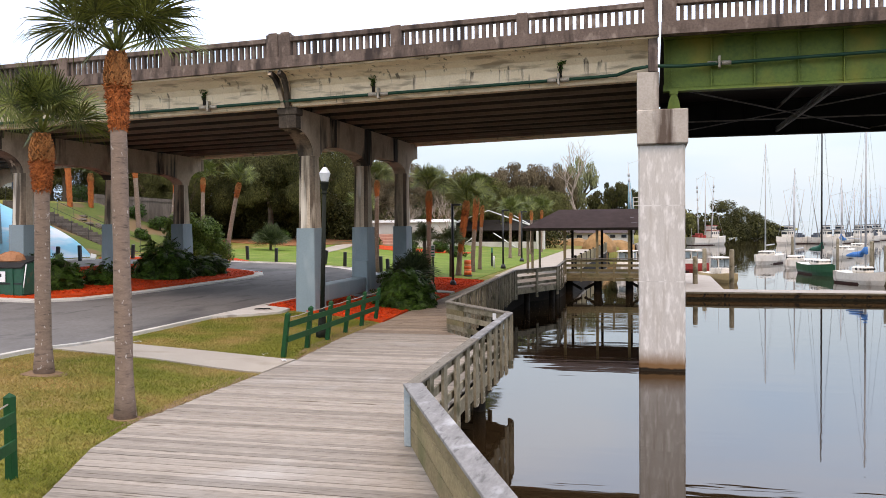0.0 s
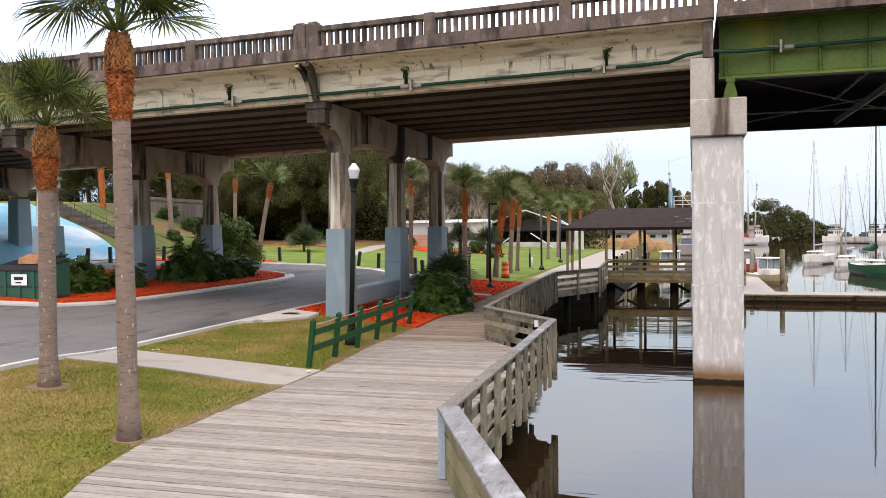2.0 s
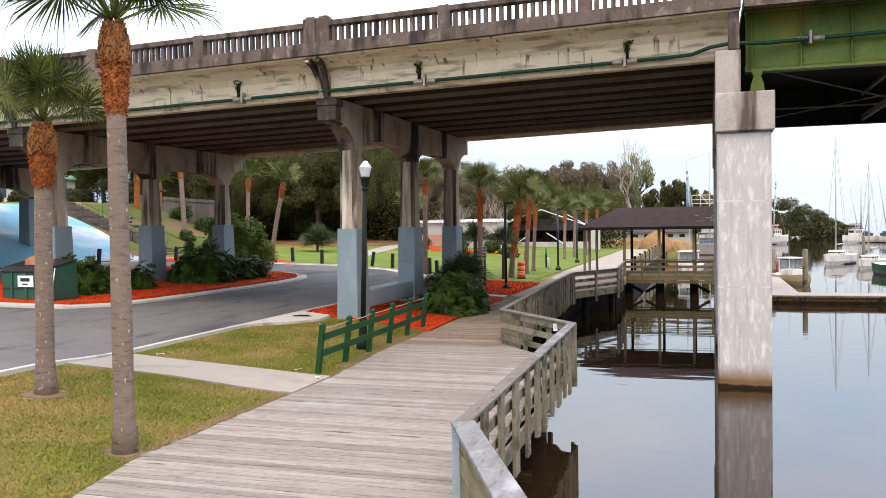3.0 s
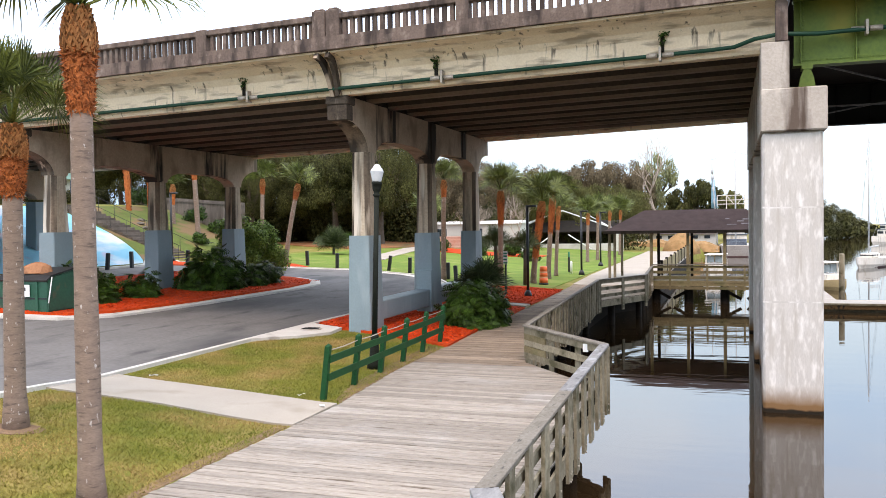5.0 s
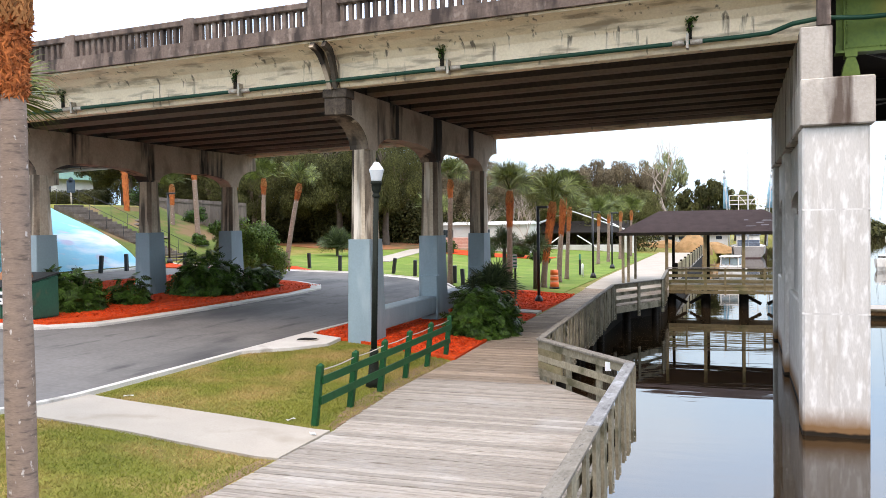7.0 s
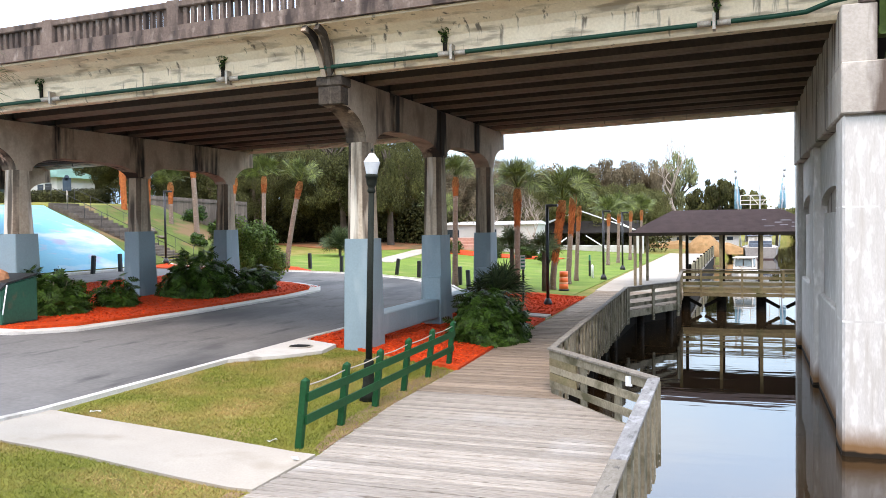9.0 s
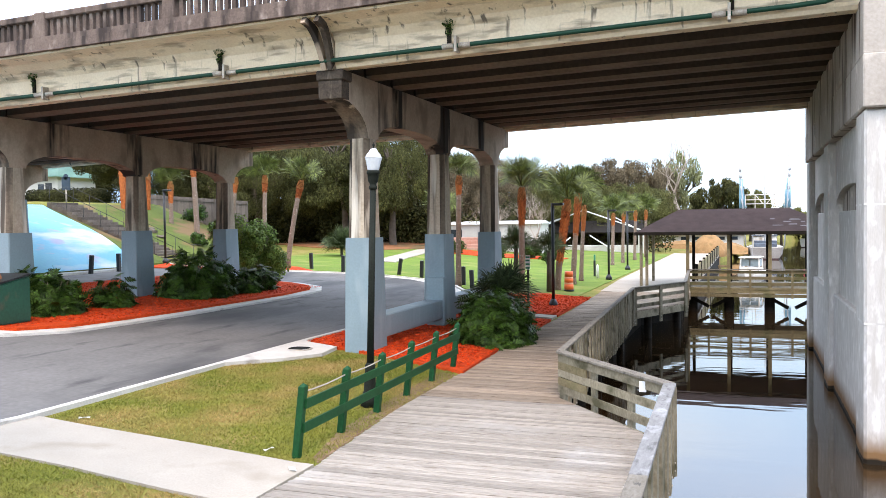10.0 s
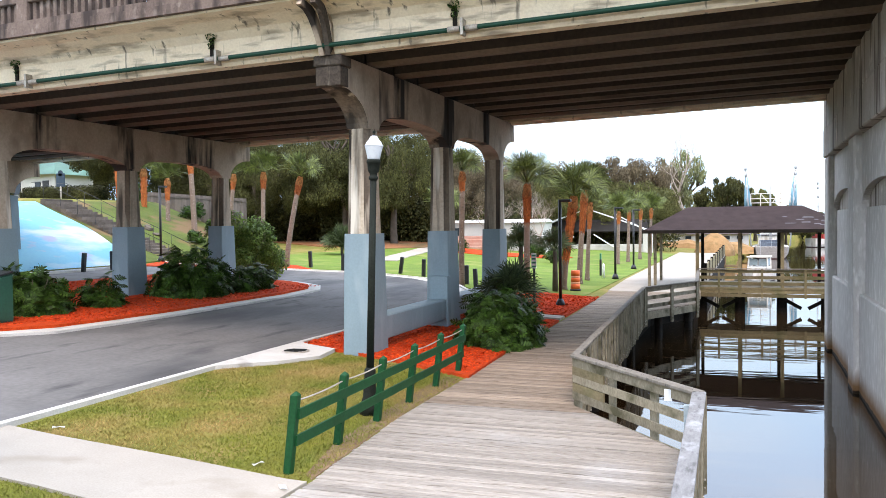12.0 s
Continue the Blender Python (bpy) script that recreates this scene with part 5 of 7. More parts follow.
# low timber wall along the water side of the riverside walk
walkrail = thing("walk_railing", (0, 0, 0), "dark weathered board railing along the riverside walk", "railing")
for k in range(9):
    y = 56.2 + 4.4 * k
    bm = B()
    box(bm, -3.86, -3.78, y, y + 4.3, -0.1, 0.8, 0.01)
    part("board_panel", bm, M["mossy"], walkrail)
    bm = B()
    box(bm, -3.9, -3.74, y - 0.06, y + 0.06, -0.2, 0.9, 0.01)
    part("post", bm, M["darkwood"], walkrail)

# small sign and service posts by the park lawn
sign = thing("sign_post", (-9.4, 39.2, land(-9.4, 39.2)), "small green and white sign on a black post", "sign")
bm = B()
box(bm, -0.04, 0.04, -0.04, 0.04, -0.1, 1.95, 0.005)
part("post", bm, M["black"], sign)
bm = B()
box(bm, -0.10, 0.10, -0.065, -0.045, 1.40, 1.98, 0.004)
plate = part("plate", bm, M["white"], sign, "white sign plate with green bars")
M["signgreen"] = mat("sign_green", (0.02, 0.22, 0.12), 0.5, (0.015, 0.18, 0.10), 3, 20, bump=0.02)
for z in (1.47, 1.62, 1.77, 1.9):
    bm = B()
    box(bm, -0.085, 0.085, -0.071, -0.066, z - 0.04, z + 0.03)
    part("bar", bm, M["signgreen"], plate)
marker = thing("marker_post", (-9.3, 55.2, land(-9.3, 55.2)), "short white marker post on the lawn", "post")
bm = B()
tube(bm, [(0, 0, -0.1), (0, 0, 0.72), (0, 0, 0.8)], [0.07, 0.07, 0.03], 10)
part("shaft", bm, M["white"], marker)
hydrant = thing("service_post", (-9.7, 56.6, land(-9.7, 56.6)), "short black service post with green cap", "post")
bm = B()
box(bm, -0.06, 0.06, -0.06, 0.06, -0.1, 0.95, 0.01)
part("shaft", bm, M["black"], hydrant)
bm = B()
box(bm, -0.05, 0.05, -0.05, 0.05, 0.95, 1.3, 0.01)
part("cap", bm, M["signgreen"], hydrant)
# ---------------------------------------------------------------- plants
def palm_mesh(seed, fronds, leaflets, length, material, broad=0.36, reach_at=(0.38, 0.5), stalk_at=(0.6, 0.85), open_to=135):
    """Fan fronds round a point: bent stalks, each ending in a round pleated fan of narrow blades with drooping tips."""
    g = random.Random(seed)
    verts, faces = [], []
    for i in range(fronds):
        az = 2.4 * i + g.uniform(-0.3, 0.3)
        el = math.radians(88 - 70 * (i / fronds) ** 0.9 + g.uniform(-8, 8))
        d = Vector((math.cos(az) * math.cos(el), math.sin(az) * math.cos(el), math.sin(el)))
        side = Vector((-math.sin(az), math.cos(az), 0))
        stalk = length * g.uniform(*stalk_at)
        p0, p1 = d * 0.05, d * stalk - Vector((0, 0, 0.05 * stalk))
        up = side.cross(d)
        base = len(verts)
        for p, w in ((p0, 0.02), (p1, 0.009)):
            verts += [p - side * w, p + side * w, p - up * w]
        faces += [(base, base + 1, base + 4, base + 3), (base + 1, base + 2, base + 5, base + 4), (base + 2, base, base + 3, base + 5)]
        d2 = (d - Vector((0, 0, 0.1 + 0.45 * math.cos(el)))).normalized()
        up2 = side.cross(d2)
        twist = g.uniform(-1.2, 1.2)
        side2 = (side * math.cos(twist) + up2 * math.sin(twist)).normalized()
        up2 = side2.cross(d2)
        reach = length * g.uniform(*reach_at)
        for k in range(leaflets):
            a = math.radians(-open_to + 2 * open_to * (k + g.uniform(-0.2, 0.2)) / (leaflets - 1))
            r = reach * (0.74 + 0.26 * math.cos(a * 0.6)) * g.uniform(0.85, 1.08)
            ld = (d2 * math.cos(a) + side2 * math.sin(a) - up2 * 0.16 * abs(math.sin(a)) + Vector((0, 0, g.uniform(-0.06, 0.05)))).normalized()
            wd = ld.cross(up2).normalized() * (0.55 * r * 4.7 / leaflets * broad)
            tilt = up2 * (0.35 * wd.length * (1 if k % 2 else -1))
            m1 = p1 + ld * r * 0.5
            m2 = p1 + ld * r * 0.78 - Vector((0, 0, r * 0.04))
            tip = p1 + ld * r * 0.98 - Vector((0, 0, r * g.uniform(0.06, 0.3)))
            b = len(verts)
            verts += [p1, m1 - wd + tilt, m1 + wd - tilt, m2 - wd * 0.5, m2 + wd * 0.5, tip]
            faces += [(b, b + 1, b + 2), (b + 1, b + 3, b + 4, b + 2), (b + 3, b + 5, b + 4)]
    me = bpy.data.meshes.new("crown")
    me.from_pydata([tuple(v) for v in verts], [], faces)
    me.materials.append(material)
    return me


def boot_mesh(seed, n):
    """Shaggy hanging fibre round the upper trunk, of unit height and radius."""
    g = random.Random(seed)
    bm = B()
    tube(bm, [(0, 0, 0), (0, 0, 0.3), (0, 0, 0.8), (0, 0, 1)], [0.6, 0.72, 0.84, 0.7], 12)
    for i in range(n):
        t = (i + g.random()) / n
        az = 2.4 * i + g.uniform(-0.2, 0.2)
        d, s = Vector((math.cos(az), math.sin(az), 0)), Vector((-math.sin(az), math.cos(az), 0))
        rr = 0.64 + 0.2 * t
        wide = 0.065 * g.uniform(0.5, 1.2)
        p = d * rr + Vector((0, 0, t))
        q = d * (rr + g.uniform(0.08, 0.2 + 0.22 * t)) + Vector((0, 0, t + g.uniform(-0.12, 0.10))) + s * g.uniform(-0.3, 0.3)
        vs = [bm.verts.new(p - s * wide), bm.verts.new(p + s * wide), bm.verts.new(p - d * 0.1 + Vector((0, 0, 0.05))), bm.verts.new(q)]
        for f in ((0, 1, 3), (1, 2, 3), (2, 0, 3)):
            bm.faces.new([vs[k] for k in f])
    return data("boot_sleeve", bm, M["boot"])


def base_mesh(seed, n):
    """Split leaf bases crossing one another in V shapes below the crown, of unit height and radius."""
    g = random.Random(seed)
    bm = B()
    tube(bm, [(0, 0, 0), (0, 0, 0.5), (0, 0, 0.8), (0, 0, 1.05)], [0.7, 0.78, 0.6, 0.36], 12)
    for i in range(n):
        t = (i + g.random()) / n
        az = 2.4 * i + g.uniform(-0.1, 0.1)
        d, s = Vector((math.cos(az), math.sin(az), 0)), Vector((-math.sin(az), math.cos(az), 0))
        rr = 0.78 * (1 - 0.42 * t ** 2.2)
        for way in (-1, 1):
            wide = 0.055 * g.uniform(0.6, 1.3)
            p = d * rr + s * way * 0.30 + Vector((0, 0, t * 0.9 - 0.05))
            q = d * (rr + 0.16 - 0.1 * t + 0.1 * t * g.random()) + s * way * 0.02 + Vector((0, 0, t * 0.9 + 0.18 + 0.06 * g.random()))
            vs = [bm.verts.new(p - s * wide * 1.3), bm.verts.new(p + s * wide * 1.3), bm.verts.new(q + s * wide), bm.verts.new(q - s * wide)]
            ws = [bm.verts.new(v.co - d * 0.14) for v in vs]
            bm.faces.new(vs)
            bm.faces.new(ws[::-1])
            for k in range(4):
                bm.faces.new((vs[k], vs[(k + 1) % 4], ws[(k + 1) % 4], ws[k]))
    return data("leaf_base", bm, M["leafbase"])


CROWNS = [palm_mesh(s, 17, 54, 1.0, M["frond"], 0.42, (0.5, 0.62), (0.42, 0.7), 150) for s in (1, 2, 3)]
FARCROWNS = [palm_mesh(s, 30, 28, 1.0, M["parkfrond"], 0.34, (0.42, 0.52), (0.45, 0.8), 145) for s in (4, 5)]
BOOTS = [boot_mesh(s, 900) for s in (1, 2)]
FARBOOTS = [boot_mesh(s, 160) for s in (3, 4)]
BASES = [base_mesh(s, 120) for s in (1, 2)]
FARBASES = [base_mesh(s, 36) for s in (3, 4)]


def palm(x, y, foot, boot0, boot1, r, size, lean=(0, 0), near=False, k=0, fat=False, label="sabal palm with orange-brown boots below a fan-leaf crown"):
    """A palm: foot height, where the boots begin and end, trunk radius, crown size, and how far the head is off the foot."""
    p = thing("palm_tree", (x, y, foot), label, "palm tree", "palms")
    bm = B()
    n = 14
    g = random.Random(int(x * 100 + y))
    pts, rad = [], []
    for i in range(n + 1):
        t = i / n
        z = (boot0 + 0.1 - foot) * t
        f = (z / (boot1 - foot)) ** 1.3
        pts.append((lean[0] * f, lean[1] * f, z - (0.15 if i == 0 else 0)))
        rad.append(r * (1.35 - 0.35 * min(1, t * 9)) * (1 - 0.12 * t) * g.uniform(0.97, 1.03))
    tube(bm, pts, rad, 14)
    part("trunk", bm, M["bark"], p)
    hb = boot1 - boot0
    bf = ((boot0 - foot) / (boot1 - foot)) ** 1.3
    tilt = Vector((lean[0] * (1 - bf), lean[1] * (1 - bf), hb)).to_track_quat("Z", "Y").to_matrix().to_4x4()
    upper = min(0.55, hb * 0.45)
    turn = Matrix.Rotation(0.9 * k, 4, "Z")
    low = Matrix.Translation((lean[0] * bf, lean[1] * bf, boot0 - foot)) @ tilt
    wide = r * (1.42 if fat else 1.3)
    part("boot_sleeve", (BOOTS if near else FARBOOTS)[k % 2], None, p, "shaggy orange-brown fibre", at=low @ turn @ Matrix.Diagonal((wide, wide, hb - upper * 0.9, 1)))
    part("leaf_base", (BASES if near else FARBASES)[k % 2], None, p, "pale crossing leaf bases", at=low @ Matrix.Translation((0, 0, hb - upper)) @ turn @ Matrix.Diagonal((wide * 1.15, wide * 1.15, upper, 1)))
    part("crown", (CROWNS[k % 3] if near and y < 20 else FARCROWNS[k % 2]), None, p, "green fan-leaf crown",
         at=Matrix.Translation((lean[0], lean[1], boot1 - foot + (0.0 if fat else 0.06))) @ Matrix.Rotation(1.7 * k, 4, "Z") @ Matrix.Scale(size * (1.0 if fat else 1.08), 4))
    return p


palm(-7.25, 10.65, land(-7.25, 10.65), 4.8, 6.1, 0.15, 1.75, (-0.08, 0.1), True, 0, True)
palm(-10.5, 12.65, land(-10.5, 12.65), 3.9, 5.05, 0.165, 1.5, (0.0, 0.1), True, 1, True)
palm(-11.0, 44.3, 0.2, 3.2, 5.0, 0.15, 1.5, (0.05, 0), True, 0)
palm(-9.75, 46.3, 0.1, 1.4, 4.5, 0.17, 1.45, (0.5, 0.2), True, 1)
palm(-9.7, 50.0, 0.1, 2.7, 4.9, 0.15, 1.5, (0.3, 0.1), True, 2)
palm(-9.75, 52.5, 0.1, 2.8, 4.3, 0.12, 1.1, (0.2, 0.1), False, 3)
palm(-26.0, 48.6, 0.9, 5.0, 6.0, 0.15, 1.3, (1.0, 0.0), True, 1)
palm(-30.9, 54.0, 1.2, 5.6, 6.7, 0.15, 1.4, (0.15, 0), True, 2)
palm(-33.8, 54.5, 1.3, 5.6, 6.7, 0.15, 1.2, (0.5, 0), False, 2)
palm(-37.2, 55.5, 2.2, 6.8, 8.2, 0.2, 1.3, (-0.3, 0), False, 1)
palm(-39.0, 55.0, 2.6, 5.0, 6.6, 0.17, 1.3, (0, 0), False, 2)
palm(-41.8, 56.0, 3.0, 4.0, 7.4, 0.2, 1.3, (0, 0), False, 0)
palm(-41.8, 53.6, 3.6, 3.9, 8.4, 0.2, 1.3, (-0.2, 0), False, 3)
for i, (px, py, z) in enumerate(((-10.5, 69, 4.0), (-10.3, 73, 4.2), (-10.0, 78, 4.3), (-9.8, 84, 4.4))):
    palm(px, py, 0.1, z - 1.0, z, 0.13, 1.45, (0.1, 0), False, i)
for i, (px, py, z) in enumerate(((-14.3, 44.8, 5.7), (-17.0, 49.5, 4.1))):
    palm(px, py, 0.4, z - (1.0 if i == 0 else 0.4), z, 0.14, 1.15, (0.1, 0), False, i)


def limb_mesh(name, seed, height, spread, levels, material, r0):
    """A trunk that forks again and again into thinner limbs."""
    g = random.Random(seed)
    bm = B()
    ends = []
    def grow(p, d, length, r, level):
        q = p + d * length
        mid = p + d * length * 0.5 + Vector((g.uniform(-1, 1), g.uniform(-1, 1), 0)) * length * 0.06
        tube(bm, [p, mid, q], [r, r * 0.85, r * 0.68], 6 if level < 2 else 4, cap=False)
        ends.append(q)
        if level >= levels:
            return
        for _ in range(g.choice((2, 3, 3)) if level < 3 else 2):
            nd = (d + Vector((g.uniform(-1, 1), g.uniform(-1, 1), g.uniform(-0.15, 0.7))) * spread).normalized()
            grow(q, nd, length * g.uniform(0.62, 0.82), r * 0.66, level + 1)
    grow(Vector((0, 0, -0.2)), Vector((0, 0, 1)), height * 0.3, r0, 0)
    return data(name, bm, material), ends


OAKS = {}


def oak(x, y, h, w, seed, leaves, size, material, dx=0):
    z = ground_z(x, y)
    t = thing("oak_tree", (x, y, z), "spreading dark green live oak", "tree", "trees behind the park")
    me, ends = limb_mesh("trunk", seed, h, 0.75, 3, M["trunk"], h * 0.035)
    part("trunk", me, None, t)
    key = (seed % 4, material.name, leaves)
    if key not in OAKS:
        g = random.Random(seed % 4 + 50)
        blobs = []
        for i in range(85):
            a, rr = g.uniform(0, 6.28), math.sqrt(g.random()) * 0.86
            zz = 0.30 + 0.62 * g.random() * (1 - 0.45 * rr ** 2)
            k = g.uniform(0.07, 0.22)
            blobs.append(((rr * math.cos(a), rr * math.sin(a), zz), (k, k, k * 0.5)))
        OAKS[key] = leaf_cloud("crown", blobs, leaves, size / w, material, seed)
    me = OAKS[key]
    part("crown", me, None, t, at=Matrix.Rotation(1.3 * seed, 4, "Z") @ Matrix.Diagonal((w, w, h, 1)))


M["oak3"] = mat("dull_leaf", (0.10, 0.10, 0.032), 0.8, (0.02, 0.023, 0.009), 0.4, 6, bump=0.0, island=0.5, spec=0.1)
M["oak2"] = mat("pale_leaf", (0.16, 0.155, 0.05), 0.8, (0.05, 0.055, 0.02), 0.4, 6, bump=0.0, island=0.45, spec=0.1)
M["springleaf"] = mat("spring_leaf", (0.24, 0.26, 0.12), 0.8, (0.14, 0.145, 0.075), 0.4, 6, bump=0.0, island=0.45, spec=0.1)
M["brownleaf"] = mat("brown_leaf", (0.185, 0.145, 0.09), 0.8, (0.085, 0.066, 0.04), 0.4, 6, bump=0.0, island=0.45, spec=0.1)
for i, (x, y, h, w) in enumerate(((-40, 84, 13, 7), (-35, 82, 13.5, 6.5), (-36, 76, 11.5, 6), (-50, 76, 11.5, 6.5), (-44, 74, 11, 5.5), (-56, 71, 10, 5.5), (-31.2, 76, 11.0, 5), (-47, 88, 11, 7), (-26, 86, 9.5, 6), (-54, 84, 11, 7), (-20, 98, 9, 6), (-60, 96, 11, 8), (-36, 96, 11, 8), (-24, 106, 9.5, 7), (-14, 104, 8.5, 6), (-78, 96, 11, 7), (-88, 98, 11, 8), (-68, 100, 12, 8), (-100, 96, 11, 8), (-116, 92, 11, 9))):
    oak(x, y, h, w, 10 + i, 70000, 0.105, M["oak2" if y > 93 and x > -40 and i != 12 else "oak3" if i in (1, 2, 6) else "brownleaf" if i in (8, 12) else "oak"])
for i, (x, y, h, w, m) in enumerate(((-26, 130, 12.5, 7, "brownleaf"), (-5.2, 138, 10.2, 4.2, "oak"), (-0.6, 146, 8.8, 3.6, "oak2"), (-34, 132, 11, 8, "oak"), (-42, 130, 11, 9, "oak"), (-20, 134, 13, 6, "brownleaf"), (-12.0, 144, 15.4, 4.4, "springleaf"), (4, 150, 7, 5, "oak2"), (-15.6, 138, 14.2, 5, "brownleaf"))):
    oak(x, y, h, w, 40 + i, 9000 if m == "springleaf" else 24000, 0.19, M[m])

# pale leafless tree behind the pavilion
bare = thing("bare_tree", (-9.4, 122, 0.3), "pale leafless tree with fine branches", "tree")
me, ends = limb_mesh("trunk", 83, 13.6, 0.95, 7, M["bare"], 0.26)
part("trunk", me, None, bare)
for bx, by, bh, bs in ((-20.5, 83, 6.0, 79), (-23.5, 80, 5.2, 81)):
    scrub = thing("bare_tree", (bx, by, 0.5), "pale leafless shrubby tree", "tree")
    me, ends = limb_mesh("trunk", bs, bh, 1.1, 7, M["bare"], 0.07)
    part("trunk", me, None, scrub)
bare2 = thing("bare_tree", (-18, 76, 0.6), "pale leafless shrubby tree", "tree")
me, ends = limb_mesh("trunk", 78, 5.0, 1.2, 7, M["bare"], 0.06)
part("trunk", me, None, bare2)

# far wooded bank
g = random.Random(9)
blobs = []
for i in range(220):
    x = g.uniform(-160, 30)
    y = g.uniform(195, 250)
    h = g.uniform(3, 6.5) * (1.0 - 0.6 * S(5, 30, x))
    blobs.append(((x, y, h * 0.55 - 0.6), (g.uniform(4, 7), 4, h * 0.6)))
# unseen trees added behind the camera to dim light from the low sky
back = [((g.uniform(-170, 170), g.uniform(-130, -75), g.uniform(2, 10)), (g.uniform(5, 9), 5, g.uniform(3, 5))) for _ in range(90)]
tagged(part("rear_woods", leaf_cloud("rear_woods", back, 9000, 2.2, M["oak"], 5), None), "unseen dark trees added behind the camera to block low sky light", "woods", kind="stuff")
tagged(part("far_woods", leaf_cloud("far_woods", blobs, 42000, 0.9, M["oak"], 3), None), "dark tree line along the far river bank", "woods", kind="stuff")
blobs = [((13.5 + 0.9 * i + g.uniform(-1, 1), 172 + 3 * i, (1 - i / 26) * g.uniform(0.2, 9.0) - 0.8), (1.6, 2, g.uniform(0.8, 1.7))) for i in range(24) for _ in range(3)]
tagged(part("bank_bushes", leaf_cloud("bank_bushes", blobs, 30000, 0.32, M["oak"], 4), None), "green bushes on the river bank", "bushes", kind="stuff")


g = random.Random(31)
blobs = []
for i in range(120):
    t = i / 119
    x = -60 + 38 * t + g.uniform(-1.5, 1.5)
    y = 84 - 6 * math.sin(3 * t) + g.uniform(0, 9)
    blobs.append(((x, y, ground_z(x, y) + g.uniform(0.4, 3.0)), (g.uniform(1.8, 3.2), 1.6, g.uniform(1.0, 1.9))))
for i in range(40):
    x = g.uniform(-105, -60)
    y = 91 + g.uniform(0, 8)
    blobs.append(((x, y, ground_z(x, y) + g.uniform(0.3, 3.2)), (g.uniform(1.8, 3.2), 1.6, g.uniform(1.0, 1.9))))
tagged(part("understory", leaf_cloud("understory", blobs, 130000, 0.26, M["oak"], 8), None), "dark evergreen undergrowth below the oaks", "undergrowth", kind="stuff")
blobs = []
for i in range(60):
    x = g.uniform(-30, -9.5)
    y = 95 + g.uniform(0, 8)
    blobs.append(((x, y, g.uniform(0.4, 2.6)), (g.uniform(1.2, 2.2), 1.2, g.uniform(0.8, 1.4))))
tagged(part("stage_hedge", leaf_cloud("stage_hedge", blobs, 15000, 0.26, M["oak"], 12), None), "dark hedge behind the white wall", "hedge", kind="stuff")


def split_leaf(seed, pairs, length):
    """One broad leaf cut into paired pointed lobes along its rib, as lists of corners and faces; its face looks along z."""
    g = random.Random(seed)
    vs, fs = [], []
    def rib(t):
        return Vector((length * t, 0, length * (0.18 * t - 0.34 * t * t)))
    for k in range(pairs):
        t = 0.12 + 0.84 * (k + 0.5) / pairs
        p = rib(t)
        reach = length * 0.46 * math.sin(math.pi * (0.22 + 0.72 * t)) * g.uniform(0.85, 1.12)
        for s in (-1, 1):
            d = Vector((0.55 * t + 0.1, s, -0.22 + g.uniform(-0.12, 0.1))).normalized()
            w = Vector((1, 0, 0)) * length * 0.84 / pairs * 0.44
            b = len(vs)
            vs += [p - w * 0.7, p + d * reach * 0.6 - w, p + d * reach, p + d * reach * 0.55 + w * 1.2, p + w * 0.7]
            fs.append((b, b + 1, b + 2, b + 3, b + 4))
    b = len(vs)
    n = Vector((0, 0.012, 0))
    vs += [rib(0) - n - Vector((0.3 * length, 0, 0.1 * length)), rib(0) + n - Vector((0.3 * length, 0, 0.1 * length)), rib(0.5) + n, rib(0.5) - n]
    fs.append((b, b + 1, b + 2, b + 3))
    return np.array([tuple(v) for v in vs]), fs


def leafy(name, leaves, material, seed, kinds):
    """Joins many leaves: each row is a place, the way its face looks, the way its rib runs, and a size."""
    g = random.Random(seed)
    shapes = [split_leaf(seed * 7 + k, *kinds) for k in range(3)]
    vs, fs, base = [], [], 0
    for place, normal, along, size in leaves:
        v, f = shapes[g.randrange(3)]
        y = normal.cross(along).normalized()
        x = y.cross(normal).normalized()
        m = np.array((x, y, normal.normalized())).T
        vs.append(v @ m.T * size + np.array(place))
        fs += [tuple(i + base for i in q) for q in f]
        base += len(v)
    me = bpy.data.meshes.new(name)
    me.from_pydata(np.concatenate(vs).tolist(), [], fs)
    me.materials.append(material)
    return me


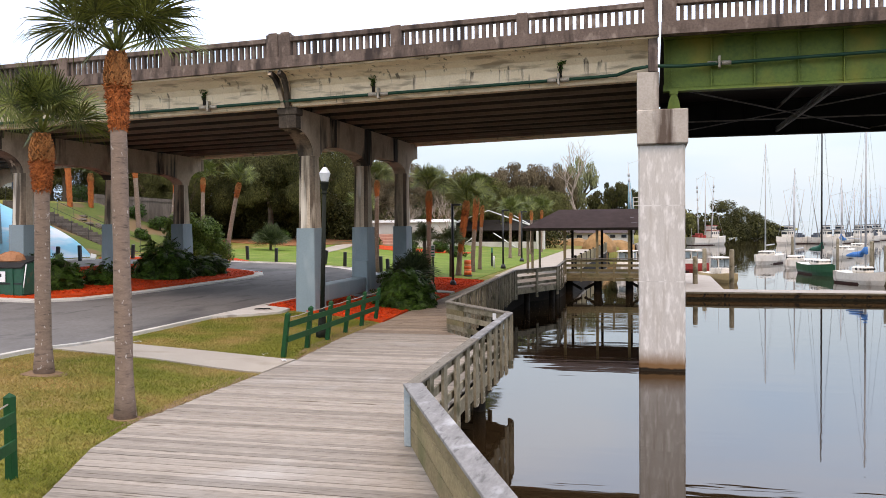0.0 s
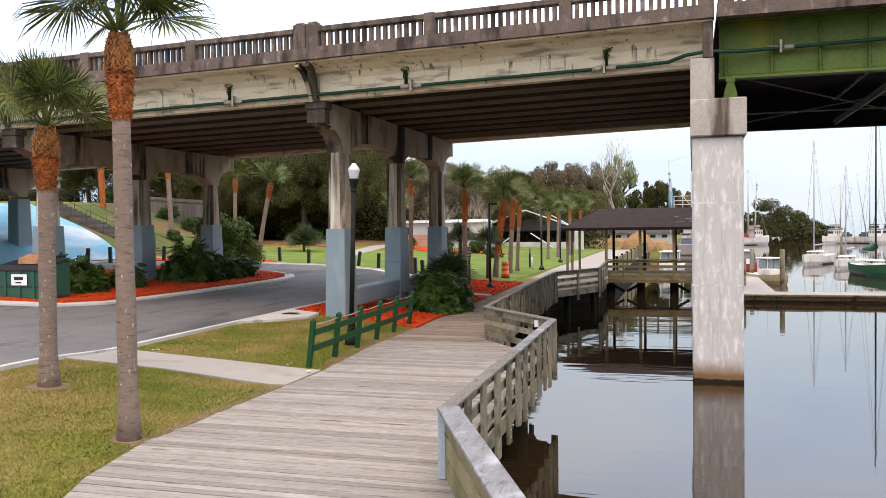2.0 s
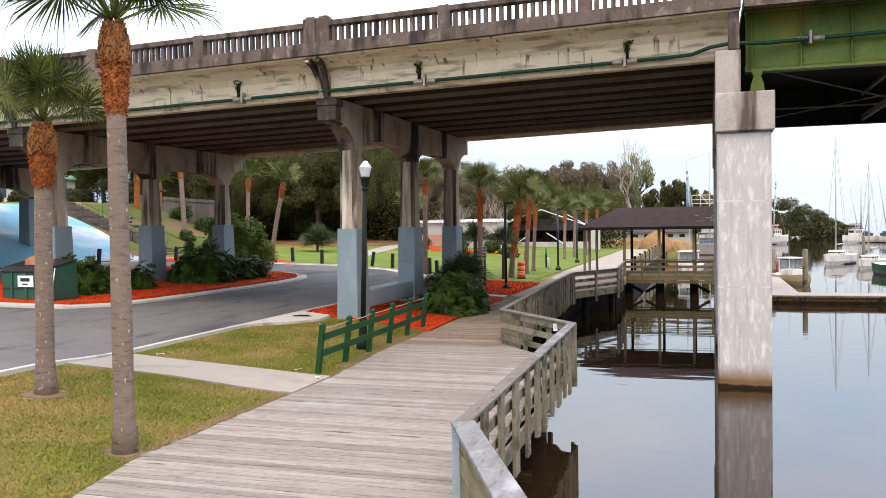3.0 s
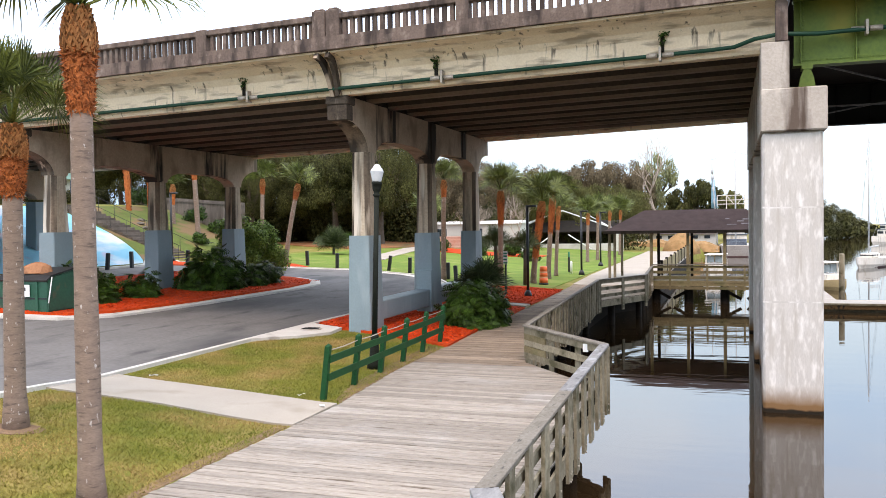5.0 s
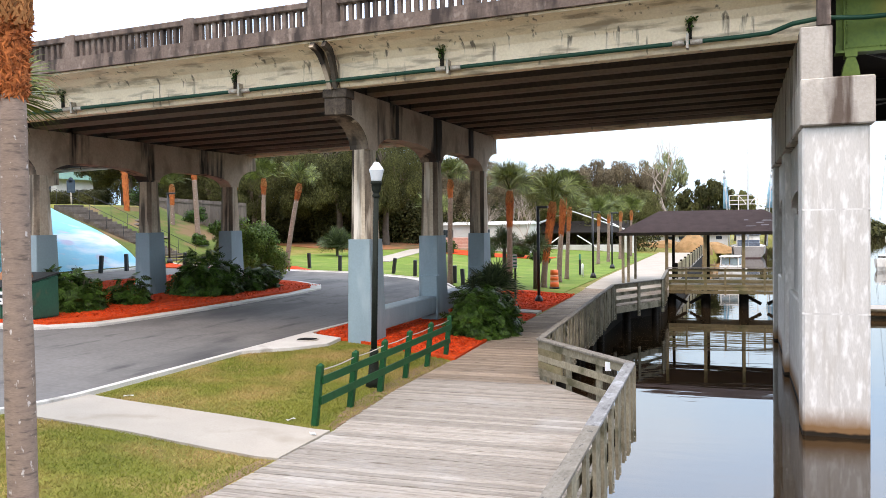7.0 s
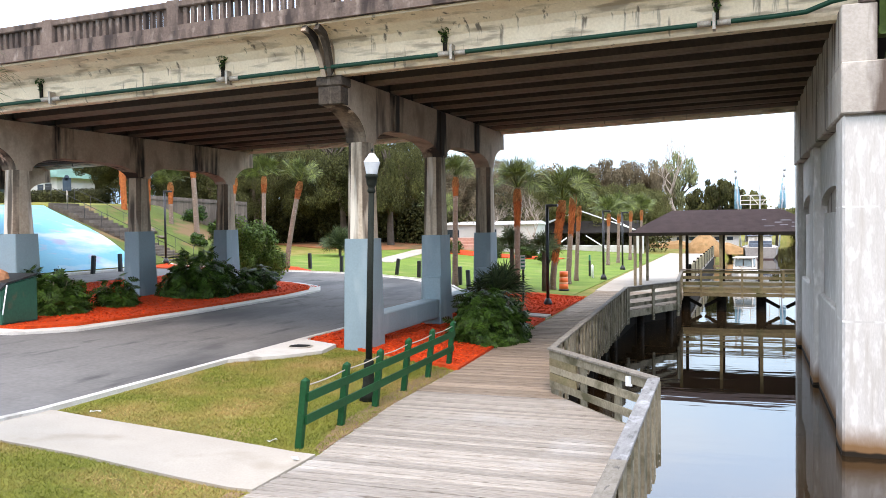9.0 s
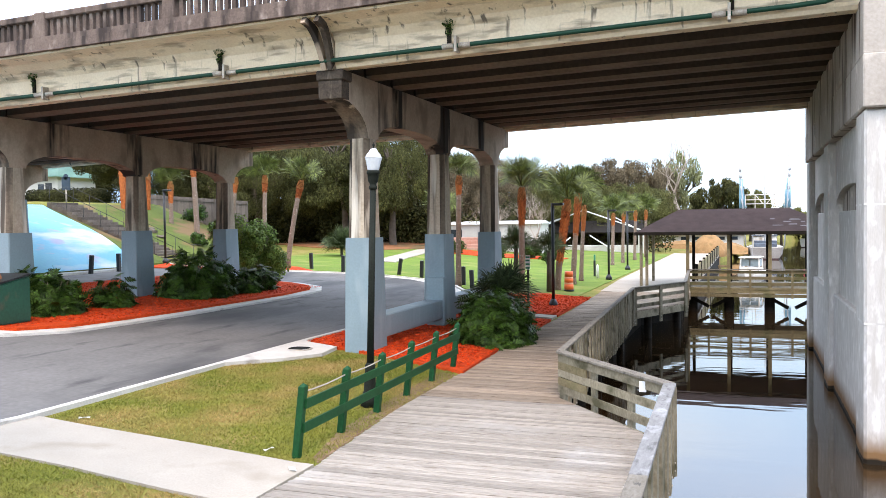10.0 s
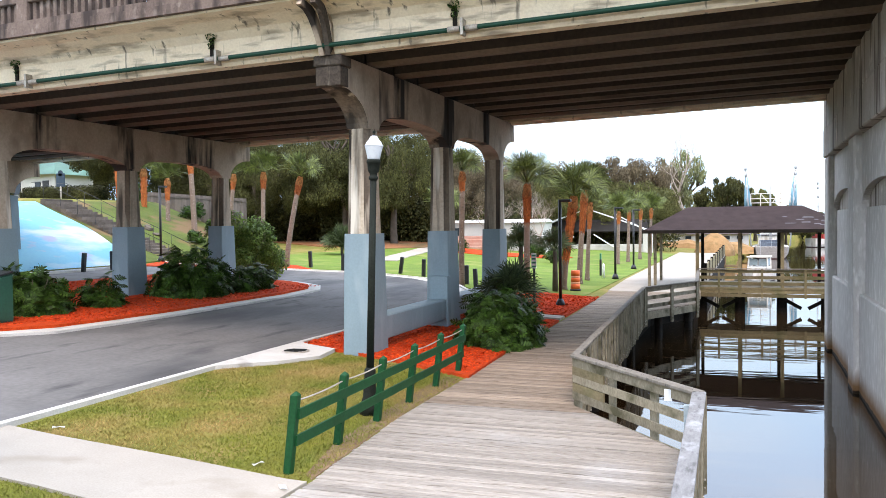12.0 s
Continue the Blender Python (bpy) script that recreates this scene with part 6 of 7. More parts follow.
def shrub(name, x, y, z, rx, ry, h, count, size, seed, label, material="leaf", split=False):
    t = thing(name, (x, y, z), label, "shrub", "shrubs in the beds")
    g = random.Random(seed)
    if split:
        leaves = []
        for i in range(int(count * 1.7)):
            d = Vector((g.gauss(0, 1), g.gauss(0, 1), abs(g.gauss(0, 0.8)) - 0.1)).normalized()
            lump = 0.86 + 0.14 * math.sin(3.1 * d.x + seed) * math.cos(2.7 * d.y + 2 * seed) + 0.1 * math.sin(9 * d.x + 7 * d.y)
            k = lump * (g.uniform(0.8, 1.04) if g.random() < 0.75 else g.uniform(0.45, 0.8))
            place = Vector((rx * d.x * k, ry * d.y * k, max(0.08, h * 0.88 * d.z * k)))
            normal = (Vector((d.x, d.y, d.z + 0.55)) + Vector((g.gauss(0, 1), g.gauss(0, 1), g.gauss(0, 1))) * 0.6).normalized()
            along = Vector((d.x, d.y, -0.35)) + Vector((g.gauss(0, 1), g.gauss(0, 1), g.gauss(0, 0.6))) * 0.55
            leaves.append((place, normal, along, 0.88 * size * g.uniform(0.6, 1.25)))
        part("foliage", leafy("foliage", leaves, M[material], seed, (5, 1.0)), None, t)
    else:
        blobs = []
        for i in range(22):
            a, r = g.uniform(0, 6.28), math.sqrt(g.random()) * 0.75
            zz = h * g.uniform(0.12, 0.8) * (1 - 0.35 * r * r)
            blobs.append(((rx * r * math.cos(a), ry * r * math.sin(a), zz), (rx * 0.3, ry * 0.3, h * 0.2)))
        part("foliage", leaf_cloud("foliage", blobs, count, size, M[material], seed), None, t)
    bm = B()
    for i in range(9):
        a = i * 0.7
        tube(bm, [(0.1 * math.cos(a), 0.1 * math.sin(a), -0.1), (rx * 0.55 * math.cos(a), ry * 0.55 * math.sin(a), h * 0.6)], [0.03, 0.012], 5)
    part("stem", bm, M["trunk"], t)


def spiky(x, y, z, h, n, seed, label):
    """A clump of fan leaves on short stalks."""
    t = thing("palmetto", (x, y, z), label, "shrub", "palmettos")
    me = palm_mesh(seed, n, 22, 1.0, M["palmetto"], 0.3, (0.45, 0.55), (0.35, 0.7), 140)
    part("crown", me, None, t, at=Matrix.Translation((0, 0, h * (0.42 if h < 2.6 else 0.62))) @ Matrix.Scale(h * (0.72 if h < 2.6 else 0.42), 4))
    bm = B()
    tube(bm, [(0, 0, -0.1), (0, 0, h * (0.45 if h < 2.6 else 0.64))], [0.14, 0.1], 8)
    part("stem", bm, M["trunk"], t)


M["round"] = mat("light_shrub_leaf", (0.19, 0.28, 0.055), 0.6, (0.085, 0.145, 0.03), 1, 12, bump=0.0, island=0.4, spec=0.15)
shrub("split_leaf_shrub", -7.9, 29.2, 0.05, 1.15, 1.6, 1.8, 1250, 0.38, 1, "dense dark green split-leaf shrub spilling towards the boardwalk", split=True)
shrub("split_leaf_shrub", -8.5, 31.6, 0.05, 1.0, 1.2, 1.6, 500, 0.38, 2, "dense dark green split-leaf shrub beside a bridge column", split=True)
shrub("split_leaf_shrub", -21.4, 26.3, 0.75, 1.2, 1.2, 1.75, 760, 0.46, 3, "dark green split-leaf shrub in red mulch", split=True)
shrub("split_leaf_shrub", -20.8, 28.5, 0.75, 0.65, 0.7, 1.3, 230, 0.42, 4, "small dark green split-leaf shrub in red mulch", split=True)
shrub("split_leaf_shrub", -20.6, 32.9, 0.75, 1.3, 1.8, 2.1, 950, 0.46, 5, "large dark split-leaf shrub in red mulch", split=True)
shrub("split_leaf_shrub", -20.3, 36.4, 0.75, 0.8, 1.0, 1.3, 280, 0.46, 7, "dark split-leaf shrub with drooping leaves in red mulch", split=True)
shrub("split_leaf_shrub", -20.1, 35.0, 0.75, 0.7, 0.9, 1.1, 220, 0.46, 6, "low dark green split-leaf shrub in red mulch", split=True)
shrub("round_shrub", -23.5, 40.5, 0.8, 2.3, 1.3, 3.4, 26000, 0.11, 7, "tall rounded light green shrub", "round")
for i, (x, y, s) in enumerate(((-36.8, 57.5, 0.9), (-39.5, 58.2, 1.1), (-43.5, 57.0, 1.2), (-35.0, 52.5, 0.7))):
    shrub("bank_shrub", x, y, land(x, y), s, s, s * 1.3, 2200, 0.13, 70 + i, "rounded dark green shrub on the grass bank")
spiky(-8.75, 33.4, 0.1, 1.8, 44, 21, "spiky dark green palmetto beside the shrubs")
spiky(-9.85, 45.0, 0.15, 2.9, 26, 22, "spiky dark green palmetto under the palms")
spiky(-11.5, 45.2, 0.2, 3.1, 26, 23, "spiky dark green palmetto under the palms")
spiky(-29.3, 62.0, 0.6, 2.4, 70, 24, "low fan palm on the park lawn")
for i, (x, y, s) in enumerate(((-20, 70, 1.0), (-17.5, 72, 1.0), (-24, 72, 1.1), (-33, 72, 1.1), (-22, 77, 1.2), (-14.5, 66, 0.9))):
    shrub("park_shrub", x, y, land(x, y), s, s, s * 1.2, 1400, 0.16, 20 + i, "rounded green park shrub on leaf litter")


# ---------------------------------------------------------------- docks and boats
M["dock"] = mat("dock_concrete", (0.42, 0.38, 0.33), 0.85, (0.33, 0.29, 0.25), 1, 20)
M["dockside"] = mat("dock_timber", (0.13, 0.10, 0.06), 0.8, (0.07, 0.055, 0.035), 2, 12)
M["rust"] = mat("rust_brown_paint", (0.20, 0.115, 0.05), 0.8, (0.10, 0.05, 0.02), 4, 20, stain=(0.03, 0.02, 0.015), stain_scale=4, stain_lo=0.58, stain_hi=0.64)
dock = thing("floating_dock", (0, 0, 0), "low pale dock with dark timber side on the river", "dock")
bm = B()
box(bm, 3.1, 60, 46.9, 48.8, -0.84, -0.76, 0.02)
part("walkway", bm, M["dock"], dock)
bm = B()
box(bm, 3.15, 60, 46.86, 46.94, -1.06, -0.85)
part("side_beam", bm, M["rust"], dock, "rust-brown side beam")
bm = B()
box(bm, 3.1, 60, 46.82, 46.88, -0.86, -0.77)
part("edge_board", bm, M["timber"], dock)
bm = B()
box(bm, 3.0, 5.3, 48.82, 64, -0.84, -0.76, 0.02)
part("finger", bm, M["dock"], dock)
bm = B()
box(bm, 3.02, 5.32, 48.85, 64, -1.3, -0.85)
box(bm, 3.1, 60, 46.97, 48.7, -1.5, -0.86)
part("float", bm, M["dockside"], dock)


def pile(x, y, top):
    t = thing("mooring_pile", (x, y, 0), "round weathered mooring pile", "pile", "mooring piles")
    bm = B()
    tube(bm, [(0, 0, -3.5), (0, 0, top - 0.08), (0, 0, top)], [0.16, 0.15, 0.11], 10)
    part("shaft", bm, M["timber"], t)


for x, y, top in ((3.9, 53, 0.95), (5.0, 62.8, 1.15), (6.2, 54.5, 1.35), (16.9, 102, 1.2), (20.6, 96.3, 1.1), (21.2, 84.5, 1.05), (22.0, 87.5, 1.05), (16.25, 59, 1.4)):
    pile(x, y, top)


def boat(x, y, heading, length, beam_w, free, hull, kind, mast=0.0, cover=None, label="", deck="hullwhite", rig=0.0, trim="hullblue"):
    """A boat with a lofted hull, deck, cabin, and spars by its kind."""
    t = thing("boat", pose(x, y, WATER, 0, 0, heading), label, "boat", "moored boats")
    bm = B()
    rings = []
    n = 10
    for i in range(n + 1):
        s = i / n
        wid = beam_w / 2 * (1 - max(0, (s - 0.45) / 0.55) ** 2.2) * (0.82 + 0.18 * min(1, s * 3))
        wid = max(wid, 0.03)
        sheer = free * (1 + 0.35 * (s - 0.4) ** 2 * 2)
        xx = -length / 2 + length * s
        rake = 0.35 * length * 0.12 * s
        prof = [(-1, sheer), (-0.93, sheer * 0.35), (-0.7, -0.15), (0, -0.35), (0.7, -0.15), (0.93, sheer * 0.35), (1, sheer)]
        rings.append([bm.verts.new((xx + (rake if z > 0.3 * sheer else -rake * 0.3), wid * a, z)) for a, z in prof])
    for a, b in zip(rings, rings[1:]):
        for k in range(6):
            bm.faces.new((a[k], a[k + 1], b[k + 1], b[k]))
    bm.faces.new(rings[0])
    bm.faces.new(rings[-1][::-1])
    part("hull", bm, M[hull], t)
    bm = B()
    for i in range(n):
        s0, s1 = i / n, (i + 1) / n
        def edge(s):
            wid = max(beam_w / 2 * (1 - max(0, (s - 0.45) / 0.55) ** 2.2) * (0.82 + 0.18 * min(1, s * 3)), 0.03)
            return -length / 2 + length * s + 0.042 * length * s, wid * 0.97, free * (1 + 0.7 * (s - 0.4) ** 2) - 0.03
        (x0, w0, z0), (x1, w1, z1) = edge(s0), edge(s1)
        bm.faces.new([bm.verts.new(p) for p in ((x0, -w0, z0), (x1, -w1, z1), (x1, w1, z1), (x0, w0, z0))])
    bmesh.ops.remove_doubles(bm, verts=bm.verts, dist=1e-3)
    bmesh.ops.solidify(bm, geom=bm.faces[:], thickness=0.05)
    part("deck", bm, M[deck], t)
    bm = B()
    band = []
    for i in range(n + 1):
        s = i / n
        wid = max(beam_w / 2 * (1 - max(0, (s - 0.45) / 0.55) ** 2.2) * (0.82 + 0.18 * min(1, s * 3)), 0.03)
        low = free * 0.35 * (1 + 0.7 * (s - 0.4) ** 2)
        row = []
        for z in (-0.04, 0.13):
            a = 0.7 + 0.23 * (z + 0.15) / (low + 0.15)
            row += [(-length / 2 + length * s - 0.0126 * length * s - 0.012, side * (wid * a + 0.012), z) for side in (-1, 1)]
        band.append([bm.verts.new(p) for p in row])
    for a, b in zip(band, band[1:]):
        bm.faces.new((a[0], b[0], b[2], a[2]))
        bm.faces.new((a[1], a[3], b[3], b[1]))
    bm.faces.new((band[0][0], band[0][2], band[0][3], band[0][1]))
    bm.faces.new((band[-1][0], band[-1][1], band[-1][3], band[-1][2]))
    part("boot_stripe", bm, M["bootstripe"], t, "dark band along the waterline")
    if kind == "sail":
        bm = B()
        box(bm, -length * 0.12, length * 0.2, -beam_w * 0.28, beam_w * 0.28, free, free + 0.45, 0.1)
        part("cabin", bm, M["hullwhite"], t)
        bm = B()
        for sx in (-0.02, 0.08, 0.15):
            box(bm, length * sx, length * (sx + 0.05), -beam_w * 0.285, beam_w * 0.285, free + 0.2, free + 0.34)
        part("window", bm, M["black"], t)
        bm = B()
        tube(bm, [(length * 0.1, 0, free), (length * 0.1, 0, mast)], [0.075, 0.05], 6)
        part("mast", bm, M["black"] if hull == "hullgreen" else M["spar"], t, "black mast" if hull == "hullgreen" else "")
        bm = B()
        tube(bm, [(length * 0.1, 0, free + 1.0), (-length * 0.33, 0, free + 1.05)], 0.06, 6)
        part("boom", bm, M["spar"], t)
        bm = B()
        for p, q in (((length * 0.1, 0, mast), (length * 0.52, 0, free)), ((length * 0.1, 0, mast), (-length * 0.5, 0, free)), ((length * 0.1, 0, mast * 0.95), (length * 0.1, beam_w / 2, free)), ((length * 0.1, 0, mast * 0.95), (length * 0.1, -beam_w / 2, free))):
            tube(bm, [p, q], 0.006, 4)
        part("rigging", bm, M["darksteel"], t)
        if cover:
            bm = B()
            tube(bm, [(length * 0.11, 0, free + 1.75), (length * 0.08, 0, free + 1.4), (0, 0, free + 1.25), (-length * 0.2, 0, free + 1.2), (-length * 0.33, 0, free + 1.12)], [0.1, 0.24, 0.22, 0.17, 0.08], 8)
            part("sail_cover", bm, M[cover], t)
    elif kind == "motor":
        bm = B()
        for sx in (-0.12, 0.16):
            for sy in (-0.36, 0.36):
                beam(bm, (length * sx, beam_w * sy, free), (length * (sx - 0.02), beam_w * sy * 0.9, free + 1.1), 0.08, 0.08)
        box(bm, -length * 0.2, length * 0.22, -beam_w * 0.38, beam_w * 0.38, free + 1.08, free + 1.18, 0.04)
        box(bm, -length * 0.1, length * 0.2, -beam_w * 0.37, beam_w * 0.37, free, free + 0.4, 0.04)
        part("cabin", bm, M["hullwhite"], t)
        bm = B()
        box(bm, length * 0.13, length * 0.135, -beam_w * 0.31, -beam_w * 0.02, free + 0.5, free + 1.0)
        box(bm, length * 0.13, length * 0.135, beam_w * 0.02, beam_w * 0.31, free + 0.5, free + 1.0)
        for s in (-1, 1):
            box(bm, -length * 0.08, length * 0.1, s * beam_w * 0.34 - 0.01, s * beam_w * 0.34 + 0.01, free + 0.5, free + 1.0)
        part("window", bm, M["paneglass"], t, "pale window panes")
        bm = B()
        for s in (-1, 1):
            tube(bm, [(length * 0.22, s * beam_w * 0.36, free + 0.05), (length * 0.24, s * beam_w * 0.34, free + 0.45), (length * 0.47, s * 0.1, free + 0.6)], 0.018, 5)
        tube(bm, [(-length * 0.05, 0, free + 1.15), (-length * 0.06, 0, free + 3.0)], 0.012, 4)
        tagged(part("bow_rail", bm, M["spar"], t), kind="stuff")
    else:
        bm = B()
        box(bm, length * 0.0, length * 0.26, -beam_w * 0.33, beam_w * 0.33, free, free + 1.3, 0.12)
        box(bm, length * 0.04, length * 0.2, -beam_w * 0.26, beam_w * 0.26, free + 1.25, free + 2.1, 0.1)
        part("wheelhouse", bm, M["hullwhite"], t)
        bm = B()
        for k in range(4):
            x0 = length * (0.045 + 0.04 * k)
            box(bm, x0, x0 + length * 0.025, -beam_w * 0.27, beam_w * 0.27, free + 1.5, free + 1.85)
        part("window", bm, M["glassdark"], t)
        bm = B()
        box(bm, -length * 0.02, length * 0.28, -beam_w * 0.36, beam_w * 0.36, free + 1.28, free + 1.36, 0.02)
        box(bm, length * 0.02, length * 0.22, -beam_w * 0.29, beam_w * 0.29, free + 2.08, free + 2.16, 0.02)
        for k in range(3):
            box(bm, -length * (0.18 + 0.09 * k), -length * (0.14 + 0.09 * k), -beam_w * 0.3, beam_w * 0.3, free, free + 0.5 + 0.3 * (k % 2), 0.03)
        part("trim", bm, M[trim], t, "coloured trim and deck gear")
        bm = B()
        for k in range(4):
            x0 = length * (0.02 + 0.06 * k)
            box(bm, x0, x0 + length * 0.03, -beam_w * 0.335, beam_w * 0.335, free + 0.6, free + 1.0)
        box(bm, length * 0.255, length * 0.262, -beam_w * 0.25, beam_w * 0.25, free + 0.6, free + 1.0)
        box(bm, length * 0.198, length * 0.204, -beam_w * 0.22, beam_w * 0.22, free + 1.5, free + 1.85)
        part("porthole", bm, M["glassdark"], t)
        bm = B()
        tube(bm, [(-length * 0.06, 0, free), (-length * 0.06, 0, mast)], [0.14, 0.07], 6)
        for s in (-1, 1):
            foot, head = (0.5, mast * 0.22) if not rig else (rig * 0.75, rig)
            tube(bm, [(-length * 0.08, s * foot, free), (-length * 0.06, s * head, mast * 0.92)], [0.09, 0.05], 5)
            tube(bm, [(-length * 0.06, 0, mast * 0.97), (-length * 0.06, s * head, mast * 0.9)], 0.02, 4)
            if rig:
                tube(bm, [(-length * 0.06, s * foot, free + 1.5), (-length * 0.06, s * (foot + head) / 2, mast * 0.4)], 0.07, 5)
                for zz in (0.55, 0.68, 0.8, 0.86):
                    tube(bm, [(-length * 0.06, s * (foot + (head - foot) * zz), mast * zz * 0.92 - 0.25), (-length * 0.06, s * (foot + (head - foot) * zz), mast * zz * 0.92 + 0.25)], 0.16, 5)
        for q in ((length * 0.5, 0, free), (-length * 0.5, 0, free)):
            tube(bm, [(-length * 0.06, 0, mast), q], 0.02, 4)
        part("outrigger", bm, M["spar"], t)
    return t


M["hullwhite"] = mat("weathered_white_hull", (0.74, 0.69, 0.61), 0.45, (0.62, 0.57, 0.49), 0.8, 8, 0.6, 0.04, stain=(0.42, 0.34, 0.26), stain_scale=1.6, stain_stretch=(1, 1, 0.35), stain_lo=0.58, stain_hi=0.72)
M["paneglass"] = mat("pale_glass", (0.30, 0.36, 0.36), 0.1, (0.2, 0.25, 0.26), 1, 5, bump=0)
M["hullgrey"] = mat("grey_hull", (0.30, 0.27, 0.24), 0.6, (0.2, 0.17, 0.15), 0.8, 8, bump=0.02)
M["hullblue"] = mat("blue_grey_trim", (0.10, 0.13, 0.16), 0.6, (0.05, 0.06, 0.08), 1, 8, bump=0.02)
M["bootstripe"] = mat("boot_stripe", (0.075, 0.03, 0.026), 0.6)
M["spar"] = mat("spar_metal", (0.52, 0.53, 0.53), 0.5, (0.36, 0.37, 0.37), 2, 10)
M["hullgreen"] = mat("green_hull", (0.01, 0.10, 0.045), 0.35, (0.008, 0.07, 0.03), 0.5, 8, bump=0.02)
M["hulltan"] = mat("tan_hull", (0.50, 0.38, 0.20), 0.4, (0.42, 0.31, 0.16), 0.5, 8, bump=0.02)
M["hullred"] = mat("red_hull", (0.45, 0.05, 0.04), 0.5, (0.35, 0.04, 0.03), 0.5, 8, bump=0.02)
M["canvasgreen"] = mat("green_canvas", (0.015, 0.12, 0.08), 0.8, (0.01, 0.08, 0.05), 2, 12)
M["canvasblue"] = mat("blue_canvas", (0.04, 0.22, 0.50), 0.8, (0.03, 0.15, 0.38), 2, 12)
M["glassdark"] = mat("dark_glass", (0.03, 0.04, 0.05), 0.1, (0.02, 0.03, 0.04), 1, 5, bump=0)
boat(6.0, 61.3, -58, 3.6, 1.55, 0.6, "hulltan", "motor", label="small tan motorboat with white cabin at the dock")
boat(4.7, 73.6, -60, 4.6, 1.9, 0.7, "hullred", "motor", label="small red and white motorboat")
boat(12.4, 87.4, -118, 5.6, 2.0, 0.85, "hullwhite", "sail", 12.0, None, "white sailboat with pale mast")
boat(14.0, 80.2, -118, 5.2, 1.9, 0.7, "hullwhite", "sail", 9.0, None, "white sailboat with bare boom")
boat(14.1, 70.2, -78, 5.4, 1.9, 0.8, "hullgreen", "sail", 14.5, "canvasgreen", "green-hulled sailboat with green sail cover")
boat(14.95, 60.0, -60, 3.9, 1.5, 0.75, "hullwhite", "sail", 12.5, "canvasblue", "white sailboat with blue sail cover")
boat(10.6, 154, 38, 7.6, 2.9, 1.3, "hullwhite", "trawler", 13, label="white shrimp trawler with red trim and raised outriggers", trim="hullred", rig=2.2)
for k, (bx, by, hd, ms) in enumerate(((25.4, 159.4, -140, 10.5), (30.4, 158.6, -55, 13), (34.1, 162, -128, 9.5), (37.2, 165.3, -58, 10), (41, 172, -125, 9), (45, 182, -130, 11), (50, 186, -56, 10), (57, 192, -126, 11), (64, 200, -56, 10))):
    boat(bx, by, hd, 5.8 if k else 7.2, 2.2, 1.15, "hullwhite", "trawler", ms, label="white shrimp trawler with raised outriggers")
trawler = boat(0.9, 116, 90, 14, 4.2, 1.3, "hullgrey", "trawler", 13.5, label="white shrimp trawler with blue nets and raised outriggers", rig=2.9)
M["netblue"] = mat("pale_blue_net", (0.22, 0.42, 0.50), 0.8, (0.14, 0.30, 0.38), 3, 14)
g = random.Random(23)
for side in (-1, 1):
    bm = B()
    for k in range(14):
        ya, yb = 2.5 + g.uniform(-0.42, 0.42), 2.68 + g.uniform(-0.2, 0.2)
        tube(bm, [(-0.84 + g.uniform(-0.3, 0.3), side * ya, 6.0), (-0.84, side * (ya * 0.6 + yb * 0.4), 7.4), (-0.84, side * yb, 8.6 + g.uniform(0, 1.2))], [0.07, 0.06, 0.03], 5)
    part("net", bm, M["netblue"], trawler, "pale blue hanging net")
bm = B()
for z in (6.5, 7.0, 7.6):
    beam(bm, (-0.84, -2.2, z), (-0.84, 2.2, z), 0.09, 0.09)
for y in (-2.2, -1.1, 0.0, 1.1, 2.2):
    beam(bm, (-0.84, y, 3.2), (-0.84, y, 7.6), 0.09, 0.09)
for side in (-1, 1):
    beam(bm, (-0.84, side * 0.2, 6.5), (-0.84, side * 1.1, 7.6), 0.08, 0.08)
part("gantry", bm, M["hullwhite"], trawler, "white welded gantry")
boat(-0.8, 72, -100, 5, 1.9, 0.7, "hullwhite", "motor", label="white motorboat behind the pavilion")
for k, (bx, by, ms, cv) in enumerate(((22, 101, 9, "canvasblue"), (26, 112, 10, None), (33, 118, 11, None))):
    boat(bx, by, (-112, -68, -75)[k], 6, 2.0, 0.9, "hullwhite", "sail", ms, cv, "white sailboat with tall mast" if not cv else "white sailboat with covered sail")

# ---------------------------------------------------------------- buildings and street things
M["greenroof"] = mat("green_metal_roof", (0.15, 0.33, 0.24), 0.5, (0.12, 0.27, 0.20), 0.6, 6, bump=0.05)
M["stucco"] = mat("white_stucco", (0.58, 0.555, 0.51), 0.85, (0.48, 0.455, 0.41), 0.5, 14, stain=(0.38, 0.35, 0.30), stain_scale=0.8, stain_lo=0.58, stain_hi=0.75)
house = thing("house", (-77.4, 82.9, 6.4), "white house with green metal hipped roof on the bank", "house")
bm = B()
box(bm, -3.7, 3.7, -2.9, 2.9, -1.2, 2.9)
part("wall", bm, M["stucco"], house)
bm = B()
e = [bm.verts.new(p) for p in ((-4.5, -3.7, 2.85), (4.5, -3.7, 2.85), (4.5, 3.7, 2.85), (-4.5, 3.7, 2.85))]
a, b = bm.verts.new((-1.0, 0, 4.7)), bm.verts.new((1.0, 0, 4.7))
for f in ((e[0], e[1], b, a), (e[1], e[2], b), (e[2], e[3], a, b), (e[3], e[0], a)):
    bm.faces.new(f)
bmesh.ops.solidify(bm, geom=bm.faces[:], thickness=0.12)
part("roof", bm, M["greenroof"], house, "green metal hipped roof")
for nm, x0, x1, z0, z1, m in (("door", 2.0, 2.9, 0.0, 2.2, "black"), ("window", 0.9, 1.7, 0.5, 2.1, "glassdark"), ("window", -2.6, -1.2, 0.7, 2.1, "glassdark")):
    bm = B()
    box(bm, x0, x1, -2.96, -2.88, z0, z1)
    part(nm, bm, M[m], house)
hedge = thing("hedge", (-66, 74, 5.8), "clipped dark green hedge on the bank", "hedge")
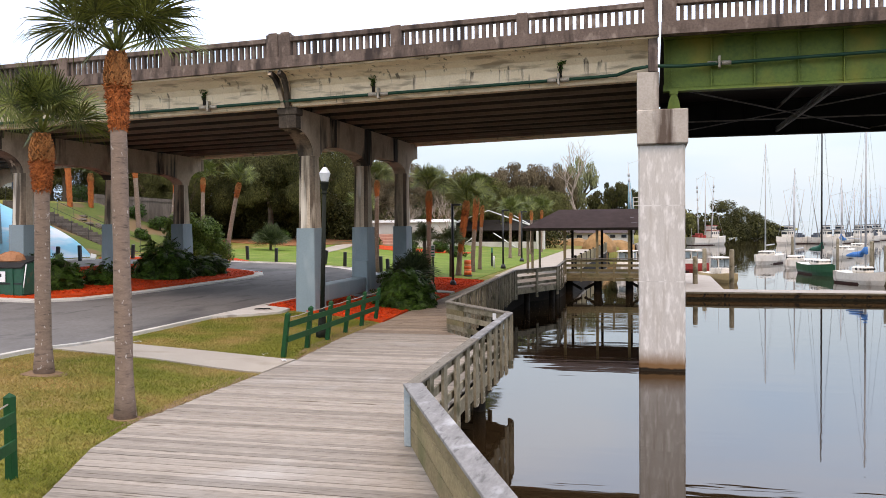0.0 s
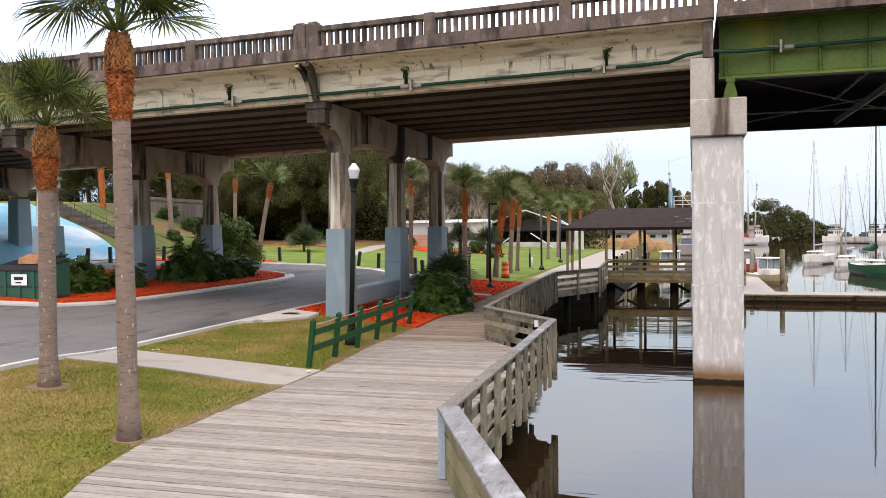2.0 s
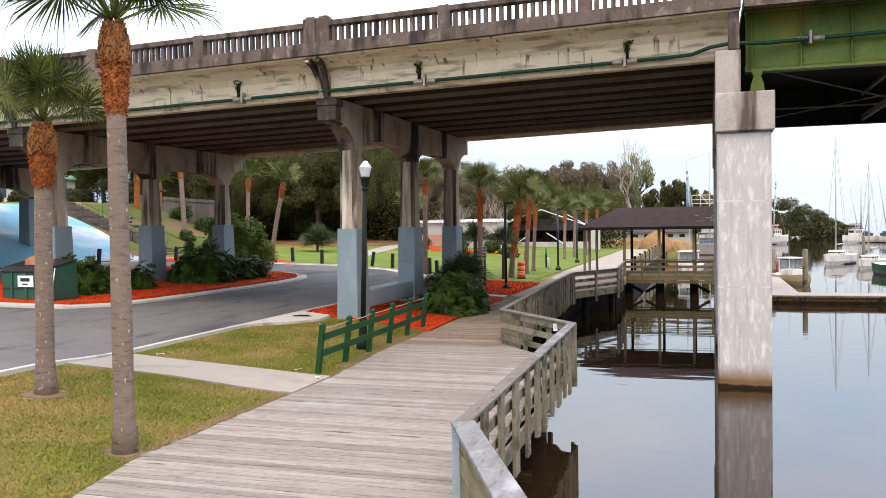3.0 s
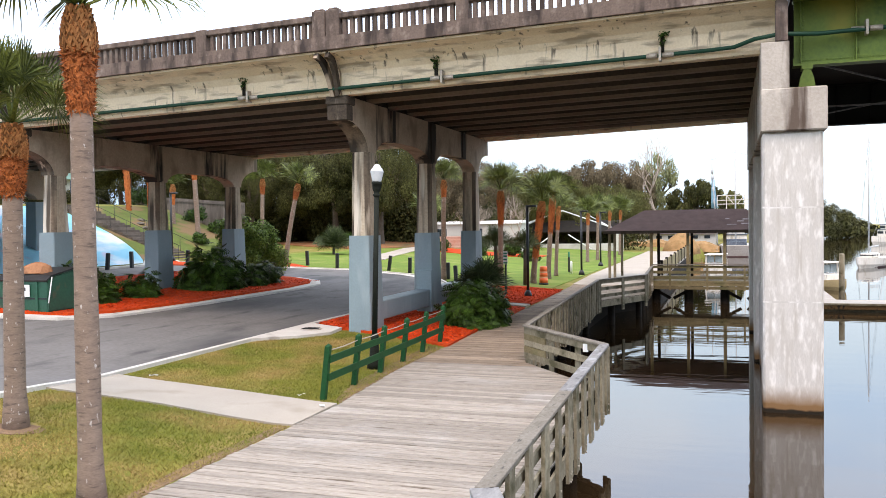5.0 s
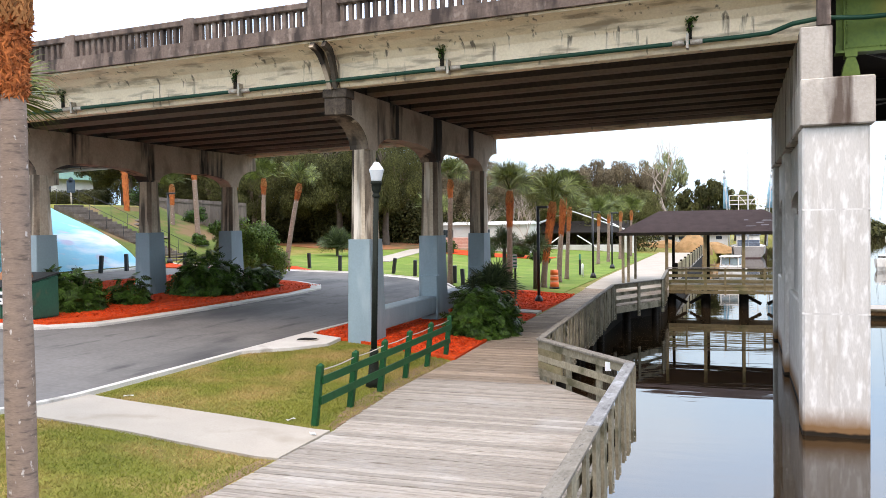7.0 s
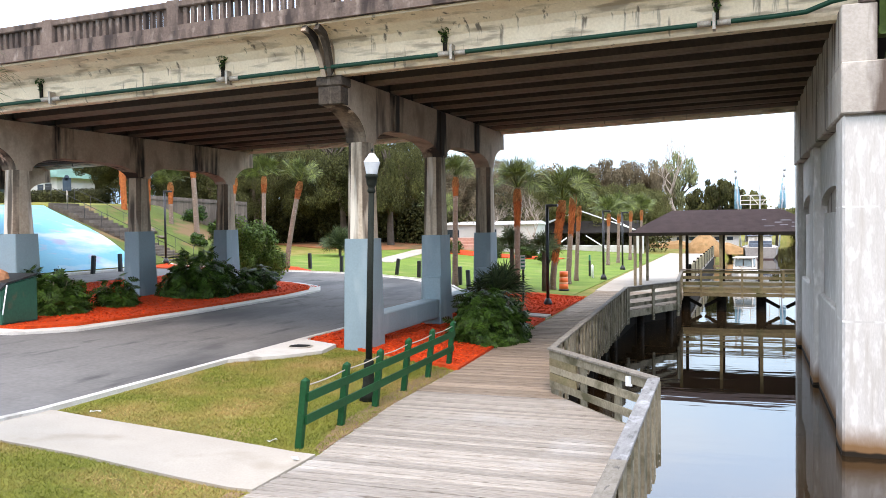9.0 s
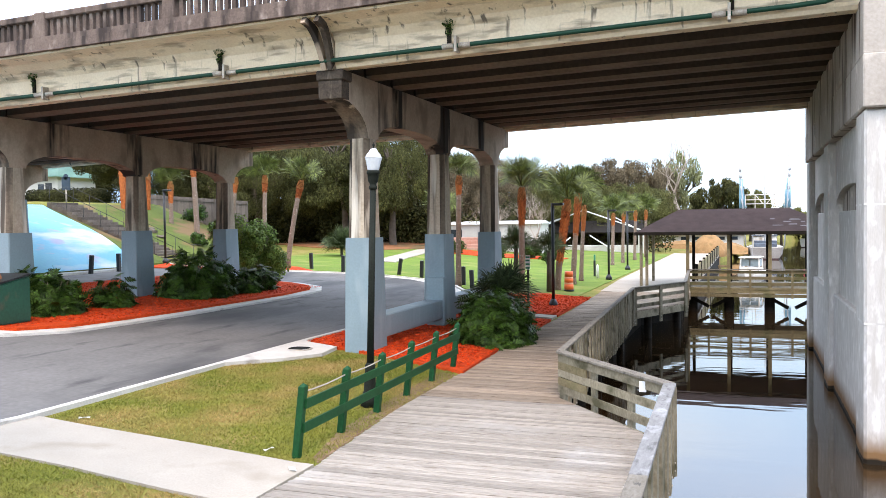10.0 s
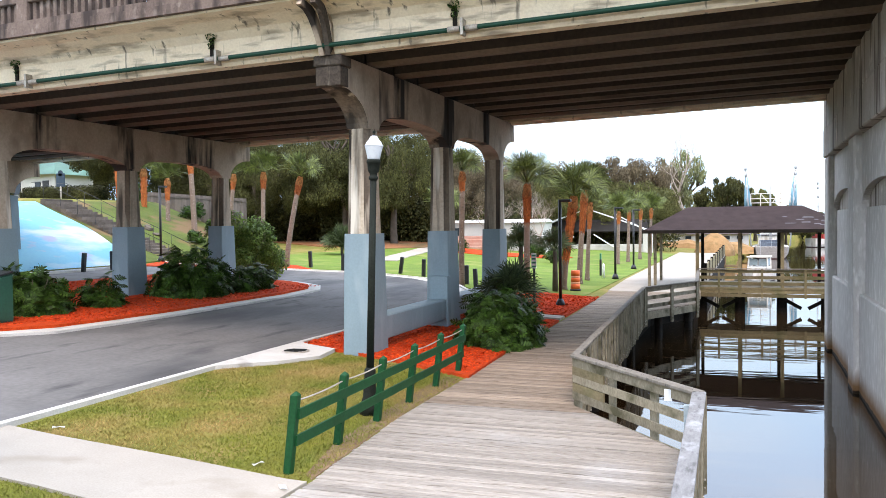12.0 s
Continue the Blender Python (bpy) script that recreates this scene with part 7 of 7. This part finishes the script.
part("foliage", leaf_cloud("foliage", [((-5.2 + 1.0 * i, 0, 0.75), (0.9, 0.9, 1.0)) for i in range(10)], 26000, 0.17, M["oak"], 61), None, hedge)

roundbush = thing("round_bush", (-72.3, 70.5, 5.6), "rounded dark green bush on the bank", "bush")
part("foliage", leaf_cloud("foliage", [((-1.4 + 0.9 * i, 0, 0.8 + 0.2 * (i % 2)), (1.1, 1.0, 0.9)) for i in range(4)], 14000, 0.16, M["oak"], 62), None, roundbush)

M["signblue"] = mat("dark_blue_plate", (0.02, 0.045, 0.07), 0.6, (0.014, 0.03, 0.05), 3, 20, bump=0.02)
marker_sign = thing("marker_sign", (-44.6, 51.2, land(-44.6, 51.2)), "dark blue plaque with a rounded top on a post", "sign")
bm = B()
tube(bm, [(0, 0, -0.2), (0, 0, 0.9)], 0.05, 8)
part("post", bm, M["galv"], marker_sign)
bm = B()
box(bm, -0.36, 0.36, -0.03, 0.03, 0.85, 1.75, 0.01)
tube(bm, [(0, -0.03, 1.75), (0, 0.03, 1.75)], 0.2, 14)
part("plate", bm, M["signblue"], marker_sign)
store = thing("white_building", (-24.2, 81.5, 0.75), "long low white building beyond the park", "building")
bm = B()
box(bm, -3.4, 5.6, -2, 2, -0.3, 2.6)
part("wall", bm, M["stucco"], store)
bm = B()
slab_yz(bm, [(-2.3, 2.55), (2.3, 2.55), (0, 2.85)], -3.6, 5.8)
part("roof", bm, M["white"], store, "pale roof")
for k in range(2):
    bm = B()
    box(bm, -2.8 + 3.6 * k, -1.6 + 3.6 * k, -2.05, -1.98, 1.2, 2.1)
    part("window", bm, M["glassdark"], store)

shed = thing("dock_building", (-9.5, 118, 0.2), "long low white building with small dark windows", "building")
bm = B()
box(bm, -6, 8, -3, 3, -0.4, 1.4)
part("wall", bm, M["stucco"], shed)
bm = B()
slab_yz(bm, [(-3.5, 1.4), (3.5, 1.4), (0, 1.75)], -6.3, 8.3)
part("roof", bm, M["roof"], shed, "dark low roof")
for k in range(9):
    bm = B()
    box(bm, -5.4 + 1.5 * k, -4.7 + 1.5 * k, -3.05, -2.98, 0.75, 1.15)
    part("window", bm, M["glassdark"], shed)

planter = thing("planter_wall", (-25.2, 77.5, 0.95), "low reddish masonry planter wall in the park", "planter")
M["brickred"] = mat("red_masonry", (0.42, 0.16, 0.10), 0.9, (0.50, 0.34, 0.27), 2.5, 14, 0.9, 0.3)
for k in range(4):
    bm = B()
    box(bm, -2.4 + 0.12 * k, 2.4 - 0.12 * k, -0.6 + 0.3 * k, 0.6, 0.3 * k - 0.2, 0.3 * k + 0.3, 0.03)
    part("course", bm, M["brickred"], planter)

stage = thing("park_stage", (-1.7, 0, 0), "white park stage with low wall and slanting white tubes", "stage")
bm = B()
box(bm, -24, -9.6, 92.0, 92.4, -0.2, 1.0, 0.03)
part("low_wall", bm, M["stucco"], stage)
for x in (-9.2, -21.5):
    bm = B()
    box(bm, x - 0.45, x + 0.45, 91.6, 92.6, -0.2, 2.2, 0.04)
    part("pillar", bm, M["stucco"], stage)
for p, q in (((-8.8, 92, 2.3), (-15.5, 94, 4.6)), ((-22, 92, 2.3), (-15.5, 94, 4.6)), ((-9.2, 93, 2.2), (-13, 97, 4.0)), ((-21.5, 93, 2.2), (-18, 97, 4.0)), ((-12, 91.8, 0.4), (-14.5, 91.8, 2.0)), ((-18.5, 91.8, 0.4), (-16.5, 91.8, 1.8))):
    bm = B()
    tube(bm, [p, q], 0.06, 8)
    part("roof_tube", bm, M["white"], stage, "white steel tube")

bm = B()
slab_yz(bm, [(93.6, 2.2), (97.4, 3.4), (97.4, 3.5), (93.6, 2.3)], -21.5, -9.5)
part("roof_panel", bm, M["darkwood"], stage, "dark timber roof panel")
# panel added behind the stage, its dark brown standing in for interior shade
bm = B()
box(bm, -21.5, -9.6, 97.2, 97.4, -0.2, 3.4)
part("rear_wall", bm, M["trunk"], stage, "dark brown panel added for the stage's dim interior")

M["tan"] = mat("tan_timber", (0.36, 0.25, 0.14), 0.85, (0.22, 0.15, 0.08), 2, 14)
M["straw"] = mat("dry_straw", (0.40, 0.23, 0.105), 0.95, (0.24, 0.13, 0.055), 1.5, 18, 0.8, 0.7, stain=(0.20, 0.125, 0.055), stain_scale=1.4, stain_lo=0.52, stain_hi=0.7)
heap = thing("straw_heap", (-4.85, 98, ground_z(-4.85, 98)), "rounded heap of dry tan straw on the bank", "heap")
g = random.Random(17)
bm = B()
rows = []
for i in range(9):
    t = i / 8
    rows.append([bm.verts.new((1.75 * math.sin(1.571 * (1 - t) ** 0.75) * math.cos(0.3927 * k) * g.uniform(0.93, 1.05) + 0.001, 1.6 * math.sin(1.571 * (1 - t) ** 0.75) * math.sin(0.3927 * k), 2.1 * t - 0.3 + g.uniform(-0.05, 0.05))) for k in range(16)])
for a, b in zip(rows, rows[1:]):
    for k in range(16):
        bm.faces.new((a[k], a[(k + 1) % 16], b[(k + 1) % 16], b[k]))
bm.faces.new(rows[-1])
for v in bm.verts:
    v.co *= 1.18
part("heap", bm, M["straw"], heap)

berm = thing("earth_bank", (-9.5, 111, 0), "low bank of brown earth before the white building", "earth bank")
bm = B()
rows = []
for i in range(40):
    x = -8.5 + 17 * i / 39
    h = (0.85 + 0.16 * math.sin(1.9 * x) + g.uniform(-0.08, 0.08)) * min(1.0, (i + 0.3) / 5, (39.3 - i) / 5)
    rows.append([bm.verts.new((x, y, z)) for y, z in ((-2.0, -0.6), (-1.2, h * 0.6), (-0.4, h * 0.95), (0.4, h), (1.4, h * 0.5), (2.0, -0.6))])
for a, b in zip(rows, rows[1:]):
    for k in range(5):
        bm.faces.new((a[k], b[k], b[k + 1], a[k + 1]))
bm.faces.new(rows[0])
bm.faces.new(rows[-1][::-1])
bmesh.ops.recalc_face_normals(bm, faces=bm.faces[:])
part("earth", bm, M["straw"], berm)

rack = thing("timber_rack", (-3.7, 94, ground_z(-3.7, 94)), "tan open timber rack with rails beside the straw", "timber rack")
for k in range(5):
    bm = B()
    box(bm, -1.15 + 0.55 * k, -1.03 + 0.55 * k, -0.06, 0.06, -0.3, (1.5, 1.1, 1.9, 1.1, 1.5)[k])
    part("post", bm, M["tan"], rack)
for z in (0.35, 0.75, 1.05):
    bm = B()
    box(bm, -1.2, 1.25, -0.12, -0.065, z, z + 0.13)
    part("rail", bm, M["tan"], rack)

# grass blades on the near lawns
def blades(name, count, seed, inside, x0, x1, y0, y1):
    g = np.random.default_rng(seed)
    x, y = g.uniform(x0, x1, count), g.uniform(y0, y1, count)
    keep = np.array([inside(a, b) for a, b in zip(x, y)])
    x, y = x[keep], y[keep]
    z = np.array([land(a, b) - 0.03 for a, b in zip(x, y)])
    n = len(x)
    h = g.uniform(0.02, 0.05, n)
    a = g.uniform(0, 6.28, n)
    lean = g.normal(0, 0.035, (n, 2))
    w = 0.008
    b0 = np.stack([x - np.cos(a) * w, y - np.sin(a) * w, z], 1)
    b1 = np.stack([x + np.cos(a) * w, y + np.sin(a) * w, z], 1)
    tp = np.stack([x + lean[:, 0], y + lean[:, 1], z + h], 1)
    me = bpy.data.meshes.new(name)
    me.from_pydata(np.stack([b0, b1, tp], 1).reshape(-1, 3).tolist(), [], np.arange(3 * n).reshape(-1, 3).tolist())
    me.materials.append(M["blade"])
    return tagged(new(name, me), "short green and straw-brown lawn grass", "grass", kind="stuff")


def lawn_near(x, y):
    if not -12.2 < x < at_y(LEFT, y) - 0.05:
        return False
    if y > 24.3 + 0.385 * (-7.15 - x) or (x < -10.9 and y > 22.4 + 1.63 * (x + 12.3)):
        return False
    if math.hypot(x + 7.25, y - 10.6) < 0.26 or math.hypot(x + 10.45, y - 12.55) < 0.38:
        return False
    return not 14.98 + 0.02 * (-6.9 - x) < y < 16.72 + 0.07 * (-6.9 - x)


M["blade"] = mat("grass_blade", (0.22, 0.215, 0.036), 0.85, (0.12, 0.14, 0.02), 0.8, 4, 0.7, 0.0, island=0.28, stain=(0.36, 0.235, 0.085), stain_scale=0.55, stain_lo=0.44, stain_hi=0.66)
blades("lawn_grass", 360000, 4, lawn_near, -12.3, -3.5, 2.0, 26.5)

# scraps of paper on the lawn and the deck
for sx, sy, sz, turn in ((-11.55, 17.35, land(-11.55, 17.35), 20), (-7.86, 17.14, land(-7.86, 17.14), 70), (-7.0, 16.35, 0.03, 140)):
    scrap = thing("paper_scrap", pose(sx, sy, sz, 0, 0, turn), "small crumpled white scrap of paper", "litter", "scraps of paper")
    bm = B()
    vs = [bm.verts.new(p) for p in ((-0.09, -0.03, 0.0), (0.0, -0.04, 0.03), (0.1, -0.02, 0.005), (0.09, 0.03, 0.02), (-0.01, 0.04, 0.0), (-0.1, 0.02, 0.025))]
    bm.faces.new((vs[0], vs[1], vs[4], vs[5]))
    bm.faces.new((vs[1], vs[2], vs[3], vs[4]))
    bmesh.ops.solidify(bm, geom=bm.faces[:], thickness=0.004)
    part("sheet", bm, M["white"], scrap)

# bark chips scattered over the near mulch beds
def chips(name, count, seed, x0, x1, y0, y1, lift, inside):
    g = np.random.default_rng(seed)
    x, y = g.uniform(x0, x1, count), g.uniform(y0, y1, count)
    keep = np.array([inside(a, b) for a, b in zip(x, y)])
    x, y = x[keep], y[keep]
    c = np.stack([x, y, [land(a, b) + lift + 0.012 for a, b in zip(x, y)]], 1)
    u = g.normal(size=c.shape) * (1, 1, 0.25)
    u /= np.linalg.norm(u, axis=1, keepdims=True)
    nrm = g.normal(size=c.shape) * (0.4, 0.4, 1)
    s = g.uniform(0.04, 0.1, len(c))
    return tagged(new(name, quads(name, c, nrm, u, s * 0.45, s, M["chip"])), "bright red bark chips on the bed", "mulch", kind="stuff")


M["chip"] = mat("red_chip", (0.78, 0.08, 0.012), 0.9, (0.45, 0.035, 0.008), 3, 20, 0.6, 0.2, island=0.4)
chips("bed_chips", 16000, 6, -12.2, -7.2, 24.3, 34.5, 0.05, lambda x, y: y > 24.45 + 0.32 * (-7.2 - x) and x < at_y(LEFT, y))
chips("island_chips", 22000, 7, -27, -18.5, 23, 40, 0.15, lambda x, y: x < -18.6 and y < 39 and (x < -19.6 or y > 25))

dump = thing("dumpster", (-21.12, 23.85, land(-21.1, 23.9) - 0.03), "green steel dumpster with cardboard on top", "dumpster")
M["dumpgreen"] = mat("dumpster_green", (0.008, 0.085, 0.048), 0.5, (0.006, 0.06, 0.034), 1, 12, stain=(0.12, 0.07, 0.04), stain_scale=1.5, stain_lo=0.62, stain_hi=0.75)
bm = B()
slab_yz(bm, [(-0.9, 0.15), (0.9, 0.15), (0.9, 1.5), (-0.6, 1.3), (-0.9, 1.15)], -1.0, 1.0)
for x in (-0.6, 0, 0.6):
    box(bm, x - 0.05, x + 0.05, -0.96, -0.9, 0.15, 1.15)
part("bin_body", bm, M["dumpgreen"], dump)
bm = B()
slab_yz(bm, [(-0.95, 1.16), (-0.62, 1.32), (0.95, 1.53), (0.95, 1.58), (-0.64, 1.37), (-0.98, 1.2)], -1.03, 1.03)
part("lid", bm, M["black"], dump, "black plastic lid")
bm = B()
box(bm, -0.3, 0.35, -0.985, -0.965, 0.65, 1.05)
plate = part("sign_plate", bm, M["white"], dump, "white sign plate with a dark mark")
bm = B()
box(bm, -0.18, 0.2, -0.992, -0.986, 0.84, 0.96)
part("mark", bm, M["black"], plate)
bm = B()
box(bm, -0.12, 0.12, -0.992, -0.986, 0.72, 0.77)
part("mark", bm, M["black"], plate)
bm = B()
bmesh.ops.create_icosphere(bm, subdivisions=2, radius=1)
rg = random.Random(8)
for v in bm.verts:
    v.co = Vector((0.1 + v.co.x * 0.55, -0.1 + v.co.y * 0.5, 1.4 + max(0.0, v.co.z) * 0.42)) + Vector((rg.uniform(-0.05, 0.05), rg.uniform(-0.05, 0.05), rg.uniform(-0.03, 0.03)))
M["brownpaper"] = mat("brown_paper", (0.42, 0.19, 0.095), 0.8, (0.30, 0.13, 0.065), 3, 14)
part("cardboard", bm, M["brownpaper"], dump, "crumpled brown cardboard on the lid")
bm = B()
slab_yz(bm, [(-0.88, 0.2), (0.88, 0.2), (0.88, 1.46), (-0.6, 1.27), (-0.88, 1.12)], 1.0, 1.04)
part("side_plate", bm, M["dumpgreen"], dump)
bm = B()
tube(bm, [(1.08, -0.7, 1.3), (1.1, -0.98, 0.45)], 0.022, 6)
part("lift_rod", bm, M["white"], dump, "white steel rod")
bm = B()
box(bm, -1.0, 1.0, -0.93, -0.905, 0.56, 0.62)
part("seam", bm, M["black"], dump)
for piece in dump.children_recursive:
    piece.data.transform(Matrix.Diagonal((1, 0.68, 0.95, 1)))

chips("bench_bed_chips", 14000, 9, -12.3, -7.5, 36, 43.8, 0.05, lambda x, y: x > -12.2 and y < 43.2 - 0.1 * (-7.5 - x) and (x > -10.2 or y < 41.5))
